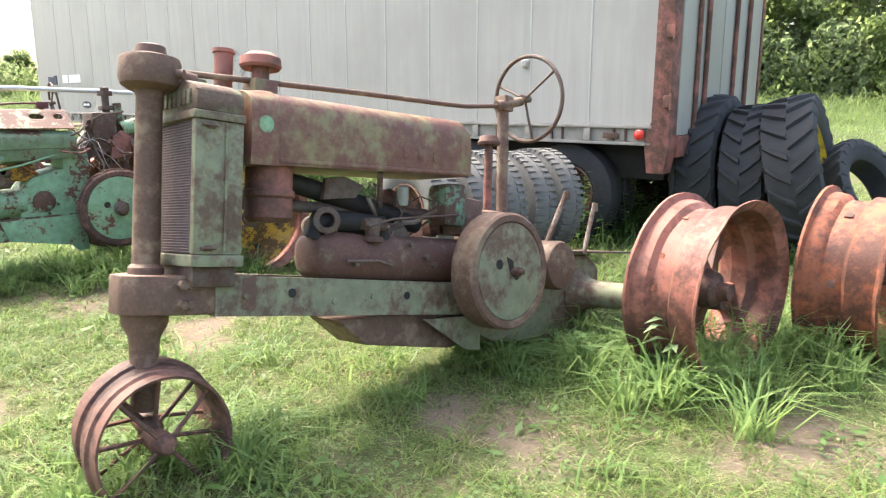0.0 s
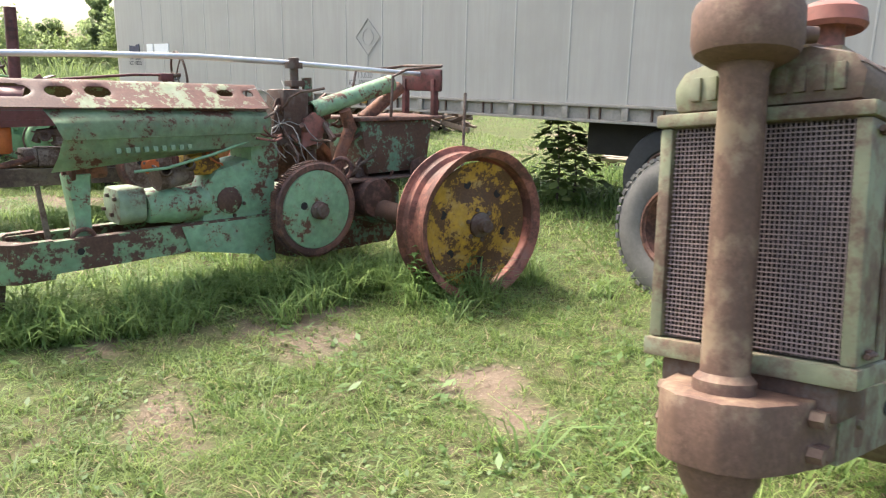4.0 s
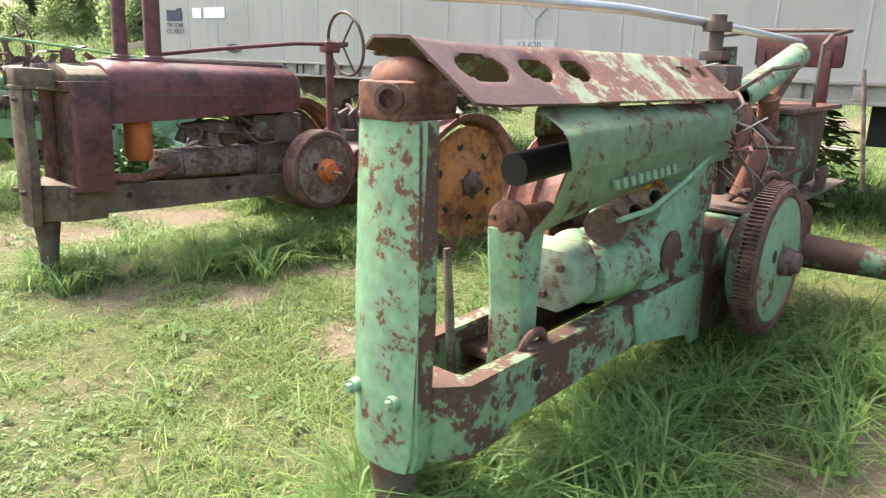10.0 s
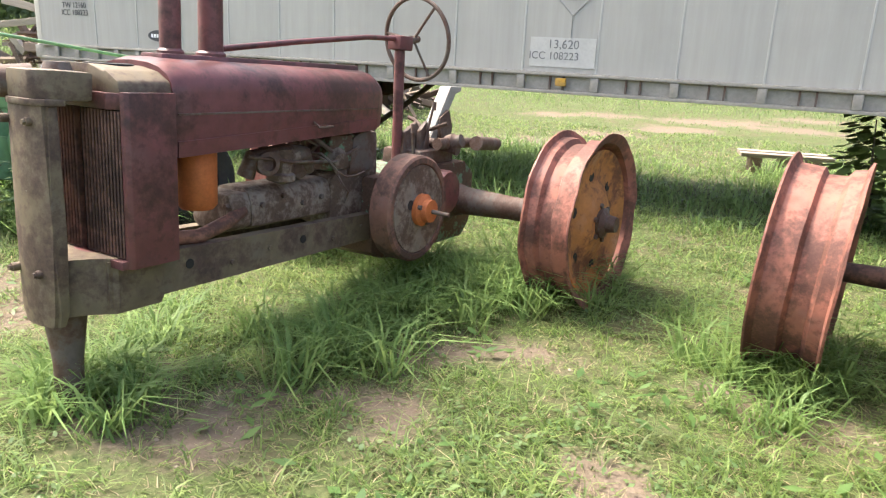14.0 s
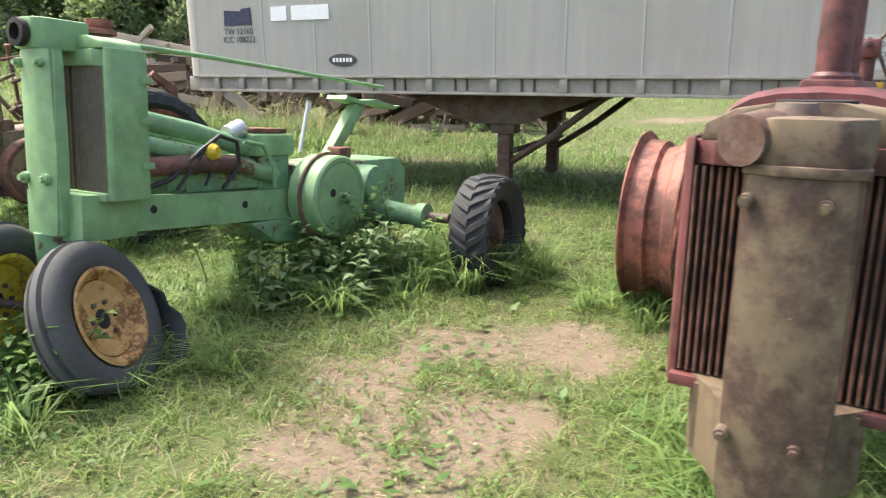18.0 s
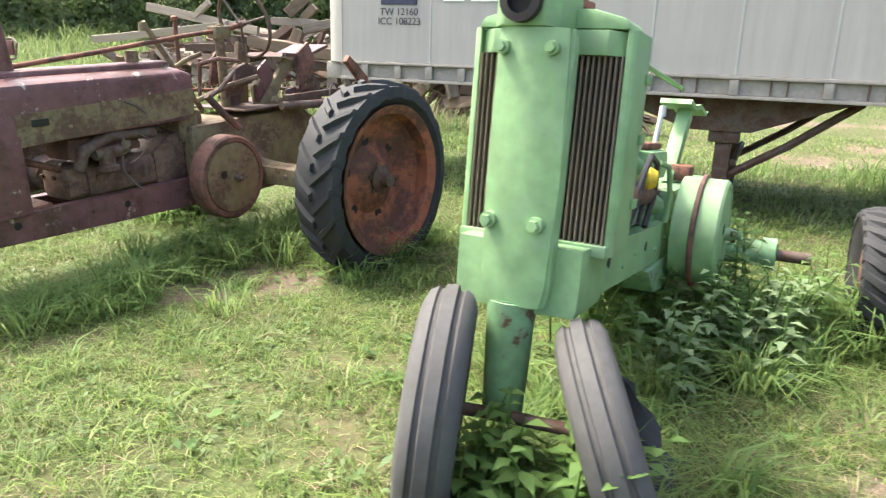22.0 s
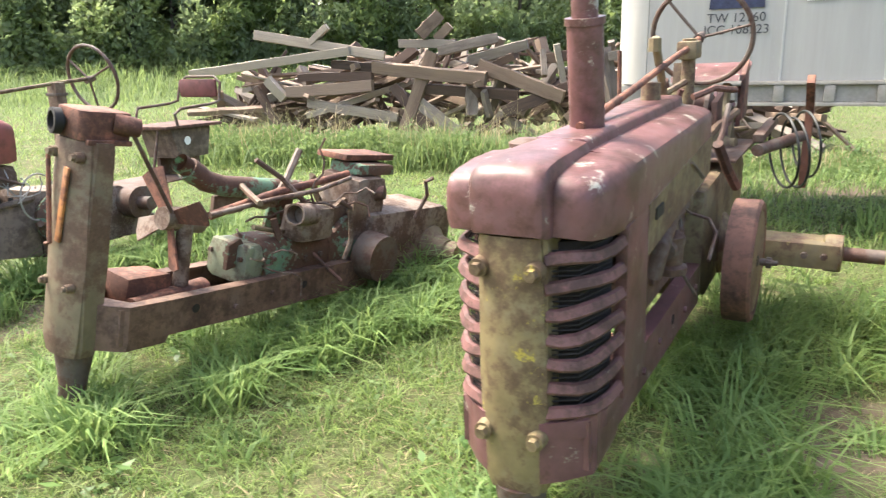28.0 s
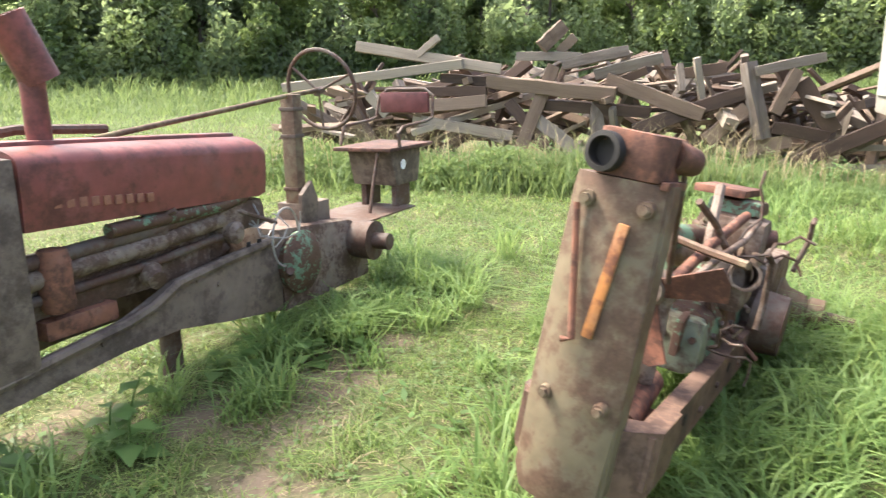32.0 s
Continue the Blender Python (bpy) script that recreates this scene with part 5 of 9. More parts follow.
# ---- tractor with no radiator, long open hood ----
def tractor_open_hood():
    T = thing("tractor", place((-4.24, 4.87), 46.0, 0.0), "worn mint-green tractor with open hood, missing radiator and no front wheels", "tractor", "old tractors in a row")
    pedestal(T, m_b_green, 0.30, 1.20, 0.225, 0.17, 0.03, bolts=((0.50, 0.8),), side_mat=m_b_rail, back=-0.08, cham=0.55, cy=-0.015)
    bm = B()
    prism(bm, octa(0.17, 0.2, 0.035, 0, 0.3), 1.2, 1.29, "z", 0.016)
    lathe(bm, (0.035, 0, 1.27), (0, 0, 1), [(0.085, 0), (0.088, 0.02), (0.075, 0.05), (0.045, 0.07), (0.001, 0.075)], 20)
    dent(bm, 0.006, 8)
    gb = part("gear_box", bm, m_f_rust, T)
    bm = B()
    prism(bm, octa(0.19, 0.19, 0.035, 0, 0.3), 1.198, 1.212, "z", 0.004)
    part("flange", bm, m_f_rust, gb)
    bm = B()
    lathe(bm, (-0.06, -0.045, 1.25), (-1, -0.5, 0), [(0.034, 0), (0.034, 0.02), (0.022, 0.022), (0.02, -0.01), (0.001, -0.012)], 18)
    part("opening", bm, m_rim_brown, gb)
    rails(T, m_b_rail, (0.06, 0.515, 0.335), (1.62, 0.515, 0.345), 0.17)
    bm = B()
    prism(bm, [(1.0, 0.505), (1.62, 0.50), (1.64, 0.2), (1.55, 0.2), (1.5, 0.26), (1.05, 0.345)], -0.19, -0.178, "y", 0.003)
    part("side_plate", bm, m_b_green, T)
    # deck sheet with three oval holes: ridge and skirts
    def deck_pt(s, x):
        """s: 0 at the far edge to 1 at the near edge."""
        y = 0.235 - 0.47 * s
        k = abs(y) / 0.235
        z = 1.375 - 0.15 * max(0, abs(y) - 0.06) / 0.19 - 0.035 * (x / 1.6)
        if x < 0.1:
            z += 0.03 * (0.1 - x) * 3 * (1 - k * 0.3)
        return Vector((x, y, z))
    holes = [(0.17, -0.125, 0.098, 0.043), (0.40, -0.125, 0.070, 0.036), (0.60, -0.125, 0.070, 0.036), (1.36, -0.12, 0.055, 0.024), (1.52, -0.12, 0.035, 0.022)]
    bm = B()
    nx, ny = 130, 40
    grid = {}
    for i in range(nx + 1):
        for j in range(ny + 1):
            x = 0.01 + 1.59 * i / nx
            p = deck_pt(j / ny, x)
            if x < 0.06:
                p.x -= 0.03 * (1 - abs(p.y) / 0.235)
            grid[i, j] = bm.verts.new(p + 0.006 * noise.noise_vector(p * 4))
    for i in range(nx):
        for j in range(ny):
            x, y = 0.01 + 1.59 * (i + 0.5) / nx, 0.235 - 0.47 * (j + 0.5) / ny
            if x < 0.30 and y > 0.10 - 0.3 * max(0, 0.05 - x):
                continue
            if any(((x - hx) / hr) ** 2 + ((y - hy) / hs) ** 2 < 1 for hx, hy, hr, hs in holes):
                continue
            bm.faces.new((grid[i, j], grid[i + 1, j], grid[i + 1, j + 1], grid[i, j + 1]))
    bmesh.ops.delete(bm, geom=[v for v in bm.verts if not v.link_faces], context="VERTS")
    # pull the ragged cell edges on to the ovals
    for v in bm.verts:
        if v.is_boundary:
            for hx, hy, hr, hs in holes:
                q = math.hypot((v.co.x - hx) / hr, (v.co.y - hy) / hs)
                if 0.7 < q < 1.4:
                    v.co.x = hx + (v.co.x - hx) / q
                    v.co.y = hy + (v.co.y - hy) / q
                    v.co.z -= 0.006
    bmesh.ops.solidify(bm, geom=list(bm.faces), thickness=0.008)
    deck = part("hood_deck", bm, m_b_deck, T, "worn hood top with three oval holes")
    deck.data.materials.append(m_b_front)
    for p in deck.data.polygons:
        if p.center.x + 0.35 * noise.noise(p.center * 5) < 0.42:
            p.material_index = 1
    # near side panel, hanging in an S shape
    for s in (-1, 1):
        bm = B()
        lps = []
        for x, zb in ((0.31, 0.892), (0.45, 0.90), (0.7, 0.918), (1.0, 0.94), (1.3, 0.958), (1.6, 0.972)):
            if s > 0 and x < 0.9:
                continue
            f = 1.0 - 0.12 * max(0, (x - 0.5) / 1.1)
            g = 0.02 * (x - 0.31) / 1.3
            tip = 1.0 if x < 0.35 else 0.0
            pts = [(x - 0.02 * tip, s * 0.205, 1.225 - 2 * g), (x + 0.0 * tip, s * 0.276 * f, 1.174 - g), (x + 0.01 * tip, s * 0.288 * f, 1.150 - g * 0.5), (x + 0.035 * tip, s * 0.288 * f, 1.09), (x + 0.042 * tip, s * 0.285 * f, 1.066 - 0.6 * g), (x + 0.042 * tip, s * 0.272 * f, 1.063 - 0.6 * g), (x + 0.04 * tip, s * 0.271 * f, 1.056 - 0.6 * g), (x + 0.015 * tip, s * 0.255 * f, 0.97), (x - 0.01 * tip, s * 0.203 * f, zb)]
            lps.append(pts)
        vl = rings(bm, lps, False, False, False)
        bmesh.ops.solidify(bm, geom=list(bm.faces), thickness=0.006)
        dent(bm, 0.004, 5)
        # far panel takes the dark paint: shade inside the hood put into its colour
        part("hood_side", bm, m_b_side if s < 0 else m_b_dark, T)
    for i in range(9):
        bm = B()
        x = 0.62 + i * 0.052
        f = 1.0 - 0.12 * max(0, (x - 0.5) / 1.1)
        box(bm, x, x + 0.026, -0.2755 * f, -0.262 * f, 0.981, 1.009, 0.001, Matrix(((1, 0, 0, 0), (0, 1, 0.22, -0.222), (0, 0, 1, 0), (0, 0, 0, 1))))
        part("letter_bar", bm, m_bar_pale, T)
    pipe(T, "fan_tube", m_black, [(0.50, 0.0, 1.02), (1.5, 0.0, 1.06)], 0.05)
    # stand bracket and clutter in the frame
    bm = B()
    prism(bm, [(0.42, 0.40), (0.52, 0.40), (0.50, 0.62), (0.54, 0.86), (0.40, 0.86), (0.43, 0.62)], -0.10, 0.02, "y", 0.012)
    part("fan_bracket", bm, m_b_green, T)
    bm = B()
    lathe(bm, (0.43, -0.04, 0.87), (-1, 0, 0), [(0.045, -0.2), (0.05, -0.03), (0.072, -0.02), (0.075, 0.0), (0.06, 0.012), (0.02, 0.015), (0.018, 0.03), (0.001, 0.032)], 22)
    fb = part("fan_bearing", bm, m_f_rust, T)
    for k in range(3):
        bm = B()
        bolt(bm, (0.42, -0.04 + 0.048 * math.cos(2.1 * k + 0.4), 0.87 + 0.048 * math.sin(2.1 * k + 0.4)), (-1, 0, 0), 0.009, 0.014)
        part("bolt", bm, m_iron, fb)
    bm = B()
    prism(bm, [(0.29, 0.80), (0.315, 0.80), (0.335, 0.60), (0.36, 0.34), (0.325, 0.34), (0.305, 0.60)], 0.08, 0.092, "y", 0.002)
    part("hanging_rod", bm, m_engine, T)
    bm = B()
    prism(bm, [(0.11, 0.47), (0.19, 0.47), (0.19, 0.482), (0.11, 0.485)], -0.155, 0.155, "y")
    part("cross_plate", bm, m_f_rust, T)
    bm = B()
    box(bm, 0.46, 0.60, -0.15, 0.15, 0.40, 0.43, 0.006)
    dent(bm, 0.006, 7)
    part("cross_bar", bm, m_rim_brown, T)
    bm = B()
    torus(bm, (0.45, -0.13, 0.50), (0, 1, 0.2), 0.06, 0.014, 24, 8)
    part("iron_loop", bm, m_rim_brown, T)
    bm = B()
    prism(bm, [(y * 0.135, 0.655 + z * 0.115) for y, z in ((-1, -0.6), (-1, 0.4), (-0.75, 0.9), (0.75, 0.9), (1, 0.4), (1, -0.6), (0.6, -1), (-0.6, -1))], 0.66, 0.83, "x", 0.03)
    dent(bm, 0.008, 9)
    hd = part("cylinder_head", bm, m_b_pale, T)
    for yy, zz in ((-0.09, 0.7), (0.02, 0.71), (-0.03, 0.6), (0.09, 0.62)):
        bm = B()
        bolt(bm, (0.66, yy, zz), (-1, 0, 0), 0.013, 0.02)
        part("bolt", bm, m_iron, hd)
    for yy in (-0.07, 0.07):
        bm = B()
        lathe(bm, (0.83, yy, 0.625), (1, 0, 0), [(0.085, 0), (0.095, 0.02), (0.10, 0.12), (0.112, 0.16), (0.112, 0.2), (0.10, 0.24), (0.105, 0.38)], 22)
        dent(bm, 0.006, 8)
        part("cylinder", bm, m_b_green, T)
    bm = B()
    prism(bm, [(1.14, 0.46), (1.17, 0.72), (1.27, 0.83), (1.45, 0.88), (1.68, 0.9), (1.70, 0.24), (1.5, 0.26), (1.3, 0.40)], -0.15, 0.15, "y", 0.05)
    dent(bm, 0.012, 6)
    part("crankcase", bm, m_b_green, T)
    bm = B()
    lathe(bm, (1.34, -0.148, 0.63), (0, -1, 0), [(0.085, 0), (0.085, 0.012), (0.07, 0.02), (0.001, 0.022)], 20)
    part("inspection_cover", bm, m_b_rail, T)
    for k in range(5):
        bm = B()
        bolt(bm, (1.3 + 0.07 * k, -0.15, 0.46 + 0.07 * (k % 3)), (0, -1, 0), 0.013, 0.014)
        part("bolt", bm, m_iron, T)
    bm = B()
    cyl(bm, (0.9, -0.10, 0.79), (1.12, -0.06, 0.81), 0.07, 0.06, 18)
    dent(bm, 0.012, 8)
    part("carburettor_body", bm, m_engine, T)
    for dx, dz in ((0.0, 0), (0.14, 0.03)):
        open_pipe(T, "inlet_port", m_engine, (0.98 + dx, -0.10, 0.83 + dz), (0.92 + dx, -0.20, 0.86 + dz), 0.032)
    pipe(T, "fuel_line", m_b_green, [(0.72, -0.24, 0.87), (0.9, -0.26, 0.88), (1.2, -0.245, 0.94), (1.55, -0.22, 1.03)], 0.009)
    bm = B()
    box(bm, 1.1, 1.32, -0.12, 0.06, 0.80, 0.93, 0.04)
    dent(bm, 0.02, 9)
    part("orange_cover", bm, m_yellow_rust, T, "dented orange-yellow engine cover")
    wires(T, m_orange, (1.22, -0.12, 0.92), 6, 0.12, 5, 0.006)
    bm = B()
    box(bm, 1.5, 1.72, -0.16, 0.14, 0.72, 1.02, 0.05)
    dent(bm, 0.012, 6)
    part("governor_case", bm, m_b_green, T)
    wires(T, m_wire, (1.75, -0.12, 1.1), 14, 0.22, 11, 0.003)
    wires(T, m_door_rust, (1.7, -0.12, 1.02), 10, 0.22, 12, 0.008)
    wires(T, m_iron, (1.8, -0.08, 1.15), 8, 0.25, 14, 0.009)
    bm = B()
    box(bm, 1.78, 1.98, -0.12, 0.12, 1.0, 1.32, 0.02)
    dent(bm, 0.02, 6)
    part("panel_box", bm, m_iron, T)
    bm = B()
    lathe(bm, (1.95, 0.0, 0), (0, 0, 1), [(0.03, 1.3), (0.03, 1.46), (0.06, 1.46), (0.06, 1.5), (0.035, 1.5), (0.035, 1.53), (0.001, 1.535)], 16)
    box(bm, 1.9, 2.02, -0.05, 0.05, 1.34, 1.38, 0.006)
    part("steering_support", bm, m_iron, T)
    pipe(T, "steering_post", m_b_dark, [(2.05, -0.05, 0.75), (2.03, -0.03, 1.4)], 0.036)
    open_pipe(T, "green_tube", m_b_green, (2.02, -0.1, 1.18), (2.72, -0.12, 1.37), 0.062, "wide worn green tube")
    open_pipe(T, "rust_tube", m_f_rust, (2.5, -0.05, 1.1), (2.86, -0.06, 1.34), 0.05, "short rusted tube")
    bm = B()
    tube(bm, [(2.2, -0.1, 0.72), (2.25, -0.14, 0.9), (2.32, -0.15, 1.05), (2.26, -0.15, 1.18)], 0.05, 10)
    dent(bm, 0.02, 7)
    part("hitch_arm", bm, m_f_rust, T)
    # seat box
    bm = B()
    prism(bm, [(2.42, 0.72), (3.0, 0.72), (3.06, 1.10), (2.36, 1.10)], -0.22, 0.22, "y", 0.012)
    dent(bm, 0.006, 4)
    part("seat_box", bm, m_b_dark, T, "green rusted seat box")
    bm = B()
    box(bm, 2.32, 3.16, -0.26, 0.24, 1.10, 1.125, 0.006)
    dent(bm, 0.01, 4)
    part("seat_pan", bm, m_rim_brown, T)
    bm = B()
    box(bm, 3.12, 3.15, -0.24, 0.22, 1.31, 1.48, 0.02)
    part("backrest", bm, m_c_hood, T, "maroon padded seat back")
    bm = B()
    tube(bm, [(2.6, -0.26, 1.13), (2.62, -0.26, 1.42), (2.75, -0.26, 1.47), (3.1, -0.26, 1.50), (3.17, -0.2, 1.505), (3.17, 0.24, 1.505), (3.1, 0.28, 1.49), (2.7, 0.28, 1.46), (2.62, 0.28, 1.13)], 0.011, 8)
    part("arm_rail", bm, m_iron, T)
    for yy in (-0.18, 0.16):
        bm = B()
        box(bm, 3.11, 3.16, yy, yy + 0.04, 1.12, 1.4, 0.004)
        part("back_stay", bm, m_c_hood, T)
    pipe(T, "leaning_stick", m_engine, [(3.2, -0.42, 0.66), (3.34, -0.3, 1.30)], 0.012)
    platform(T, m_iron, 2.0, 3.35, 0.68, 0.3)
    bm = B()
    torus(bm, (2.15, -0.25, 0.78), (0.3, 1, 0), 0.075, 0.016, 24, 8)
    part("shackle", bm, m_rim_brown, T)
    clutter(T, (1.55, -0.18, 0.92), (2.35, 0.1, 1.25), 22, 7, (m_iron, m_rim_brown, m_door_rust, m_b_dark), (0.006, 0.03), 0.3)
    clutter(T, (2.1, -0.3, 0.66), (3.1, -0.1, 0.8), 8, 8, (m_iron, m_rim_brown), (0.01, 0.03), 0.4)
    # long grey pipe lying over the top
    pipe(T, "long_pipe", m_pipe, [(-0.02, 0.18, 1.50), (0.6, 0.14, 1.515), (1.3, 0.1, 1.52), (1.9, 0.06, 1.50), (2.5, 0.02, 1.47), (3.1, -0.02, 1.44)], 0.019, "long grey galvanised pipe")
    flywheel(T, (1.83, -0.42, 0.55), 0.315, 0.06, m_rim_brown, m_b_green, 0.06, True)
    bm = B()
    lathe(bm, (1.83, -0.33, 0.55), (0, 1, 0), [(0.25, 0), (0.25, 0.04), (0.12, 0.1), (0.12, 0.14)], 30)
    part("clutch_housing", bm, m_b_dark, T)
    rear_end(T, m_b_dark, 1.64, 2.75, 0.18, 0.68, 2.45, 0.46, 0.95, 0.72, (2.40, 0.56, 0.145), m_rim_brown, m_b_dark)
    steel_rim(T, "rear_wheel", (2.60, -1.09, 0.47), (-0.13, -1, 0.02), 0.505, 0.30, m_rim_pink, m_yellow_rust, 0.55, True)
    steel_rim(T, "rear_wheel", (2.36, 0.845, 0.475), (0.06, 1, 0.05), 0.50, 0.31, m_rim_pink, m_rim_brown, 0.55, True)
    return T


# ---- maroon tractor with twin stacks ----
def slat_grille(T, y0, y1, z0, z1, x, mat, n, name="grille_slat", w=0.006, lab=""):
    for i in range(n):
        y = y0 + (y1 - y0) * (i + 0.5) / n
        bm = B()
        prism(bm, [(x - 0.012, y - w), (x - 0.016, y), (x - 0.012, y + w), (x + 0.01, y + w * 0.6), (x + 0.01, y - w * 0.6)], z0, z1, "z")
        part(name, bm, mat, T)


def shell(T, mat, x0, x1, yh, z0, z1, core_z, ymin=0.09):
    """Radiator shell behind a pedestal: cheeks, crown, sill and a dark core."""
    for s in (-1, 1):
        bm = B()
        prism(bm, [(x0 + 0.072, s * (yh - 0.026)), (x0 + 0.078, s * (yh - 0.010)), (x0 + 0.092, s * yh), (x1, s * yh), (x1, s * (yh - 0.012)), (x0 + 0.10, s * (yh - 0.014)), (x0 + 0.088, s * (yh - 0.028))], z0, z1, "z", 0.003)
        part("shell_cheek", bm, mat, T)
    bm = B()
    box(bm, x0 + 0.10, x1 - 0.03, -yh + 0.02, yh - 0.02, core_z[0] - 0.02, core_z[1] + 0.01)
    part("radiator_core", bm, m_core, T)
    bm = B()
    prism(bm, [(x0 + 0.055, -yh + 0.075), (x0 + 0.10, -yh + 0.02), (x1, -yh + 0.013), (x1, yh - 0.013), (x0 + 0.10, yh - 0.02), (x0 + 0.055, yh - 0.075)], core_z[1], z1 - 0.005, "z", 0.004)
    part("shell_crown", bm, mat, T)
    bm = B()
    box(bm, x0 + 0.05, x1, -yh + 0.015, yh - 0.015, z0, core_z[0], 0.004)
    part("shell_sill", bm, mat, T)


def tractor_twin_stack():
    T = thing("tractor", place((-6.295, 7.27), 44.5, 2.0), "maroon rusted tractor with twin exhaust stacks and no front wheels", "tractor", "old tractors in a row")
    pedestal(T, m_c_cast, 0.36, 1.13, 0.215, 0.25, 0.0, bolts=((0.55, 0.6), (1.06, 0.6)), back=-0.18, cham=0.6, cy=-0.025)
    bm = B()
    prism(bm, octa(0.22, 0.19, -0.03, -0.025, 0.45), 1.128, 1.225, "z", 0.014)
    dent(bm, 0.006, 9)
    gb = part("gear_box", bm, m_c_cast, T)
    bm = B()
    prism(bm, octa(0.228, 0.10, -0.085, -0.025, 0.6), 1.112, 1.134, "z", 0.006)
    part("flange", bm, m_c_cast, gb)
    bm = B()
    cyl(bm, (-0.03, 0.06, 1.178), (-0.12, 0.095, 1.178), 0.062, 0.052, 18)
    part("side_boss", bm, m_iron, gb)
    bm = B()
    cyl(bm, (0.04, 0.02, 1.22), (0.04, 0.02, 1.25), 0.05, 0.04, 14)
    part("top_cap", bm, m_iron, gb)
    rails(T, m_c_cast, (0.06, 0.575, 0.405), (1.60, 0.545, 0.405), 0.17, reach=0.07)
    shell(T, m_c_hood, 0.02, 0.30, 0.258, 0.555, 1.165, (0.585, 1.105))
    slat_grille(T, -0.232, -0.015, 0.592, 1.10, 0.105, m_rim_brown, 12, w=0.004)
    slat_grille(T, 0.015, 0.232, 0.592, 1.10, 0.105, m_rim_brown, 12, w=0.004)
    bm = B()
    prism(bm, [(-0.225, 1.155), (0.225, 1.155), (0.215, 1.20), (0.15, 1.235), (0.06, 1.25), (-0.06, 1.25), (-0.15, 1.235), (-0.215, 1.20)], 0.10, 0.33, "x", 0.012)
    nose = part("hood_nose", bm, m_c_cast, T)
    bm = B()
    lathe(bm, (0.22, 0.0, 1.245), (0, 0, 1), [(0.085, 0), (0.085, 0.008), (0.062, 0.01), (0.058, -0.0), (0.001, 0.0)], 24)
    part("filler_hole", bm, m_black, nose)
    hood_loft(T, "hood", m_c_hood, [(0.31, 0.228, 0.932, 0.232, 1.15, 1.27), (0.36, 0.23, 0.932, 0.235, 1.165, 1.285), (1.0, 0.21, 0.96, 0.225, 1.165, 1.285), (1.6, 0.185, 0.985, 0.2, 1.165, 1.28), (1.66, 0.17, 1.0, 0.18, 1.15, 1.25)], "dull maroon hood with ridged top")
    bm = B()
    prism(bm, [(-0.07, 1.262), (0.07, 1.262), (0.06, 1.30), (-0.06, 1.30)], 0.40, 1.60, "x", 0.008)
    part("hood_ridge", bm, m_c_hood, T)
    for q in (-1, 1):
        bm = B()
        rings(bm, [[(x, q * (w - 0.01), 1.083 + k), (x, q * (w + 0.004), 1.085 + k), (x, q * (w + 0.004), 1.092 + k), (x, q * (w - 0.01), 1.094 + k)] for x, w, k in ((0.325, 0.2350, 0.0), (0.36, 0.2365, 0.0), (1.0, 0.2215, 0.004), (1.6, 0.1965, 0.006))])
        part("hood_seam", bm, m_iron, T)
        bm = B()
        rings(bm, [[(x, q * (w - 0.012), z), (x, q * (w + 0.005), z + 0.004), (x, q * (w + 0.009), z + 0.062), (x, q * (w - 0.006), z + 0.066)] for x, w, z in ((0.325, 0.229, 0.928), (0.36, 0.231, 0.929), (1.0, 0.212, 0.957), (1.6, 0.187, 0.982))])
        part("lower_band", bm, m_c_hood, T)
    for x, r, lab in ((0.49, 0.041, "tall maroon exhaust stack"), (0.69, 0.05, "tall dark red air stack")):
        bm = B()
        lathe(bm, (x, 0, 0), (0, 0, 1), [(r + 0.01, 1.285), (r + 0.01, 1.31), (r, 1.32), (r, 1.98), (r * 0.8, 1.98), (r * 0.8, 1.9), (r * 0.8, 1.30)], 22, True)
        part("exhaust_pipe", bm, m_c_hood, T, lab)
    pipe(T, "steering_rod", m_c_hood, [(0.68, 0.0, 1.325), (1.2, 0.0, 1.39), (1.75, 0.0, 1.45), (2.0, 0.0, 1.46), (2.1, 0, 1.44)], 0.014)
    engine(T, m_engine, 0.74, 1.62, 0.56, 0.75, 0.12)
    bm = B()
    lathe(bm, (0.52, -0.10, 0), (0, 0, 1), [(0.065, 0.70), (0.08, 0.72), (0.08, 0.93), (0.07, 0.96)], 20)
    part("orange_filter", bm, m_orange, T, "faded orange filter can")
    carburettor(T, m_engine, 0.98, -0.12, 0.80, 1.3)
    pipe(T, "manifold", m_iron, [(0.8, -0.08, 0.80), (0.82, -0.1, 0.88), (1.0, -0.12, 0.9), (1.15, -0.1, 0.88), (1.2, -0.08, 0.8)], 0.04)
    bm = B()
    box(bm, 1.3, 1.52, -0.14, 0.05, 0.78, 0.97, 0.04)
    dent(bm, 0.015, 8)
    part("magneto", bm, m_b_dark, T)
    bm = B()
    box(bm, 1.55, 1.72, -0.13, 0.1, 0.72, 0.98, 0.04)
    dent(bm, 0.01, 7)
    part("governor", bm, m_engine, T)
    pipe(T, "fuel_line", m_iron, [(0.75, -0.15, 0.9), (1.0, -0.17, 0.86), (1.3, -0.17, 0.84), (1.5, -0.16, 0.9)], 0.008)
    wires(T, m_iron, (1.2, -0.1, 0.88), 6, 0.2, 21, 0.006)
    bm = B()
    prism(bm, [(0.2, 0.47), (0.55, 0.46), (0.5, 0.56), (0.26, 0.57)], -0.12, 0.12, "y", 0.02)
    part("drive_cover", bm, m_f_rust, T)
    pipe(T, "lower_hose", m_f_rust, [(0.34, -0.10, 0.60), (0.50, -0.13, 0.59), (0.66, -0.13, 0.63), (0.76, -0.10, 0.66)], 0.03)
    bm = B()
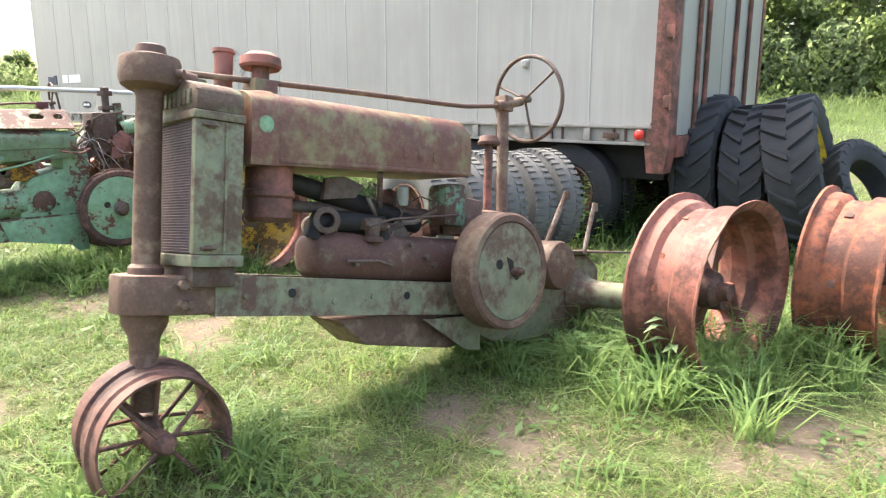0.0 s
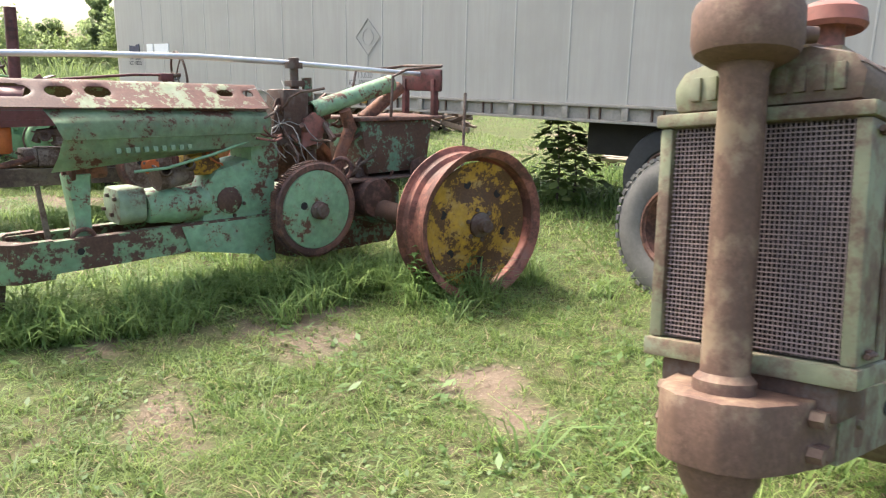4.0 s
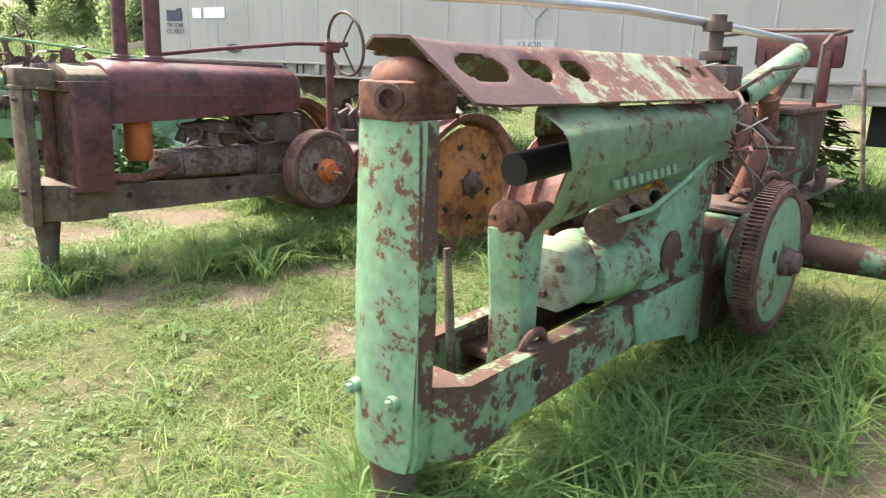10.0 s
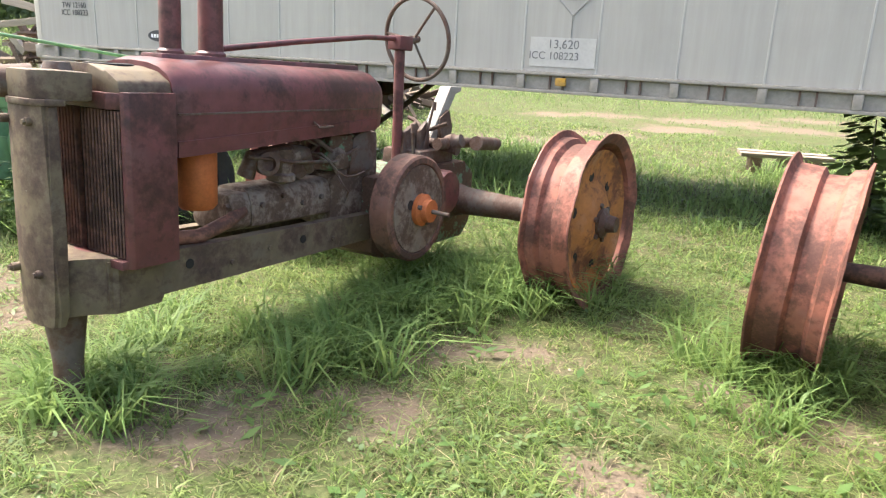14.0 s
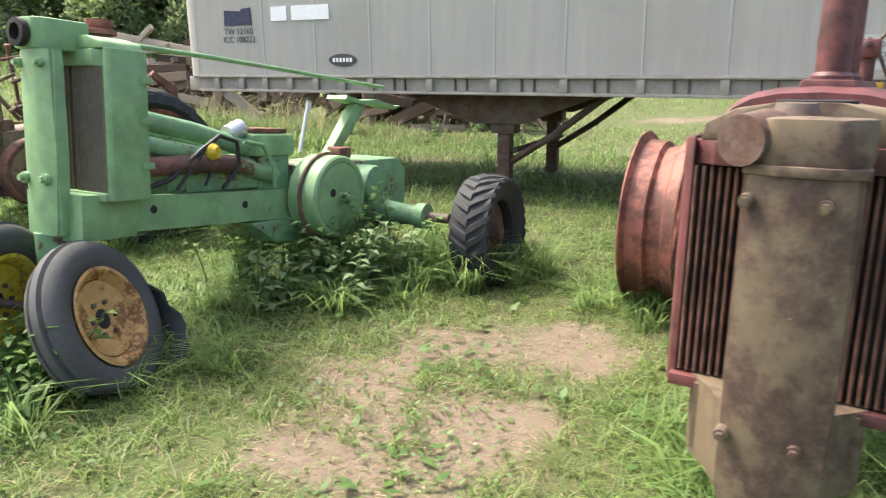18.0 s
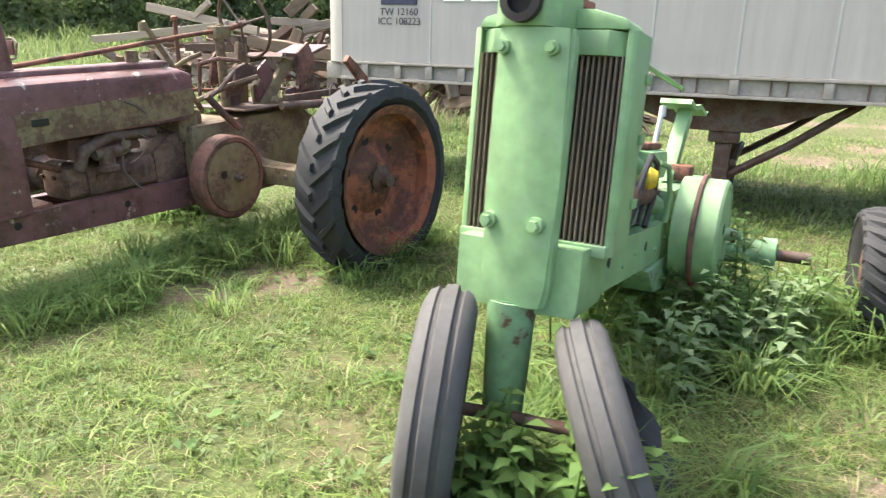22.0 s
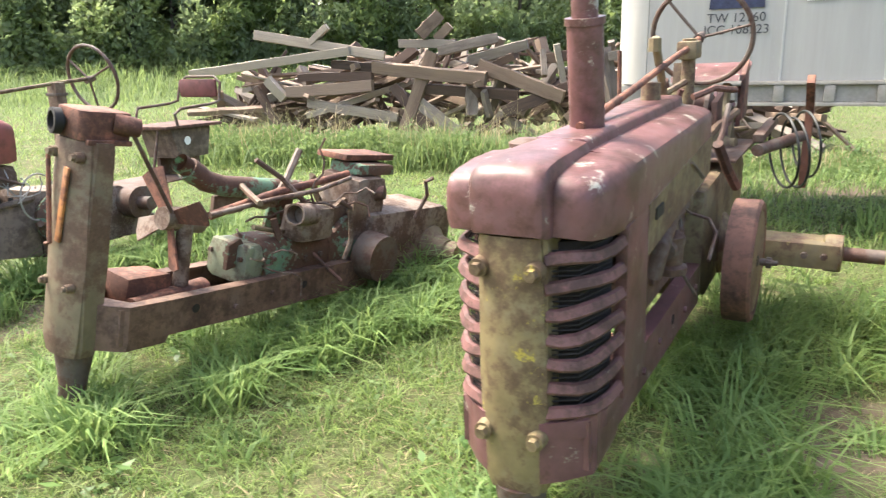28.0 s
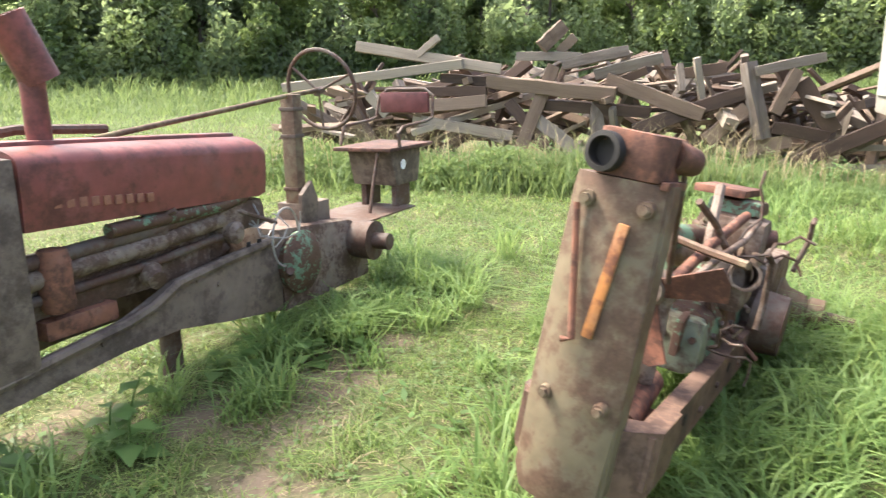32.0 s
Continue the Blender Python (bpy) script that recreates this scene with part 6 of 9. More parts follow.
    lathe(bm, (0.86, -0.15, 0.86), (-0.4, -1, 0.1), [(0.03, -0.04), (0.05, -0.03), (0.052, 0.02), (0.032, 0.025), (0.03, 0.0), (0.001, -0.005)], 20)
    part("manifold_flange", bm, m_iron, T)
    clutter(T, (0.75, -0.14, 0.78), (1.6, 0.1, 0.95), 14, 9, (m_iron, m_engine, m_c_hood), (0.006, 0.022), 0.25)
    clutter(T, (2.1, -0.25, 0.78), (2.7, 0.15, 1.0), 9, 10, (m_iron, m_engine), (0.01, 0.03), 0.3)
    flywheel(T, (1.70, -0.42, 0.59), 0.28, 0.12, m_rim_brown, m_engine, 0.085, hub_mat=m_orange)
    pipe(T, "crank_stub", m_iron, [(1.70, -0.47, 0.59), (1.70, -0.60, 0.585)], 0.012)
    rear_end(T, m_b_dark, 1.60, 2.7, 0.26, 0.76, 2.38, 0.54, 0.94, 0.78, (2.12, 0.62, 0.13), m_c_hood, m_iron)
    pipe(T, "steering_post", m_c_hood, [(2.08, 0, 0.74), (2.06, 0, 1.42)], 0.03, seg=12)
    bm = B()
    box(bm, 2.0, 2.13, -0.045, 0.045, 1.40, 1.48, 0.012)
    part("steering_joint", bm, m_c_hood, T)
    steering_wheel(T, (2.20, -0.02, 1.47), (1, -0.1, 0.15), 0.232, m_iron, 3, 0.9)
    bm = B()
    prism(bm, [(2.25, 0.75), (2.33, 0.75), (2.62, 1.17), (2.70, 1.18), (2.70, 1.21), (2.56, 1.21)], -0.06, 0.02, "y", 0.008)
    part("lift_arm", bm, m_rail_alu, T, "bare grey steel lift arm")
    bm = B()
    box(bm, 2.1, 2.5, -0.15, 0.12, 0.74, 0.84, 0.03)
    cyl(bm, (2.2, -0.2, 0.88), (2.62, -0.2, 0.87), 0.035, 0.03, 12)
    cyl(bm, (2.35, -0.26, 0.84), (2.35, 0.1, 0.9), 0.03, 0.03, 12)
    cyl(bm, (2.5, -0.3, 0.88), (2.78, -0.3, 0.86), 0.045, 0.04, 12)
    dent(bm, 0.008, 6)
    part("power_lift", bm, m_iron, T)
    lever(T, m_iron, (2.2, -0.1, 0.8), (2.28, -0.12, 1.12), 0.008)
    lever(T, m_iron, (2.05, -0.14, 0.8), (2.0, -0.16, 1.0), 0.01)
    steel_rim(T, "rear_wheel", (2.38, -1.07, 0.54), (-0.05, -1, 0.02), 0.49, 0.28, m_rim_pink, m_disc, 0.75, True, 0.012)
    steel_rim(T, "rear_wheel", (2.34, 0.88, 0.54), (-0.05, 1, 0.0), 0.49, 0.28, m_rim_pink, m_rim_brown, 0.5, True)
    return T


# ---- bright green tractor with rubber front tyres ----
def front_tyre(T, c, axis, R, w, disc, flat=0.0, torn=False):
    c = Vector(c)
    r = R * 0.60
    h = w / 2
    bm = B()
    prof = [(r, -h * 0.6), (r + 0.02, -h * 0.85), (R * 0.85, -h), (R * 0.95, -h * 0.8), (R - 0.004, -h * 0.5), (R - 0.012, -h * 0.42), (R - 0.012, -h * 0.3), (R + 0.004, -h * 0.22), (R + 0.006, h * 0.22), (R - 0.012, h * 0.3), (R - 0.012, h * 0.42), (R - 0.004, h * 0.5), (R * 0.95, h * 0.8), (R * 0.85, h), (r + 0.02, h * 0.85), (r, h * 0.6)]
    lathe(bm, c, axis, prof, 48, True)
    for v in bm.verts:
        if v.co.z < c.z - R * 0.6 and flat:
            k = (c.z - R * 0.6 - v.co.z) / (R * 0.4)
            v.co.z += flat * k
            v.co += Vector(axis).normalized() * (0.02 * k * (1 if (v.co - c).dot(Vector(axis)) > 0 else -1))
    ob = part("front_tyre", bm, m_rubber_dust, T, "cracked grey ribbed front tyre")
    bm = B()
    lathe(bm, c, axis, [(r + 0.012, -h * 0.9), (r - 0.015, -h * 0.7), (r - 0.03, 0), (r - 0.015, h * 0.7), (r + 0.012, h * 0.9), (r - 0.004, h * 0.92), (r - 0.03, h * 0.6), (r - 0.045, 0), (r - 0.03, -h * 0.6), (r - 0.004, -h * 0.92)], 40, True)
    part("rim", bm, disc, ob)
    bm = B()
    lathe(bm, c, axis, [(r - 0.03, h * 0.1), (r * 0.8, h * 0.45), (r * 0.55, h * 0.35), (r * 0.3, h * 0.25), (0.045, h * 0.25), (0.045, h * 0.15), (r * 0.3, h * 0.15), (r * 0.55, h * 0.25), (r * 0.8, h * 0.33), (r - 0.03, 0)], 40, True)
    part("disc", bm, disc, ob)
    d, a, b = frame_of(axis)
    for i in range(6):
        t = 2 * math.pi * i / 6
        bm = B()
        bolt(bm, c + d * h * 0.28 + (math.cos(t) * a + math.sin(t) * b) * 0.075, d, 0.012, 0.014)
        part("lug_nut", bm, m_iron, ob)
    bm = B()
    lathe(bm, c, axis, [(0.001, h * 0.05), (0.044, h * 0.05), (0.044, h * 0.2), (0.001, h * 0.22)], 16)
    part("hub", bm, m_black, ob)
    if torn:
        # the outer sidewall has come away from the rim and hangs in a fold behind the lower half
        bm = B()
        lps = []
        back = (Vector((1, 0, 0)) - d * d.x).normalized()
        down = (Vector((0, 0, -1)) + d * d.z).normalized()
        for i in range(13):
            t = math.pi * (-0.1 + 0.62 * i / 12)
            u = math.cos(t) * back + math.sin(t) * down
            lift = math.sin(math.pi * i / 12) ** 0.7
            q = 0.014 * math.sin(i * 2.3)
            lps.append([c + u * (R * 1.0 + 0.01 * lift) + d * (h * 0.35), c + u * (R * 1.0 + 0.045 * lift + q) + d * (h * 0.9 + 0.04 * lift), c + u * (R * 0.93 + 0.045 * lift) + d * (h * 1.0 + 0.075 * lift + q), c + u * (R * 0.90 + 0.04 * lift + q) + d * (h * 0.98 + 0.06 * lift), c + u * (R * 0.95 + 0.02 * lift) + d * (h * 0.8 + 0.02 * lift)])
        rings(bm, lps)
        dent(bm, 0.012, 9)
        part("torn_sidewall", bm, m_rubber, ob)
    return ob


def tractor_bright_green():
    T = thing("tractor", place((-8.343, 9.386), 47.5, 5.5), "bright mint-green tractor with slatted radiator, hood removed, on cracked front tyres", "tractor", "old tractors in a row")
    pedestal(T, m_d_green, 0.615, 1.40, 0.225, 0.15, 0.0, foot=0.30, bolts=((0.86, 1.0), (1.345, 0.85)), stem_mat=m_d_dark, back=-0.07, cham=0.55, flare=-0.04, cy=-0.012)
    bm = B()
    prism(bm, octa(0.19, 0.24, 0.04, 0.02), 1.40, 1.53, "z", 0.014)
    gb = part("gear_box", bm, m_d_green, T)
    bm = B()
    lathe(bm, (-0.085, 0.02, 1.465), (-1, 0.0, 0), [(0.058, 0), (0.058, 0.03), (0.036, 0.032), (0.034, 0.0), (0.001, -0.002)], 20)
    part("round_opening", bm, m_black, gb)
    rails(T, m_d_green, (0.06, 0.78, 0.615), (1.45, 0.735, 0.565), 0.175, blunt=True)
    bm = B()
    cyl(bm, (-0.01, 0, 0.25), (-0.01, 0, 0.62), 0.062, 0.075, 18)
    part("steering_spindle", bm, m_d_dark, T)
    shell(T, m_d_green, 0.035, 0.31, 0.252, 0.765, 1.42, (0.80, 1.345))
    slat_grille(T, -0.226, -0.01, 0.80, 1.345, 0.12, m_slat, 13, w=0.003)
    slat_grille(T, 0.01, 0.226, 0.80, 1.345, 0.12, m_slat, 13, w=0.003)
    for z in (0.9, 1.1, 1.28):
        bm = B()
        box(bm, 0.27, 0.33, -0.262, -0.2525, z, z + 0.03, 0.003)
        part("bracket", bm, m_d_green, T)
    bm = B()
    prism(bm, [(-0.235, 1.418), (0.235, 1.418), (0.215, 1.45), (0.12, 1.475), (-0.12, 1.475), (-0.215, 1.45)], 0.10, 0.31, "x", 0.01)
    part("top_tank", bm, m_d_green, T)
    bm = B()
    lathe(bm, (0.26, 0, 0), (0, 0, 1), [(0.05, 1.455), (0.05, 1.49), (0.075, 1.495), (0.075, 1.515), (0.05, 1.52), (0.06, 1.54), (0.06, 1.56), (0.001, 1.565)], 20)
    part("filler_cap", bm, m_door_rust, T, "dark red radiator cap")
    pipe(T, "steering_rod", m_d_green, [(0.1, 0.03, 1.475), (0.9, 0.03, 1.46), (1.5, 0.03, 1.44), (2.6, 0.03, 1.395)], 0.013)
    for y, z, r in ((-0.05, 1.1, 0.05), (0.08, 1.04, 0.05), (-0.12, 0.98, 0.045)):
        pipe(T, "water_pipe", m_d_dark, [(0.3, y, z + 0.04), (0.7, y - 0.02, z - 0.03), (1.25, y - 0.02, z - 0.16)], r)
    pipe(T, "rust_pipe", m_rim_brown, [(0.3, -0.16, 0.90), (0.62, -0.17, 0.91), (0.9, -0.16, 0.90)], 0.05)
    bm = B()
    lathe(bm, (0.72, -0.19, 0.97), (0.3, -1, 0), [(0.04, 0), (0.045, 0.02), (0.03, 0.05), (0.001, 0.05)], 14)
    part("yellow_cap", bm, m_yellow, T)
    engine(T, m_d_dark, 0.56, 1.40, 0.74, 0.94, 0.13)
    bm = B()
    tube(bm, [(0.3, -0.2, 0.80), (0.45, -0.21, 0.84), (0.66, -0.2, 0.98), (0.78, -0.2, 1.05), (0.9, -0.2, 1.02), (0.92, -0.2, 0.9), (0.8, -0.2, 0.78)], 0.012, 7)
    part("hose", bm, m_cable, T, "black rubber hose")
    bm = B()
    tube(bm, [(0.5, -0.2, 0.79), (0.6, -0.21, 0.9), (0.7, -0.2, 1.0), (0.74, -0.2, 0.9), (0.68, -0.2, 0.8)], 0.009, 7)
    part("hose", bm, m_cable, T, "black rubber hose")
    pipe(T, "oil_pipe", m_d_green, [(0.95, -0.2, 1.02), (1.08, -0.215, 1.0), (1.16, -0.22, 0.88), (1.18, -0.21, 0.76)], 0.012)
    bm = B()
    box(bm, 1.08, 1.42, -0.15, 0.14, 0.93, 1.06, 0.03)
    part("valve_cover", bm, m_d_green, T)
    bm = B()
    box(bm, 1.1, 1.38, -0.12, 0.1, 1.061, 1.09, 0.01)
    part("rust_gasket", bm, m_f_rust, T)
    bm = B()
    cyl(bm, (0.98, -0.05, 1.05), (1.08, -0.05, 1.09), 0.05, 0.05, 16)
    part("grey_can", bm, m_pipe, T)
    flywheel(T, (1.52, -0.42, 0.70), 0.245, 0.20, m_d_green, m_d_green, 0.03, hub_mat=m_d_green)
    bm = B()
    lathe(bm, (1.52, -0.30, 0.70), (0, -1, 0), [(0.25, 0.0), (0.262, 0.005), (0.262, 0.02), (0.25, 0.025)], 48)
    part("rust_band", bm, m_rim_brown, T)
    rear_end(T, m_d_dark, 1.42, 2.6, 0.40, 0.90, 2.18, 0.54, 0.64, 0.68, (1.98, 0.75, 0.12), m_d_dark, m_d_dark)
    bm = B()
    prism(bm, [(1.0, 0.57), (1.45, 0.57), (1.42, 0.42), (1.2, 0.44)], -0.2, 0.2, "y", 0.02)
    part("oil_sump", bm, m_d_dark, T)
    bm = B()
    prism(bm, [(1.75, 0.9), (1.85, 0.9), (2.15, 1.22), (2.14, 1.28), (2.06, 1.26)], -0.12, -0.05, "y", 0.008)
    part("lift_arm", bm, m_d_green, T)
    bm = B()
    prism(bm, [(1.92, 1.285), (2.10, 1.26), (2.28, 1.275), (2.5, 1.24), (2.58, 1.27), (2.5, 1.262), (2.28, 1.298), (2.10, 1.283), (1.94, 1.31)], -0.14, 0.02, "y")
    part("seat_spring", bm, m_d_green, T, "bent green seat spring")
    lever(T, m_pipe, (1.58, -0.05, 0.95), (1.66, -0.05, 1.26), 0.012)
    bm = B()
    box(bm, 1.8, 1.92, -0.2, -0.08, 0.9, 0.98, 0.02)
    dent(bm, 0.01, 9)
    part("rust_block", bm, m_f_rust, T)
    Mi = T.matrix_world.inverted()
    for c, ax, flat, disc, torn in (((-8.10, 9.14, 0.285), (0.88, -0.33, 0.34), 0.05, m_tan_disc, True), ((-8.56, 9.33, 0.345), (0.934, -0.358, -0.09), 0.02, m_yellow, False)):
        front_tyre(T, Mi @ Vector(c), Mi.to_3x3() @ Vector(ax), 0.345, 0.155, disc, flat, torn)
    bm = B()
    tube(bm, [Mi @ Vector((-8.10, 9.14, 0.285)), Mi @ Vector((-8.38, 9.38, 0.27)), Mi @ Vector((-8.56, 9.33, 0.345))], 0.02, 10)
    part("front_axle", bm, m_iron, T)
    for s, yy in ((-1, -1.12), (1, 0.82)):
        lug_tyre(T, "rear_tyre", (2.12, yy, 0.50), (0.06 if s < 0 else -0.05, s, 0.05), 0.36, 0.25, 0.20, m_rubber, 26, 0.02)
        bm = B()
        lathe(bm, (2.12, yy, 0.50), (0.06, s, 0.05), [(0.20, -0.08), (0.19, 0.02), (0.08, 0.03), (0.05, 0.08), (0.001, 0.085), (0.001, -0.02), (0.18, -0.03)], 24)
        part("rear_disc", bm, m_rim_brown, T)
    return T


# ---- brown tractor with curved louvre grille ----
def tractor_louvred():
    T = thing("tractor", place((-10.6, 11.33), 45.0, -3.0), "purple-brown rusted tractor with horizontal louvred grille and lichen spots", "tractor", "old tractors in a row")
    pedestal(T, m_e_ped, 0.24, 0.95, 0.185, 0.14, 0.0, bolts=((0.42, 1.0), (0.87, 1.0)), cham=0.4, dx=0.04)
    rails(T, m_e_hood, (0.06, 0.45, 0.31), (1.55, 0.42, 0.245), 0.175)
    # nose: two set-back shoulders and a raised middle that rounds down to the pedestal
    def cowl(name, secs, lab=""):
        bm = B()
        lps = []
        for x, w, zt, zb in secs:
            half = [(-w * 0.96, zb), (-w, zb + 0.03), (-w, zt - 0.045), (-w * 0.97, zt - 0.022), (-w * 0.88, zt - 0.006), (-w * 0.6, zt), (0, zt + 0.003)]
            lps.append([(x, y, z) for y, z in half + [(-y, z) for y, z in reversed(half[:-1])]])
        rings(bm, lps)
        dent(bm, 0.003, 7)
        return part(name, bm, m_e_hood, T, lab)
    cowl("nose_shoulder", [(0.015, 0.15, 1.045, 0.95), (0.022, 0.172, 1.07, 0.945), (0.04, 0.195, 1.085, 0.94), (0.09, 0.213, 1.092, 0.935), (0.2, 0.222, 1.098, 0.925), (0.32, 0.222, 1.10, 0.92)])
    cowl("hood_nose", [(-0.036, 0.078, 1.05, 0.958), (-0.031, 0.092, 1.085, 0.955), (-0.012, 0.101, 1.11, 0.95), (0.03, 0.103, 1.123, 0.948), (0.09, 0.10, 1.128, 1.05), (0.323, 0.09, 1.132, 1.06)], "rounded purple-brown hood nose")
    hood_loft(T, "hood", m_e_hood, [(0.322, 0.212, 0.78, 0.219, 1.055, 1.105), (0.9, 0.20, 0.785, 0.212, 1.055, 1.105), (1.53, 0.185, 0.79, 0.198, 1.05, 1.10), (1.60, 0.17, 0.80, 0.18, 1.035, 1.075)], "purple-brown hood with yellow lichen on its side")
    bm = B()
    prism(bm, [(-0.088, 1.085), (0.088, 1.085), (0.080, 1.128), (0.066, 1.135), (-0.066, 1.135), (-0.080, 1.128)], 0.326, 1.52, "x", 0.006)
    part("hood_ridge", bm, m_e_hood, T)
    bm = B()
    rings(bm, [[(x, -w, 0.776 + 0.012 * k), (x, -w - 0.005, 0.935 + 0.012 * k), (x, -w + 0.015, 0.937 + 0.012 * k), (x, -w + 0.02, 0.774 + 0.012 * k)] for k, (x, w) in enumerate(((0.46, 0.2155), (0.8, 0.2095), (1.2, 0.200), (1.585, 0.192)))])
    part("side_band", bm, m_e_cast, T)
    bm = B()
    box(bm, 0.54, 0.63, -0.222, -0.2167, 0.87, 0.905)
    part("slot", bm, m_black, T)
    # louvres, each side of the pedestal
    for s in (-1, 1):
        for i in range(7):
            z = 0.482 + i * 0.0685
            bm = B()
            lps = []
            for k, (x, y) in enumerate(((0.0, 0.085), (0.012, 0.12), (0.04, 0.158), (0.085, 0.188), (0.16, 0.207), (0.245, 0.216))):
                dz = 0.006 * math.sin(1.3 * k + i)
                lps.append([(x + 0.008, s * (y - 0.010), z + 0.016 + dz), (x + 0.001, s * (y - 0.001), z + 0.013 + dz), (x - 0.004, s * (y + 0.006), z - 0.008 + dz), (x - 0.002, s * (y + 0.003), z - 0.015 + dz), (x + 0.007, s * (y - 0.009), z - 0.012 + dz), (x + 0.012, s * (y - 0.015), z + 0.012 + dz)])
            rings(bm, lps)
            part("louvre", bm, m_e_louvre, T)
        bm = B()
        prism(bm, [(0.235, s * 0.19), (0.235, s * 0.222), (0.475, s * 0.217), (0.475, s * 0.20)], 0.44, 0.93, "z", 0.004)
        part("grille_cheek", bm, m_e_hood, T)
        bm = B()
        prism(bm, [(0.005, s * 0.085), (0.025, s * 0.135), (0.06, s * 0.178), (0.14, s * 0.205), (0.30, s * 0.214), (0.30, s * 0.19), (0.06, s * 0.08)], 0.405, 0.458, "z", 0.006)
        part("grille_sill", bm, m_e_hood, T)
        bm = B()
        for k in range(34):
            z = 0.48 + k * 0.013
            tube(bm, [(0.03, s * 0.085, z), (0.065, s * 0.15, z), (0.2, s * 0.19, z)], 0.0025, 4)
        tagged(part("screen_wire", bm, m_core, T), kind="stuff")
    bm = B()
    prism(bm, [(0.07, -0.08), (0.10, -0.14), (0.2, -0.183), (0.232, -0.183), (0.232, 0.183), (0.2, 0.183), (0.10, 0.14), (0.07, 0.08)], 0.42, 0.92, "z")
    part("radiator_core", bm, m_core, T)
    # stack leaning a little
    bm = B()
    tube(bm, [(0.57, 0.0, 1.12), (0.56, 0.0, 1.2), (0.535, 0, 1.43)], 0.052, 20)
    tube(bm, [(0.536, 0, 1.425), (0.534, 0, 1.445)], 0.058, 20)
    tube(bm, [(0.534, 0, 1.44), (0.51, 0.0, 1.72)], 0.038, 18)
    part("exhaust_pipe", bm, m_e_hood, T, "tall leaning purple-brown muffler stack")
    bm = B()
    cyl(bm, (1.33, 0, 1.1), (1.33, 0, 1.2), 0.04, 0.036, 16)
    part("tank_cap", bm, m_e_cast, T)
    for x in (0.32, 0.9):
        bm = B()
        lathe(bm, (x, 0.09, 1.11), (0, 0, 1), [(0.05, 0), (0.05, 0.012), (0.03, 0.022), (0.001, 0.024)], 18)
        part("tank_cap", bm, m_iron, T)
    pipe(T, "steering_rod", m_f_rust, [(0.5, 0.0, 1.14), (1.1, 0.0, 1.20), (1.7, 0.0, 1.27), (2.02, 0, 1.30)], 0.014)
    engine(T, m_f_rail, 0.80, 1.55, 0.42, 0.62, 0.12)
    bm = B()
    box(bm, 0.75, 1.2, -0.15, 0.1, 0.64, 0.78, 0.05)
    dent(bm, 0.03, 7)
    part("intake_casting", bm, m_f_rust, T)
    pipe(T, "manifold", m_iron, [(0.8, -0.15, 0.6), (0.82, -0.17, 0.7), (1.0, -0.16, 0.76), (1.3, -0.14, 0.74)], 0.035)
    carburettor(T, m_iron, 0.95, -0.18, 0.6, 1.2)
    bm = B()
    prism(bm, [(0.28, 0.35), (0.62, 0.42), (0.62, 0.46), (0.28, 0.45)], -0.15, 0.15, "y", 0.01)
    part("cross_plate", bm, m_f_rust, T)
    pipe(T, "fan_shaft", m_f_rust, [(0.45, -0.02, 0.72), (0.75, -0.06, 0.6)], 0.02)
    wires(T, m_iron, (1.1, -0.12, 0.78), 7, 0.22, 31, 0.007)
    bm = B()
    box(bm, 1.5, 1.7, -0.14, 0.12, 0.62, 0.84, 0.05)
    dent(bm, 0.015, 7)
    part("governor", bm, m_e_cast, T)
    clutter(T, (0.8, -0.14, 0.5), (1.5, 0.1, 0.85), 16, 11, (m_iron, m_rim_brown, m_e_cast), (0.008, 0.03), 0.3)
    clutter(T, (1.75, -0.25, 0.78), (2.9, 0.2, 1.12), 26, 12, (m_iron, m_rim_brown, m_e_cast, m_e_hood), (0.01, 0.035), 0.5)
    flywheel(T, (1.67, -0.40, 0.42), 0.265, 0.11, m_rim_brown, m_e_cast, 0.016)
    rear_end(T, m_e_cast, 1.55, 2.7, 0.22, 0.76, 2.06, 0.375, 0.72, 0.78, None, None, m_e_cast)
    bm = B()
    box(bm, 1.97, 2.15, -0.70, -0.24, 0.315, 0.435, 0.015)
    axle_box = part("axle_carrier", bm, m_e_cast, T)
    for yy in (-0.64, -0.56, -0.36):
        bm = B()
        bolt(bm, (1.97, yy, 0.38), (-1, 0, 0), 0.016, 0.018)
        part("bolt", bm, m_iron, axle_box)
    pipe(T, "steering_post", m_e_cast, [(2.03, 0, 0.78), (2.02, 0, 1.34)], 0.032, seg=12)
    bm = B()
    box(bm, 1.96, 2.09, -0.045, 0.045, 1.25, 1.33, 0.012)
    part("steering_joint", bm, m_e_cast, T)
    bm = B()
    tube(bm, [(2.06, 0, 1.3), (2.24, -0.01, 1.34)], 0.018, 10)
    part("column", bm, m_f_rust, T)
    steering_wheel(T, (2.25, -0.01, 1.345), (1, -0.05, 0.25), 0.235, m_iron, 3, 0.2)
    lever(T, m_e_cast, (1.80, -0.02, 0.8), (1.45, 0.02, 1.36), 0.018)
    for y, x1, z1 in ((-0.1, 2.55, 1.08), (0.1, 2.3, 1.2)):
        bm = B()
        prism(bm, [(2.2, 0.74), (2.32, 0.74), (x1 + 0.05, z1), (x1 - 0.03, z1 + 0.02)], y - 0.02, y + 0.02, "y", 0.005)
        part("lift_link", bm, m_e_cast, T)
    bm = B()
    prism(bm, [(2.42, 1.12), (2.7, 1.10), (2.95, 1.17), (2.94, 1.19), (2.7, 1.12), (2.44, 1.145)], -0.17, 0.17, "y")
    dent(bm, 0.02, 5)
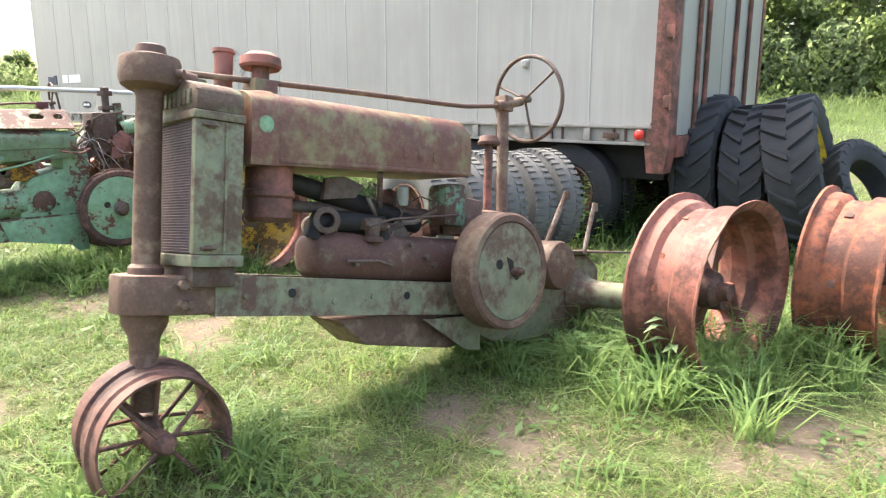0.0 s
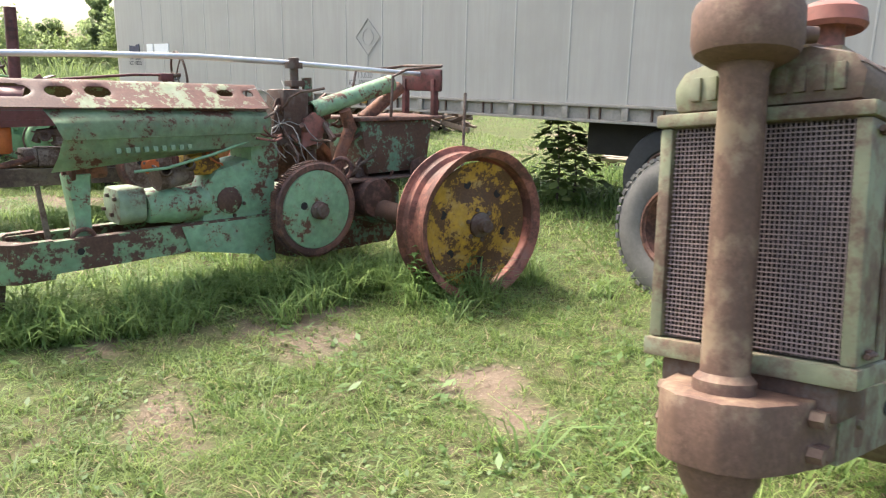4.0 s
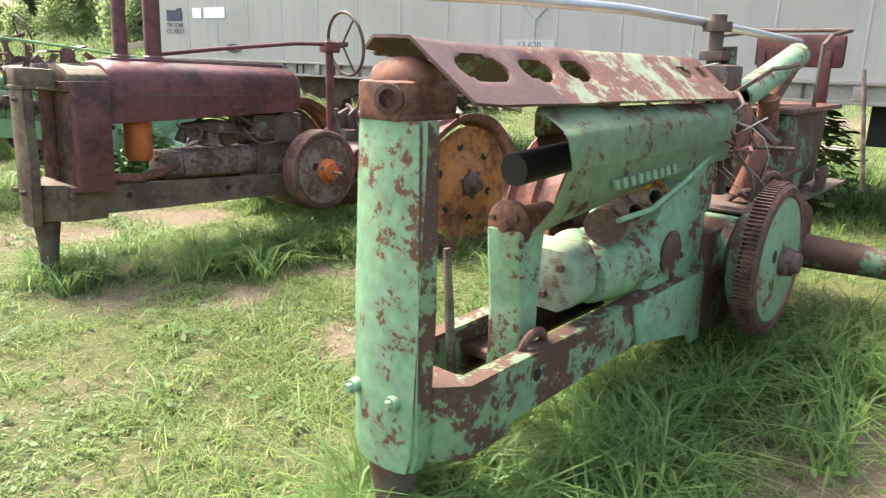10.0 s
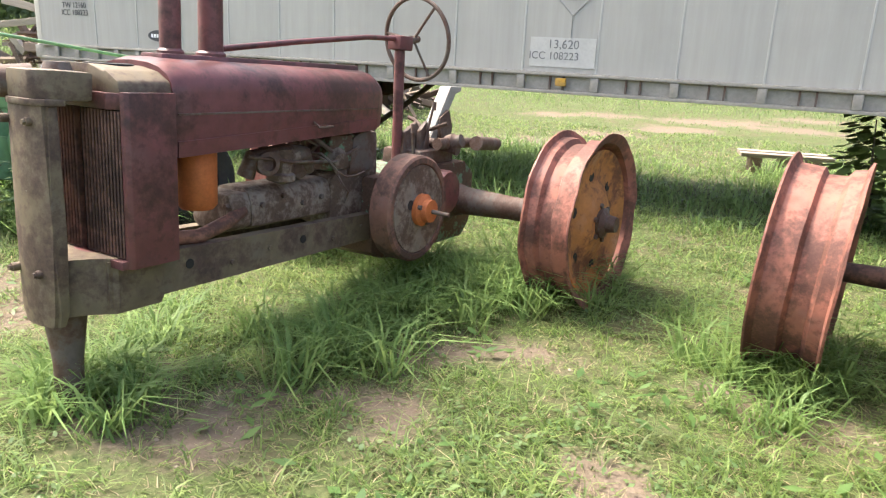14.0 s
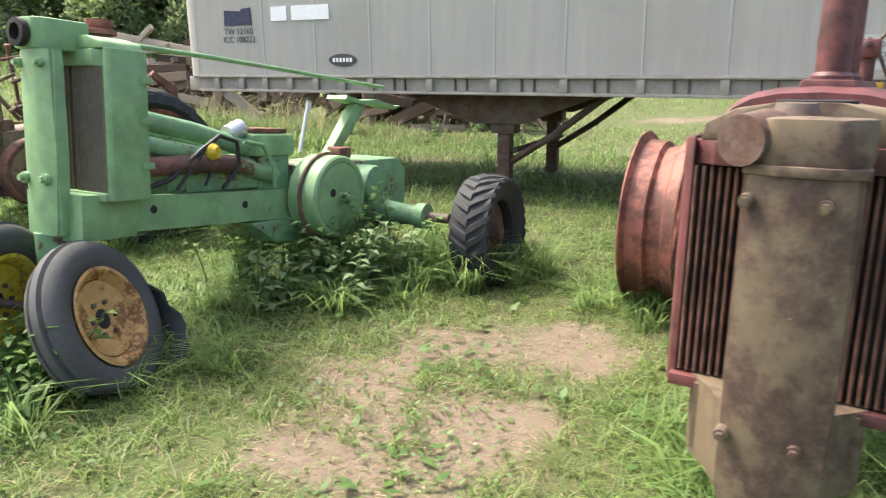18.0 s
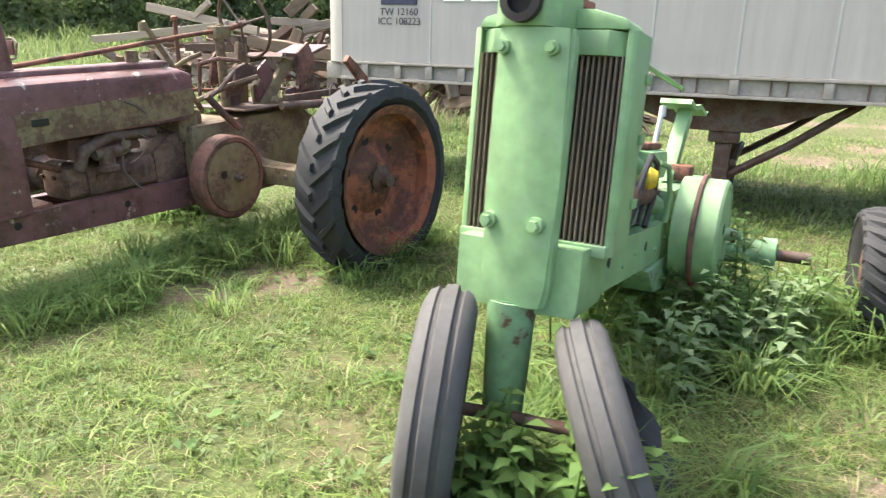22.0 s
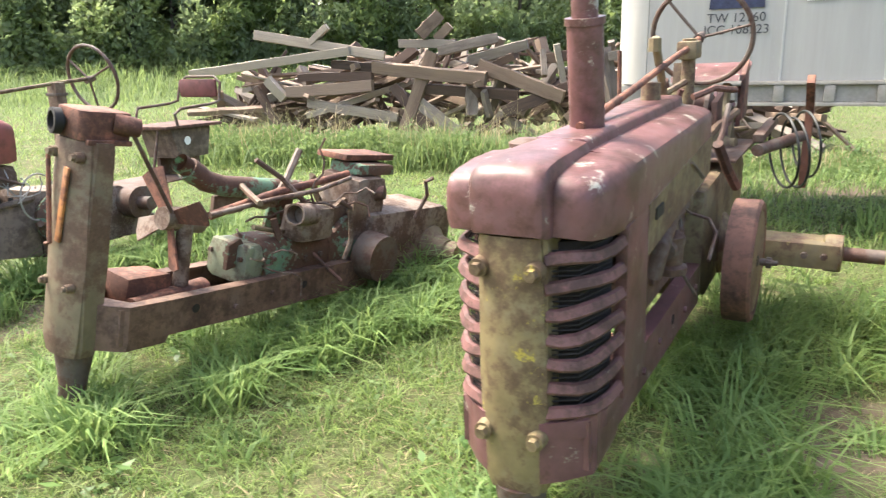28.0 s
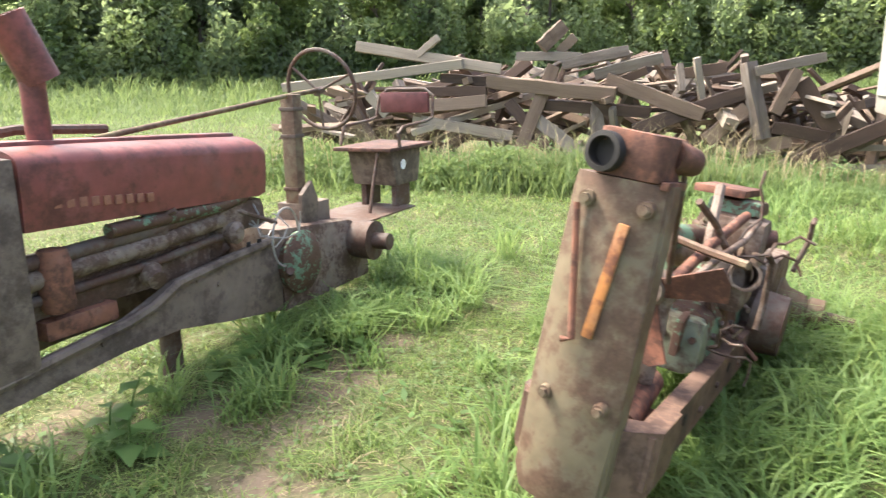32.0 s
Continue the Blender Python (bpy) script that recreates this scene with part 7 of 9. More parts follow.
    part("seat", bm, m_e_hood, T, "bent brown seat pan with yellow lichen")
    bm = B()
    box(bm, 2.3, 3.0, -0.32, -0.27, 0.83, 0.87, 0.006)
    cyl(bm, (2.25, -0.3, 0.8), (2.9, -0.45, 0.78), 0.03, 0.03, 10)
    part("implement_bar", bm, m_iron, T)
    for k, (x, r, z) in enumerate(((2.75, 0.20, 0.72), (2.82, 0.19, 0.70), (2.88, 0.18, 0.74))):
        bm = B()
        torus(bm, (x, -0.38 - 0.05 * k, z), (0.5, -1, 0.1), r, 0.007, 36, 6)
        part("cable_loop", bm, m_cable, T, "loop of dark cable")
    bm = B()
    prism(bm, [(2.85, 0.5), (2.95, 0.5), (3.0, 0.95), (2.78, 1.12), (2.74, 1.08), (2.92, 0.92)], -0.5, -0.46, "y", 0.005)
    part("implement_arm", bm, m_f_rust, T)
    pipe(T, "implement_post", m_f_rust, [(2.12, 0.50, 0.42), (2.10, 0.51, 0.9), (2.10, 0.51, 1.37)], 0.016)
    bm = B()
    lathe(bm, (2.10, 0.51, 0), (0, 0, 1), [(0.001, 1.355), (0.024, 1.36), (0.026, 1.385), (0.001, 1.395)], 12)
    part("post_knob", bm, m_f_rust, T)
    bm = B()
    box(bm, 2.07, 2.13, 0.48, 0.54, 0.86, 0.90, 0.004)
    part("post_clamp", bm, m_f_rust, T)
    pipe(T, "post_link", m_f_rust, [(2.10, 0.51, 0.88), (2.4, 0.40, 0.86)], 0.013)
    pipe(T, "implement_post", m_f_rust, [(2.40, 0.42, 0.5), (2.40, 0.43, 1.28)], 0.012)
    platform(T, m_iron, 1.95, 2.6, 0.79)
    ty = lug_tyre(T, "rear_tyre", (2.03, -1.24, 0.44), (-0.05, -1, 0.0), 0.60, 0.30, 0.44, m_rubber, 22, 0.035)
    steel_rim(ty, "rim", (2.03, -1.24, 0.44), (-0.05, -1, 0.0), 0.46, 0.28, m_rim, m_rim, 0.1, True)
    steel_rim(T, "rear_wheel", (2.28, 0.96, 0.30), (0.04, 1, 0.0), 0.38, 0.16, m_rim, m_rim_brown, 0.2, True, 0.016)
    return T


# ---- stripped tractor frame ----
def tractor_stripped():
    T = thing("tractor", place((-12.0, 12.693), 43.0, 7.0, 8.0), "stripped tan-brown tractor frame with bare pedestal and sunken rear", "tractor", "old tractors in a row")
    ped = pedestal(T, m_f_cast, 0.29, 1.13, 0.245, 0.19, 0.02, bolts=((0.575, 0.7), (1.07, 0.8)), back=-0.06, cham=0.6, cy=0.008)
    bm = B()
    prism(bm, octa(0.17, 0.2, 0.025, 0, 0.22), 1.128, 1.245, "z", 0.014)
    dent(bm, 0.006, 8)
    gb = part("gear_box", bm, m_f_rust, T)
    bm = B()
    lathe(bm, (-0.078, 0.045, 1.185), (-1, 0.25, 0), [(0.048, 0), (0.048, 0.03), (0.036, 0.032), (0.034, -0.02), (0.001, -0.022)], 20)
    part("round_opening", bm, m_black, gb)
    bm = B()
    cyl(bm, (0.06, -0.06, 1.2), (0.15, -0.10, 1.19), 0.045, 0.035, 16)
    box(bm, -0.06, 0.12, -0.105, -0.085, 1.12, 1.14, 0.004)
    part("side_boss", bm, m_f_rust, gb)
    # orange strap and slim rod bolted to the front
    bm = B()
    box(bm, -0.009, 0.009, -0.022, 0.022, -0.19, 0.19, 0.006, Matrix.Translation((-0.092, -0.018, 0.885)) @ Matrix.Rotation(radians(6), 4, "X") @ Matrix.Rotation(radians(1), 4, "Y") @ Matrix.Diagonal((0.7, 0.65, 0.76, 1)))
    part("orange_strap", bm, m_disc, ped, "bright orange steel strap")
    pipe(ped, "slim_rod", m_f_rust, [(-0.088, 0.092, 1.055), (-0.104, 0.03, 0.73), (-0.104, 0.055, 0.722)], 0.009)
    rails(T, m_f_rail, (0.06, 0.495, 0.345), (1.65, 0.53, 0.36), 0.18)
    bm = B()
    prism(bm, [(0.15, 0.36), (0.6, 0.36), (0.6, 0.375), (0.15, 0.375)], -0.16, 0.16, "y")
    part("frame_floor", bm, m_f_rust, T)
    bm = B()
    cyl(bm, (0.2, -0.06, 0.44), (0.6, -0.02, 0.46), 0.045, 0.05, 16)
    part("drive_tube", bm, m_f_rust, T)
    bm = B()
    box(bm, 0.2, 0.42, -0.02, 0.15, 0.42, 0.56, 0.02)
    dent(bm, 0.015, 7)
    part("gear_case", bm, m_f_rust, T)
    # fan: hub and paddles
    bm = B()
    cyl(bm, (0.36, 0.0, 0.80), (0.56, 0.0, 0.78), 0.05, 0.06, 18)
    fan = part("fan", bm, m_engine, T)
    for i, (dy, dz, mm) in enumerate(((0.6, 0.8, m_f_rust), (-0.95, 0.3, m_f_rust), (-0.25, -1.0, m_f_rust), (0.9, -0.45, m_engine))):
        bm = B()
        u = Vector((0, dy, dz)).normalized()
        w = Vector((0.35, -u.z, u.y)).normalized()
        p = Vector((0.40, 0, 0.80))
        q = [p + u * 0.04 - w * 0.03, p + u * 0.04 + w * 0.03, p + u * 0.22 + w * 0.055, p + u * 0.235, p + u * 0.22 - w * 0.055]
        nrm = u.cross(w) * 0.004
        rings(bm, [[a + nrm for a in q], [a - nrm for a in q]])
        part("fan_blade", bm, mm, fan)
    pipe(T, "leaning_rod", m_iron, [(0.12, -0.09, 1.18), (0.36, -0.06, 0.84)], 0.009)
    pipe(T, "upright", m_engine, [(0.46, -0.03, 0.5), (0.46, -0.03, 0.78)], 0.035)
    engine(T, m_b_dark, 0.80, 1.6, 0.46, 0.68, 0.13, m_f_green)
    bm = B()
    box(bm, 0.76, 0.80, -0.13, 0.13, 0.50, 0.66, 0.015)
    part("head_plate", bm, m_f_green, T, "pale green cylinder head")
    open_pipe(T, "inlet_elbow", m_engine, (1.15, -0.14, 0.80), (0.98, -0.18, 0.82), 0.055)
    bm = B()
    box(bm, 1.05, 1.3, -0.18, -0.02, 0.66, 0.84, 0.04)
    dent(bm, 0.012, 7)
    part("carburettor_body", bm, m_engine, T)
    open_pipe(T, "exhaust_elbow", m_b_dark, (0.60, 0.155, 0.985), (0.66, 0.15, 0.95), 0.055)
    pipe(T, "exhaust_pipe", m_b_dark, [(0.64, 0.15, 0.962), (0.70, 0.145, 0.925), (0.80, 0.13, 0.90), (1.25, 0.05, 0.885)], 0.052, "mossy green exhaust pipe", 14)
    pipe(T, "fuel_line", m_engine, [(0.55, -0.08, 0.82), (0.9, -0.1, 0.88), (1.2, -0.12, 0.92), (1.45, -0.12, 0.98)], 0.012)
    pipe(T, "steering_bar", m_f_rust, [(0.6, -0.02, 0.80), (1.0, -0.04, 0.90), (1.5, -0.06, 0.99)], 0.02)
    pipe(T, "oil_pipe", m_engine, [(1.28, -0.2, 0.88), (1.36, -0.215, 0.84), (1.40, -0.22, 0.66), (1.36, -0.22, 0.56)], 0.014)
    bm = B()
    box(bm, 1.5, 1.78, -0.15, 0.14, 0.62, 0.98, 0.05)
    dent(bm, 0.02, 6)
    part("governor_case", bm, m_engine, T)
    bm = B()
    box(bm, 1.5, 1.95, -0.03, 0.18, 1.05, 1.085, 0.008)
    dent(bm, 0.02, 5)
    part("rusty_tray", bm, m_f_rust, T)
    bm = B()
    box(bm, 1.55, 1.9, -0.1, 0.12, 0.98, 1.048, 0.02)
    dent(bm, 0.02, 7)
    part("upper_cover", bm, m_b_dark, T)
    pipe(T, "bent_lever", m_iron, [(1.95, -0.25, 0.75), (2.0, -0.28, 0.9), (1.96, -0.28, 0.98), (2.03, -0.28, 1.0)], 0.012)
    bm = B()
    cyl(bm, (1.62, -0.30, 0.55), (1.62, -0.17, 0.55), 0.13, 0.14, 24)
    part("clutch_hub", bm, m_iron, T)
    clutter(T, (0.7, -0.15, 0.55), (1.9, 0.15, 0.98), 24, 13, (m_engine, m_f_cast, m_rim_brown, m_b_dark), (0.008, 0.03), 0.35)
    rear_end(T, m_engine, 1.62, 2.5, 0.36, 0.80, 2.28, 0.52, 0.42, 0.75, None, None, m_f_cast)
    wires(T, m_engine, (0.85, -0.13, 0.56), 4, 0.16, 41, 0.005)
    wires(T, m_iron, (1.2, -0.1, 0.85), 6, 0.2, 43, 0.006)
    return T


# ---- red hooded tractor with bent frame ----
def tractor_red():
    T = thing("tractor", place((-13.75, 13.74), 50.0, 0.0), "dull red hooded tractor with grey cast frame and capped stack", "tractor", "old tractors in a row")
    hood_loft(T, "hood", m_g_red, [(0.24, 0.215, 0.865, 0.225, 1.09, 1.15), (0.8, 0.20, 0.84, 0.215, 1.06, 1.13), (1.5, 0.19, 0.81, 0.205, 1.02, 1.10), (1.56, 0.175, 0.82, 0.19, 1.0, 1.07)], "dull red hood with faded yellow lettering bars")
    bm = B()
    prism(bm, [(-0.068, 1.09), (0.068, 1.09), (0.056, 1.165), (-0.056, 1.165)], 0.26, 1.5, "x", 0.01)
    for v in bm.verts:
        v.co.z -= 0.04 * (v.co.x - 0.26)
    part("hood_ridge", bm, m_g_red, T)
    for i in range(9):
        bm = B()
        x = 0.36 + i * 0.052
        box(bm, x, x + 0.032, -0.2185, -0.2, 0.93 - 0.005 * i, 0.965 - 0.005 * i, 0.001)
        part("letter_bar", bm, m_bar_red, T)
    bm = B()
    prism(bm, [(0.02, -0.22), (0.235, -0.222), (0.235, 0.222), (0.02, 0.22), (-0.06, 0.12), (-0.06, -0.12)], 0.36, 1.12, "z", 0.02)
    part("radiator_shell", bm, m_g_frame, T)
    bm = B()
    tube(bm, [(0.50, 0, 1.14), (0.50, 0, 1.40)], 0.045, 18)
    part("exhaust_pipe", bm, m_g_red, T, "short red stack pipe")
    open_pipe(T, "stack_cap", m_g_red, (0.53, -0.01, 1.37), (0.44, 0.02, 1.60), 0.072, "tilted red sleeve on the stack")
    bm = B()
    tube(bm, [(0.2, 0.12, 1.16), (0.5, 0.13, 1.19), (0.9, 0.12, 1.17)], 0.02, 8)
    part("bent_pipe", bm, m_iron, T)
    pipe(T, "steering_rod", m_e_cast, [(0.75, 0.02, 1.14), (1.3, 0.01, 1.20), (2.05, 0.0, 1.285)], 0.013)
    for s in (-1, 1):
        bm = B()
        poly = [(-0.1, 0.36), (0.3, 0.40), (0.62, 0.43), (0.76, 0.46), (0.90, 0.525), (1.2, 0.555), (1.62, 0.585), (1.62, 0.18), (1.2, 0.25), (0.9, 0.32), (0.6, 0.31), (0.2, 0.28), (-0.1, 0.26)]
        lo, hi = sorted((s * 0.155, s * 0.20))
        prism(bm, poly, lo, hi, "y", 0.012)
        ob = part("side_frame", bm, m_g_frame, T)
        bm = B()
        tube(bm, [(-0.1, s * 0.2, 0.35), (0.3, s * 0.2, 0.39), (0.62, s * 0.2, 0.42), (0.76, s * 0.2, 0.45), (0.90, s * 0.2, 0.512), (1.2, s * 0.2, 0.542), (1.6, s * 0.2, 0.572)], 0.022, 8)
        part("frame_lip", bm, m_g_frame, ob)
        for x, z in ((0.5, 0.38), (0.75, 0.43), (1.02, 0.5), (1.15, 0.45)):
            bm = B()
            bolt(bm, (x, s * 0.20, z), (0, s, 0), 0.013, 0.008)
            part("bolt", bm, m_g_frame, ob)
    for x in (1.36, 1.44):
        bm = B()
        box(bm, x, x + 0.03, -0.203, -0.198, 0.54, 0.60, 0.001)
        part("slot", bm, m_black, T)
    bm = B()
    lathe(bm, (1.0, -0.02, 0), (0, 0, 1), [(0.05, -0.02), (0.05, 0.3)], 12)
    part("spindle_support", bm, m_iron, T)
    bm = B()
    box(bm, 0.25, 1.2, -0.13, 0.13, 0.50, 0.72, 0.05)
    dent(bm, 0.02, 5)
    part("cylinder_block", bm, m_engine, T)
    bm = B()
    box(bm, 0.3, 0.62, -0.17, 0.05, 0.44, 0.52, 0.02)
    part("red_cover", bm, m_f_rust, T)
    for z, r, mm in ((0.76, 0.03, m_iron), (0.70, 0.04, m_engine), (0.62, 0.02, m_iron)):
        pipe(T, "shaft", mm, [(0.24, -0.15, z - 0.02), (0.8, -0.16, z), (1.3, -0.14, z + 0.03)], r)
    bm = B()
    lathe(bm, (0.36, -0.17, 0), (0, 0, 1), [(0.05, 0.55), (0.06, 0.57), (0.06, 0.74), (0.05, 0.78)], 16)
    part("filter_can", bm, m_f_rust, T)
    bm = B()
    tube(bm, [(0.6, -0.18, 0.80), (1.25, -0.17, 0.80), (1.42, -0.16, 0.82)], 0.03, 10)
    part("green_pipe", bm, m_b_dark, T)
    bm = B()
    box(bm, 1.22, 1.55, -0.18, 0.12, 0.64, 0.80, 0.05)
    dent(bm, 0.02, 7)
    part("magneto", bm, m_engine, T)
    bm = B()
    lathe(bm, (1.3, -0.17, 0.66), (0, -1, 0), [(0.001, -0.01), (0.05, -0.01), (0.055, 0.03), (0.03, 0.05), (0.001, 0.05)], 16)
    part("glass_bulb", bm, m_engine, T)
    bm = B()
    torus(bm, (1.62, -0.24, 0.58), (0.2, -1, 0), 0.15, 0.006, 30, 6)
    part("wire_loop", bm, m_wire, T, "pale loop of wire")
    wires(T, m_wire, (1.45, -0.2, 0.66), 7, 0.2, 51, 0.004)
    bm = B()
    prism(bm, [(1.62, 0.16), (2.5, 0.16), (2.5, 0.46), (2.3, 0.55), (1.62, 0.62)], -0.2, 0.2, "y", 0.03)
    dent(bm, 0.01, 5)
    part("transmission_case", bm, m_engine, T)
    bm = B()
    lathe(bm, (1.75, -0.2, 0.42), (0, -1, 0), [(0.16, 0), (0.17, 0.04), (0.1, 0.09), (0.001, 0.09)], 24)
    part("clutch_cover", bm, m_b_dark, T)
    bm = B()
    cyl(bm, (2.35, -0.2, 0.42), (2.35, -0.34, 0.42), 0.11, 0.12, 20)
    cyl(bm, (2.35, -0.33, 0.42), (2.35, -0.44, 0.42), 0.05, 0.05, 16)
    part("axle_housing", bm, m_iron, T)
    bm = B()
    box(bm, 2.01, 2.09, -0.045, 0.045, 0.52, 1.29, 0.008)
    part("steering_post", bm, m_f_cast, T, "tan square steering post")
    for z in (0.75, 1.05, 1.2):
        bm = B()
        box(bm, 2.004, 2.096, -0.051, 0.051, z, z + 0.02, 0.003)
        part("clamp", bm, m_iron, T)
    bm = B()
    box(bm, 2.0, 2.24, -0.1, 0.1, 0.5, 0.68, 0.01)
    part("control_box", bm, m_g_frame, T)
    steering_wheel(T, (2.36, 0.0, 1.31), (1, 0, 0.2), 0.235, m_iron, 3, 0.4)
    pipe(T, "column", m_e_cast, [(2.05, 0, 1.285), (2.34, 0, 1.31)], 0.014)
    # seat
    bm = B()
    prism(bm, [(2.95, 0.66), (3.28, 0.66), (3.33, 0.90), (2.88, 0.90)], -0.17, 0.17, "y", 0.015)
    sb = part("seat_box", bm, m_g_frame, T, "grey-green seat box")
    bm = B()
    lathe(bm, (3.05, -0.171, 0.80), (0, -1, 0), [(0.035, 0), (0.035, 0.002), (0.001, 0.003)], 16)
    part("round_label", bm, m_sticker, sb)
    bm = B()
    box(bm, 2.78, 3.42, -0.22, 0.22, 0.905, 0.93, 0.006)
    dent(bm, 0.008, 4)
    part("seat_pan", bm, m_rim_brown, T)
    bm = B()
    box(bm, 3.40, 3.43, -0.2, 0.2, 1.13, 1.28, 0.02)
    part("backrest", bm, m_c_hood, T, "maroon padded seat back")
    bm = B()
    tube(bm, [(2.9, -0.23, 0.93), (2.88, -0.23, 1.02), (2.95, -0.23, 1.06), (3.3, -0.23, 1.08), (3.40, -0.23, 1.1), (3.44, -0.22, 1.25), (3.45, -0.15, 1.30), (3.45, 0.15, 1.30), (3.44, 0.22, 1.25), (3.40, 0.23, 1.1), (3.3, 0.23, 1.08), (2.95, 0.23, 1.06), (2.9, 0.23, 0.93)], 0.012, 8)
    part("arm_rail", bm, m_iron, T)
    for yy in (-0.12, 0.12):
        bm = B()
        box(bm, 3.0, 3.2, yy - 0.02, yy + 0.02, 0.5, 0.659, 0.004)
        part("seat_support", bm, m_iron, T)
    clutter(T, (1.65, -0.26, 0.3), (2.6, 0.1, 0.68), 16, 14, (m_engine, m_g_frame, m_iron), (0.01, 0.035), 0.35)
    clutter(T, (0.4, -0.18, 0.5), (1.4, 0.0, 0.8), 12, 15, (m_engine, m_iron, m_f_rust), (0.008, 0.03), 0.4)
    platform(T, m_iron, 2.3, 3.1, 0.50, 0.24)
    lever(T, m_iron, (2.7, -0.1, 0.5), (2.8, -0.12, 0.9), 0.012, False)
    bm = B()
    prism(bm, [(-0.05, -0.02), (0.05, -0.02), (0.05, 0.36), (-0.05, 0.36)], -0.06, 0.06, "y", 0.01)
    part("front_spindle", bm, m_iron, T)
    return T


tractor_round_column()
tractor_open_hood()
tractor_twin_stack()
tractor_bright_green()
tractor_louvred()
tractor_stripped()
tractor_red()


# ---- loose wheels and tyres by the trailer's rear ----
def loose_tyre(P, R, w, yaw, lean, rim, label, sink=0.03, disc=None):
    """Standing tyre: its axle points at yaw degrees; lean tips its top away from that side."""
    ax = Vector((math.cos(radians(yaw)) * math.cos(radians(lean)), math.sin(radians(yaw)) * math.cos(radians(lean)), math.sin(radians(lean))))
    T = thing("farm_tyre", Matrix.Translation((P[0], P[1], 0)), label, "tyre", "tyres leaning on the trailer")
    c = Vector((0, 0, R * math.cos(radians(lean)) + w * 0.4 * abs(math.sin(radians(lean))) - sink))
    lug_tyre(T, "casing", c, ax, R, w, R * 0.58, m_rubber, 22, 0.04)
    if disc:
        r = R * 0.6
        bm = B()
        h = w / 2
        lathe(bm, c, ax, [(r, -h * 0.7), (r - 0.03, 0), (r, h * 0.75), (r - 0.012, h * 0.76), (r - 0.05, 0.02), (0.1, -0.02), (0.1, -0.035), (r - 0.05, -0.01), (r - 0.02, -h * 0.7)], 40, True)
        part("rim", bm, disc, T)
    return T


loose_tyre((2.73, 7.27), 0.745, 0.42, -38, 4, None, "big black farm tyre with chevron bars leaning on the trailer")
loose_tyre((3.06, 7.0), 0.70, 0.40, -36, 5, None, "black farm tyre standing between two others")
loose_tyre((3.36, 6.70), 0.74, 0.46, -33, 14, None, "leaning farm tyre with a yellow rim inside", 0.03, m_yellow)
loose_tyre((4.10, 6.98), 0.55, 0.34, -60, 30, None, "low black tyre lying against the others")
for i in range(5):
    W = thing("truck_wheel", Matrix.Translation((-0.22 + 0.275 * i, 5.95 + 0.205 * i + 0.02 * (i % 2), 0)), "dusty grey truck wheel with rusted rim standing in a row", "wheel", "truck wheels in a row")
    truck_wheel(W, "tyre", (0, 0, 0.47 + 0.012 * (i % 3)), (-0.80 + 0.03 * (i % 2), -0.60, 0.05 - 0.03 * (i % 3)), 0.49, 0.25, m_rim_brown, m_tyre_pale)
W = thing("steel_wheel", Matrix.Translation((2.37, 3.97, 0)), "bright orange rusted steel wheel in weeds", "wheel")
steel_rim(W, "rim", (0, 0, 0.46), (0.72, -0.69, 0.0), 0.48, 0.42, m_rim, m_rim_brown, 0.1, True, 0.008, None, 6)
bm = B()
cyl(bm, (0.05, -0.05, 0.46), (0.55, -0.5, 0.46), 0.05, 0.045, 14)
part("axle", bm, m_iron, W)


# ---- timber pile ----
def beam_mesh(k, material):
    rnd = random.Random(100 + k)
    bm = B()
    n = 5
    lps = []
    for i in range(n + 1):
        x = -0.5 + i / n
        q = 0.5 * (1 - 0.08 * rnd.random() * (i in (0, n)))
        dy, dz = rnd.uniform(-0.05, 0.05), rnd.uniform(-0.05, 0.05)
        c = 0.02 + 0.05 * rnd.random()
        pts = [(-q + c, -q), (q - c, -q), (q, -q + c), (q, q - c), (q - c, q), (-q + c, q), (-q, q - c), (-q, -q + c)]
        lps.append([(x + 0.004 * rnd.uniform(-1, 1), y + dy, z + dz) for y, z in pts])
    rings(bm, lps)
    bmesh.ops.recalc_face_normals(bm, faces=bm.faces)
    me = bpy.data.meshes.new("beam")
    bm.to_mesh(me)
    bm.free()
    me.materials.append(material)
    return me


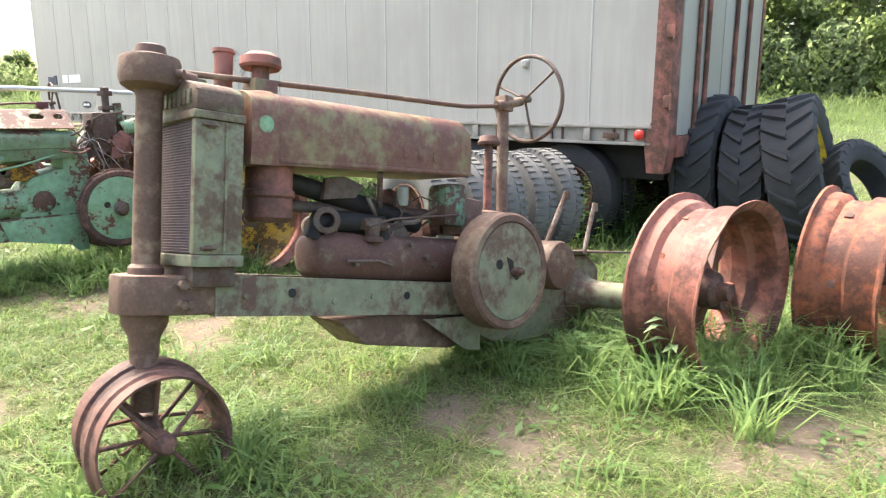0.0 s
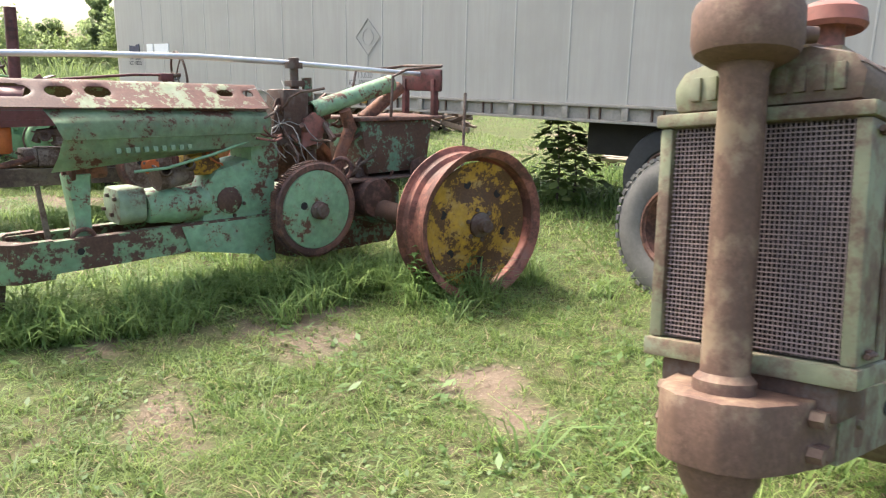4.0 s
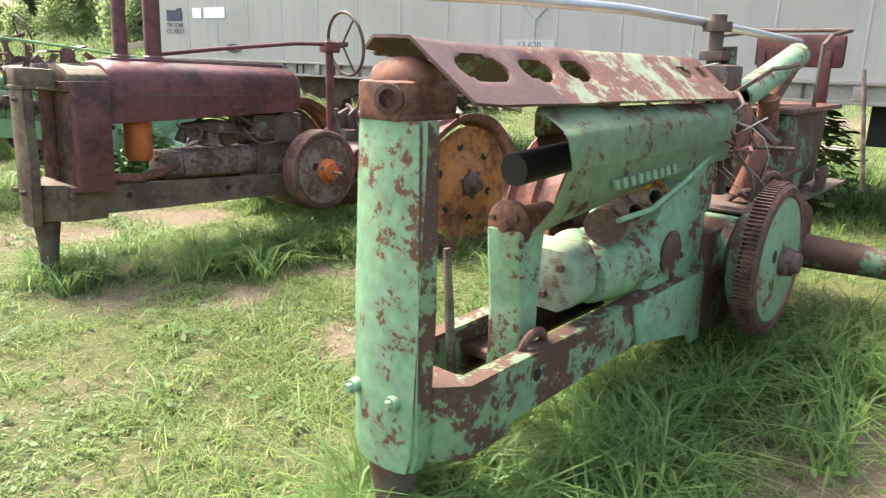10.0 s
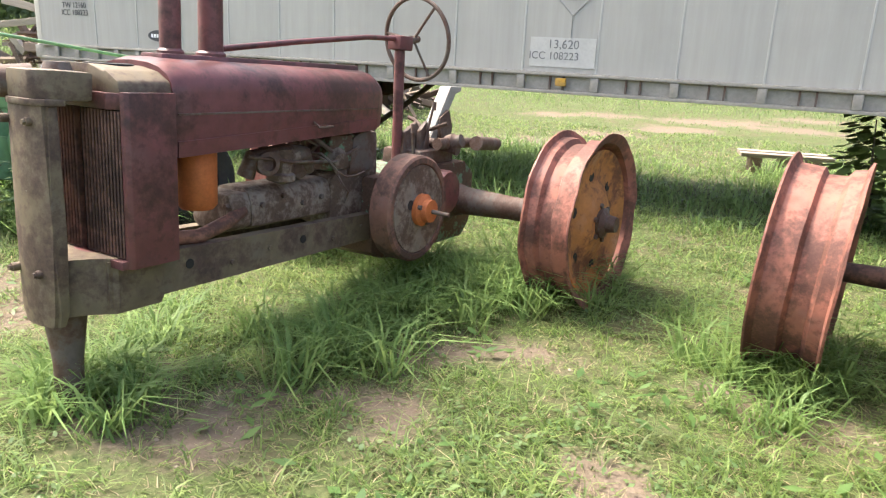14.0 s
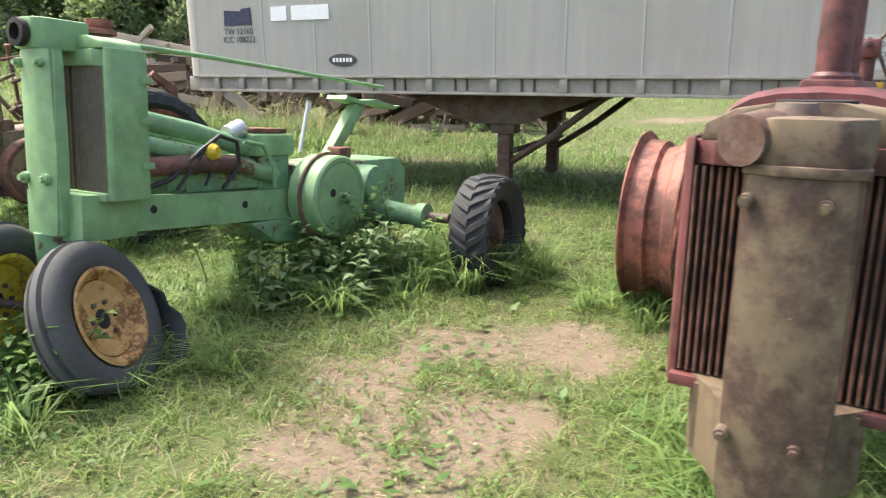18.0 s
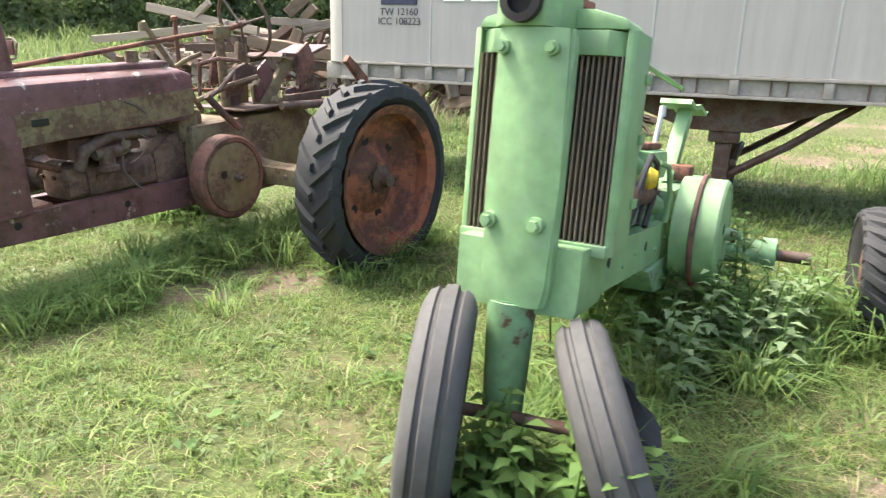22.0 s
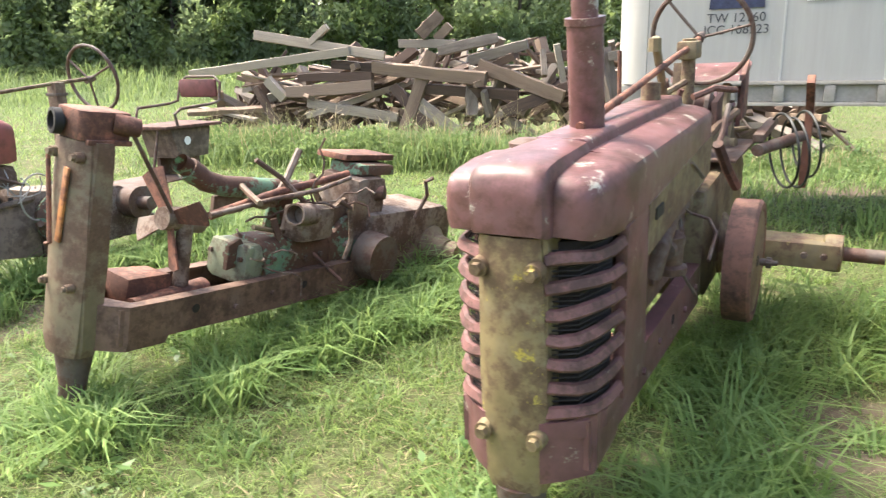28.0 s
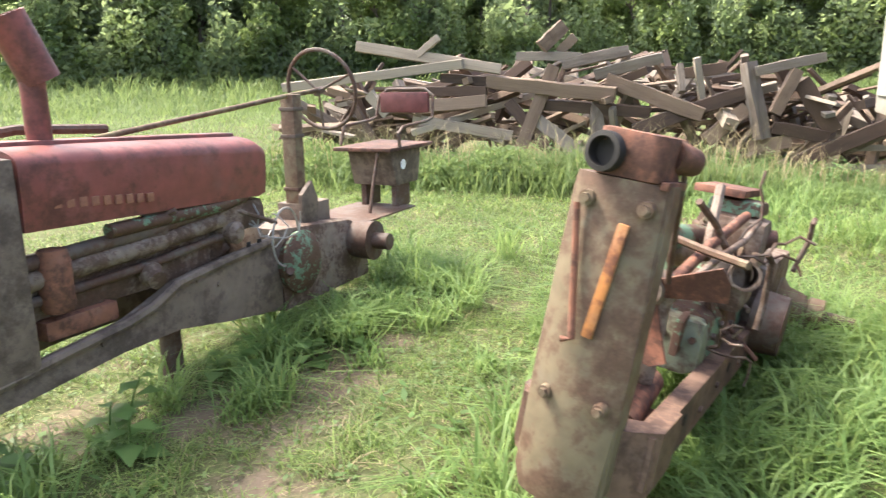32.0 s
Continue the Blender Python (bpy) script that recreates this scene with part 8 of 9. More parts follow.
def timber_pile():
    T = thing("timber_pile", Matrix.Translation((-7.6, 22.2, 0)), "big heap of weathered grey and brown timber beams", "wood pile")
    Ti = T.matrix_world.inverted()
    meshes = [beam_mesh(k, m_wood) for k in range(3)] + [beam_mesh(k, m_wood_dark) for k in range(3, 7)] + [beam_mesh(k, m_wood_pale) for k in range(7, 10)] + [beam_mesh(k, m_wood_grey) for k in range(10, 13)]
    rnd = random.Random(7)

    def beam(p, q, w, t, me, spin=0.0):
        p, q = Vector(p), Vector(q)
        d = (q - p).normalized()
        up = Vector((0, 0, 1)) if abs(d.z) < 0.95 else Vector((1, 0, 0))
        y = up.cross(d).normalized()
        z = d.cross(y)
        m = Matrix((d, y, z)).transposed().to_4x4()
        m.translation = (p + q) / 2
        m = m @ Matrix.Rotation(spin, 4, "X") @ Matrix.Diagonal(((q - p).length, w, t, 1))
        ob = new("beam", me)
        ob.parent = T
        ob.matrix_local = Ti @ m
    ax, side = Vector((0.862, -0.507, 0)), Vector((0.507, 0.862, 0))
    c0 = Vector((-7.7, 22.3, 0))
    for i in range(430):
        s = rnd.uniform(-4.4, 5.9)
        t = rnd.uniform(-0.75, 2.2)
        hmax = 1.55 * max(0, 1 - abs((s - 0.5) / 6.0) ** 3.2) * max(0.1, 1 - ((t - 0.4) / 2.4) ** 2)
        z = 0.05 + hmax * rnd.random() ** 0.6
        L = rnd.choice((0.6, 0.9, 1.2, 1.6, 2.1))
        yaw = math.atan2(ax.y, ax.x) + rnd.gauss(0, 0.8)
        pit = rnd.gauss(0, 0.33)
        if rnd.random() < 0.2:
            pit = rnd.uniform(0.6, 1.3) * rnd.choice((-1, 1))
            L = min(L, 1.2)
        d = Vector((math.cos(yaw) * math.cos(pit), math.sin(yaw) * math.cos(pit), math.sin(pit)))
        c = c0 + ax * s + side * t + Vector((0, 0, z))
        top = max((c - d * L / 2).z, (c + d * L / 2).z)
        cap = 1.8 * max(0.2, 1 - abs((s - 0.5) / 6.3) ** 3.0)
        if top > cap:
            c.z -= top - cap
        lo = min((c - d * L / 2).z, (c + d * L / 2).z)
        if lo < 0.03:
            c.z += 0.03 - lo
        w = rnd.choice((0.06, 0.09, 0.12, 0.15, 0.2))
        beam(c - d * L / 2, c + d * L / 2, w, w * rnd.uniform(0.35, 0.9), meshes[rnd.choice((0, 1, 2, 3, 4, 5, 6, 0, 1, 7, 8, 10, 11, 12))], rnd.uniform(-0.5, 0.5))
    kinds = {"w": (0, 3), "d": (3, 7), "g": (10, 13), "p": (7, 10)}
    front = [(-3.15, 1.93, -0.77, 1.52, 0.2, "p"), (-4.56, 1.29, -1.36, 1.62, 0.18, "p"), (0.04, 1.57, -0.53, 0.12, 0.25, "w"), (-0.99, 1.35, 0.97, 1.13, 0.25, "w"), (-2.42, 1.20, -1.00, 1.21, 0.17, "d"), (-2.55, 0.95, -1.00, 1.04, 0.24, "w"), (-2.20, 0.77, -0.60, 0.50, 0.2, "p"),
             (0.83, 1.35, 2.21, 0.83, 0.26, "w"), (0.17, 1.57, 1.13, 1.77, 0.2, "g"), (0.65, 1.42, 1.62, 1.66, 0.2, "g"), (-0.15, 1.84, 0.17, 2.16, 0.25, "w"), (0.10, 1.77, 0.34, 1.99, 0.18, "w"), (-0.54, 1.72, 0.45, 1.69, 0.17, "g")]
    middle = [(1.25, 0.60, 2.80, 1.15, 0.25, "d"), (2.78, 1.56, 3.05, 0.49, 0.26, "g"), (2.28, 0.46, 2.81, 0.92, 0.26, "w"), (3.16, 0.85, 3.43, 1.45, 0.2, "w"), (3.50, 1.29, 3.97, 0.59, 0.3, "d"), (2.08, 1.64, 2.20, 1.03, 0.12, "p"), (1.86, 1.55, 1.90, 1.16, 0.16, "g"),
              (0.69, 1.02, 0.72, 0.54, 0.23, "g"), (0.93, 0.94, 0.99, 0.53, 0.14, "g"), (1.11, 0.57, 1.76, 0.19, 0.18, "g"), (1.43, 0.06, 1.90, 0.23, 0.11, "p"), (2.87, 0.36, 3.43, 0.46, 0.24, "w"), (3.45, 0.13, 4.61, 0.68, 0.25, "d")]
    behind = [(3.86, 0.36, 5.32, 0.39, 0.11, "g"), (3.88, 0.10, 4.95, 0.09, 0.14, "g"), (3.17, 0.66, 3.91, 0.52, 0.21, "d"), (1.93, 1.42, 2.50, 1.50, 0.2, "d"), (2.88, 1.43, 3.78, 1.62, 0.17, "g"), (-2.94, 1.18, -2.64, 0.84, 0.2, "p"), (-2.11, 1.77, -1.76, 2.03, 0.13, "p"), (-0.20, 0.75, 0.52, 0.19, 0.25, "g"),
              (-0.67, 1.03, -0.05, 0.33, 0.22, "d"), (-0.12, 0.99, 1.48, 0.87, 0.2, "d"), (4.11, 0.33, 4.84, 0.74, 0.21, "g"), (-1.75, 1.41, -0.48, 1.31, 0.18, "d")]
    for s1, z1, s2, z2, w, kind in front + middle + behind:
        a, b = kinds[kind]
        da, db = rnd.uniform(-0.12, 0.12), rnd.uniform(-0.12, 0.12)
        beam(c0 + ax * s1 + side * (-0.87 + da) + Vector((0, 0, z1)), c0 + ax * s2 + side * (-0.87 + db) + Vector((0, 0, z2)), w * 0.6, w * 0.82, meshes[rnd.randrange(a, b)], rnd.uniform(-0.2, 0.2))


timber_pile()

# low bench of planks in the field beyond
P = thing("plank_stack", Matrix.Translation((0.95, 12.35, 0)) @ Matrix.Rotation(radians(-28), 4, "Z"), "low pale plank resting on two blocks in the grass", "plank")
for z0, z1, y0, y1 in ((0.20, 0.25, -0.2, -0.02), (0.21, 0.26, 0.0, 0.2)):
    bm = B()
    box(bm, -0.55, 0.55, y0, y1, z0, z1, 0.008)
    part("plank", bm, m_wood_pale, P)
for x in (-0.35, 0.0, 0.35):
    bm = B()
    box(bm, x - 0.06, x + 0.06, -0.2, 0.2, -0.01, 0.199, 0.01)
    part("block", bm, m_wood, P)


# ---- trees ----
def tree_parts(k, H, spread, leaf_mat, n_leaf, leaf):
    """Trunk with limbs, and a ragged crown of leaf sprays. Returns two meshes."""
    rnd = random.Random(500 + k)
    bm = B()
    pts = [Vector((0, 0, -0.1))]
    for i in range(1, 7):
        pts.append(Vector((rnd.uniform(-0.12, 0.12) * i, rnd.uniform(-0.12, 0.12) * i, H * 0.82 * i / 6)))
    r0 = H * 0.017
    tube(bm, pts, [r0 * (1 - 0.14 * i) for i in range(7)], 8)
    ends = []
    for i in range(15):
        f = rnd.uniform(0.05, 0.9)
        j = min(5, int(f * 6))
        b = pts[j].lerp(pts[j + 1], f * 6 - j)
        a = rnd.uniform(0, 6.28)
        L = spread * rnd.uniform(0.55, 1.0) * (1.15 - 0.55 * f)
        e = b + Vector((math.cos(a) * L, math.sin(a) * L, L * rnd.uniform(0.25, 0.8)))
        tube(bm, [b, b.lerp(e, 0.5) + Vector((0, 0, 0.12 * L)), e], [r0 * 0.42, r0 * 0.28, r0 * 0.1], 6)
        ends.append((e, L))
        ends.append((b.lerp(e, 0.55), L * 0.8))
    ends.append((pts[-1], spread * 0.6))
    bmesh.ops.recalc_face_normals(bm, faces=bm.faces)
    tm = bpy.data.meshes.new("trunk")
    bm.to_mesh(tm)
    bm.free()
    tm.materials.append(m_bark)
    rs = np.random.RandomState(900 + k)
    cen = np.array([e for e, _ in ends])
    rad = np.array([max(0.7, 0.55 * L) for _, L in ends])
    pick = rs.randint(0, len(cen), n_leaf)
    v = rs.normal(size=(n_leaf, 3))
    v /= np.linalg.norm(v, axis=1)[:, None]
    pos = cen[pick] + v * (rad[pick] * rs.uniform(0.35, 1.0, n_leaf) ** 0.6)[:, None] * np.array([1, 1, 0.8])
    pos[:, 2] = np.maximum(pos[:, 2], 0.15 * rs.rand(n_leaf) + 0.2)
    cm = leaf_quads("crown", pos, rs.uniform(0.6, 1.3, n_leaf) * leaf, rs, leaf_mat)
    return tm, cm


def leaf_quads(name, pos, size, rs, material):
    n = len(pos)
    a = rs.normal(size=(n, 3))
    a /= np.linalg.norm(a, axis=1)[:, None]
    b = rs.normal(size=(n, 3))
    b -= a * (a * b).sum(1)[:, None]
    b /= np.linalg.norm(b, axis=1)[:, None]
    s = size[:, None]
    v = np.stack([pos - a * s, pos - a * s * 0.1 + b * s * 0.5, pos + a * s, pos - a * s * 0.1 - b * s * 0.5], 1).reshape(-1, 3)
    return raw_mesh(name, v, np.arange(4 * n).reshape(n, 4), material)


def raw_mesh(name, verts, quads, material, tris=None):
    me = bpy.data.meshes.new(name)
    me.vertices.add(len(verts))
    me.vertices.foreach_set("co", np.ascontiguousarray(verts, dtype=np.float32).ravel())
    idx = quads.ravel() if tris is None else np.concatenate([quads.ravel(), tris.ravel()])
    starts = np.arange(0, quads.size, 4)
    if tris is not None:
        starts = np.concatenate([starts, quads.size + np.arange(0, tris.size, 3)])
    me.loops.add(len(idx))
    me.loops.foreach_set("vertex_index", idx)
    me.polygons.add(len(starts))
    me.polygons.foreach_set("loop_start", starts)
    me.update()
    me.materials.append(material)
    return me


def forest():
    rnd = random.Random(33)
    kinds = [tree_parts(k, H, sp, mt, n, lf) for k, (H, sp, mt, n, lf) in enumerate(((14.5, 3.4, m_leaf, 5600, 0.26), (16.5, 3.8, m_leaf, 6000, 0.27), (12.5, 3.2, m_leaf_light, 5000, 0.25), (15.5, 3.0, m_leaf, 5600, 0.26), (11.0, 3.0, m_leaf_light, 4600, 0.25)))]
    n = 0
    for row, (gap, back) in enumerate(((2.8, 0.0), (3.2, 4.5), (3.2, 11.0))):
        b = -58.0
        while b < 66:
            far = b < -21
            D = (92 if far else 64) + back + rnd.uniform(-2.5, 2.5)
            b += math.degrees(gap / D) * rnd.uniform(0.8, 1.3)
            k = rnd.choice((0, 1, 3, 2, 0, 3, 4) if row == 0 else (1, 1, 3, 0))
            if rnd.random() < 0.14:
                k = 4
            sc = rnd.uniform(0.85, 1.12) * (0.56 if b < -25 else 0.95 if far else 1.0) * (1.2 if row == 2 and not far else 1.0)
            tm, cm = kinds[k]
            lab = "lighter green broadleaf tree at the field's edge" if k in (2, 4) else "dark green broadleaf tree at the field's edge"
            T = thing("tree", Matrix.Translation((-6 + D * math.sin(radians(b)), 6 + D * math.cos(radians(b)), 0)) @ Matrix.Rotation(rnd.uniform(0, 6.28), 4, "Z") @ Matrix.Scale(sc, 4), lab, "tree", "trees of the wood's edge")
            for nm, me in (("trunk", tm), ("crown", cm)):
                o = new(nm, me)
                o.parent = T
            n += 1
    # brush along the wood's foot
    rs = np.random.RandomState(4)
    m = 120000
    b = np.radians(rs.uniform(-58, 66, m))
    D = np.where(np.degrees(b) < -21, 88.0, 60.5) + rs.uniform(-1.5, 2.5, m)
    hh = 5.2 + 2.4 * wob(np.degrees(b), D * 0, 0.8, 2) + 1.6 * wob(np.degrees(b), D * 0, 2.9, 6)
    pos = np.stack([-6 + D * np.sin(b), 6 + D * np.cos(b), np.abs(hh) * rs.rand(m) ** 1.25 * rs.uniform(0.75, 1.25, m)], 1)
    size = rs.uniform(0.13, 0.30, m)
    pale = wob(np.degrees(b), D * 0, 1.3, 5) + 0.4 * rs.normal(size=m) > 0.3
    for sel, mt, lab in ((~pale, m_leaf, "dense green brush at the foot of the wood"), (pale, m_leaf_light, "lighter green brush at the foot of the wood")):
        tagged(new("brush", leaf_quads("brush", pos[sel], size[sel], rs, mt)), lab, "bushes", kind="stuff")


forest()


# ---- grass ----
def blades(name, x, y, h, w, lean, material, label, rs, z=None):
    """Bent blades: two quads' worth each, tip to a point."""
    n = len(x)
    z0 = height_at(x, y) - 0.01 if z is None else z
    a = rs.uniform(0, 2 * np.pi, n)
    face = a + rs.uniform(-0.8, 0.8, n)
    dx, dy = np.cos(a), np.sin(a)
    wx, wy = -np.sin(face) * w / 2, np.cos(face) * w / 2
    L = lean * h
    base = np.stack([x, y, z0], 1)
    mid = base + np.stack([dx * L * 0.3, dy * L * 0.3, h * 0.6], 1)
    tip = base + np.stack([dx * L, dy * L, h * (1 - 0.25 * np.clip(lean, 0, 1.6))], 1)
    wv = np.stack([wx, wy, np.zeros(n)], 1)
    v = np.stack([base - wv, base + wv, mid - wv * 0.8, mid + wv * 0.8, tip], 1).reshape(-1, 3)
    i = np.arange(n) * 5
    me = raw_mesh(name, v, np.stack([i, i + 1, i + 3, i + 2], 1), material, np.stack([i + 2, i + 3, i + 4], 1))
    return tagged(new(name, me), label, "grass", kind="stuff")


UX, UY = -0.752, 0.659     # along the walk
VX, VY = 0.659, 0.752      # from the walk towards the row


def strip(rs, n, u0, u1, v0, v1):
    u, v = rs.uniform(u0, u1, n), rs.uniform(v0, v1, n)
    return u * UX + v * VX, u * UY + v * VY


def flat_leaves(name, x, y, lo, hi, s0, s1, material, label, rs, narrow=0.6):
    pos = np.stack([x, y, height_at(x, y) + rs.uniform(lo, hi, len(x))], 1)
    a = rs.uniform(0, 6.28, len(x))
    s = rs.uniform(s0, s1, len(x))[:, None]
    da = np.stack([np.cos(a), np.sin(a), rs.uniform(-0.3, 0.5, len(x))], 1) * s
    db = np.stack([-np.sin(a), np.cos(a), rs.uniform(-0.3, 0.3, len(x))], 1) * s * narrow
    v = np.stack([pos - da, pos + db, pos + da, pos - db], 1).reshape(-1, 3)
    tagged(new(name, raw_mesh(name, v, np.arange(len(v)).reshape(-1, 4), material)), label, "weeds", kind="stuff")


def lawn():
    rs = np.random.RandomState(11)
    xs, ys = [], []
    for n, u0, u1, v0, v1 in ((12000, -3.5, 23.5, -1.6, 0.0), (370000, -3.5, 21.5, 0.0, 3.8), (140000, -4, 23, 3.8, 8.0), (60000, -6, 27, 8.0, 14), (70000, -10, 32, -9.0, -1.6), (22000, -10, -3.5, -1.6, 12.0), (30000, 21.5, 32, -1.6, 12.0)):
        x, y = strip(rs, n, u0, u1, v0, v1)
        xs.append(x)
        ys.append(y)
    x, y = np.concatenate(xs), np.concatenate(ys)
    x, y = x + 0.03 * rs.normal(size=len(x)), y + 0.03 * rs.normal(size=len(x))
    d = dirt_at(x, y)
    # tufts at three sizes, thin thatch between them
    big, mid, tiny = wob(x, y, 1.7, 2), wob(x, y, 8.0, 7), wob(x + 0.3 * y, y - 0.2 * x, 21.0, 5)
    clump = np.clip(0.55 + 0.28 * big + 0.35 * mid + 0.55 * tiny, 0, 1.3)
    thin = np.clip(wob(x, y, 3.7, 6) + 0.5 * wob(x, y, 11.0, 2) - 0.25, 0, 1)
    keep = rs.rand(len(x)) < np.clip(1.8 * (clump - 0.05) - 0.6 * d - 0.6 * np.clip(d - 0.6, 0, 1) - 0.55 * thin, 0.12, 1)
    x, y, d, clump = x[keep], y[keep], d[keep], clump[keep]
    v = x * VX + y * VY
    far = np.clip(np.maximum(v - 3, -1.6 - v) / 6, 0, 1)
    n = len(x)
    h = (0.016 + 0.036 * rs.rand(n) + 0.085 * clump ** 2 * rs.rand(n) ** 1.4) * (1 - 0.35 * d) * (1 + 0.3 * far)
    w = (0.0042 + 0.0055 * rs.rand(n) ** 2) * (1 + 1.6 * far)
    dry = rs.rand(n) < 0.12 + 0.3 * d + 0.14 * (clump < 0.4)
    lean = rs.uniform(0.5, 2.6, n)
    blades("lawn", x[~dry], y[~dry], h[~dry], w[~dry], lean[~dry], m_grass, "short patchy sunlit lawn grass", rs)
    blades("dry_grass", x[dry], y[dry], h[dry] * 0.6, w[dry] * 0.8, lean[dry] * 1.6, m_dry, "dead straw-coloured grass stems among the lawn", rs)
    # flat thatch between the tufts
    x, y = strip(rs, 190000, -3.5, 21.5, 0.0, 6.0)
    keep = rs.rand(len(x)) < np.clip(1.1 - 0.8 * dirt_at(x, y) - 0.4 * np.clip(wob(x, y, 3.7, 6) + 0.5 * wob(x, y, 11.0, 2) - 0.25, 0, 1), 0.16, 1)
    x, y = x[keep], y[keep]
    n = len(x)
    green = rs.rand(n) < 0.74
    h, w, lean = rs.uniform(0.010, 0.030, n), rs.uniform(0.004, 0.009, n), rs.uniform(1.0, 3.5, n)
    blades("thatch", x[green], y[green], h[green], w[green], lean[green], m_grass, "short flattened grass between the tufts", rs)
    blades("straw", x[~green], y[~green], h[~green], w[~green] * 0.7, lean[~green], m_dry, "dead straw lying between the tufts", rs)
    # low broad leaves in the lawn
    x, y = strip(rs, 130000, -3.5, 21.5, 0.1, 8.0)
    keep = (wob(x, y, 2.6, 9) + 0.6 * wob(x, y, 9.0, 3) > 0.05) & (rs.rand(len(x)) < np.clip(1.2 - 0.8 * dirt_at(x, y), 0.12, 1))
    flat_leaves("clover", x[keep], y[keep], 0.004, 0.045, 0.006, 0.019, m_clover, "small round clover leaves in the lawn", rs)
    x, y = strip(rs, 22000, -3.5, 21.5, 0.6, 8.0)
    keep = (wob(x, y, 3.3, 4) + 0.6 * wob(x, y, 12.0, 8) > 0.3)
    flat_leaves("plantain", x[keep], y[keep], 0.004, 0.06, 0.022, 0.045, m_weed, "low broad-leaved weeds in the lawn", rs, 0.4)
    # crumbs of soil, stones and chips on the bare patches
    x, y = strip(rs, 26000, -3.5, 21.5, 0.6, 8.0)
    keep = dirt_at(x, y) > 0.45 + 0.3 * rs.rand(len(x))
    x, y = x[keep], y[keep]
    n = len(x)
    c = np.stack([x, y, height_at(x, y) + 0.003], 1)
    r = (0.004 + 0.012 * rs.rand(n) ** 3)[:, None]
    o = [c + r * np.array(q) * rs.uniform(0.6, 1.2, (n, 3)) for q in ((1, 0, 0), (0, 1, 0), (-1, 0, 0), (0, -1, 0), (0.1, 0.1, 0.7))]
    i = np.arange(n) * 5
    t = np.concatenate([np.stack([i + a, i + b, i + 4], 1) for a, b in ((0, 1), (1, 2), (2, 3), (3, 0))])
    me = raw_mesh("crumbs", np.stack(o, 1).reshape(-1, 3), np.zeros((0, 4), int), m_crumb, t)
    tagged(new("crumbs", me), "small stones and crumbs of soil on bare patches", "stones", kind="stuff")


lawn()

TRACTORS = {"A": ((-1.14, 2.65), 44.3), "B": ((-4.24, 4.87), 46.0), "C": ((-6.295, 7.27), 44.5), "D": ((-8.343, 9.386), 47.5), "E": ((-10.6, 11.33), 45.0), "F": ((-12.0, 12.693), 43.0), "G": ((-13.75, 13.74), 50.0)}


def near_tractor(k, x, y):
    (px, py), a = TRACTORS[k]
    c, s = math.cos(radians(a)), math.sin(radians(a))
    return px + x * c - y * s, py + x * s + y * c


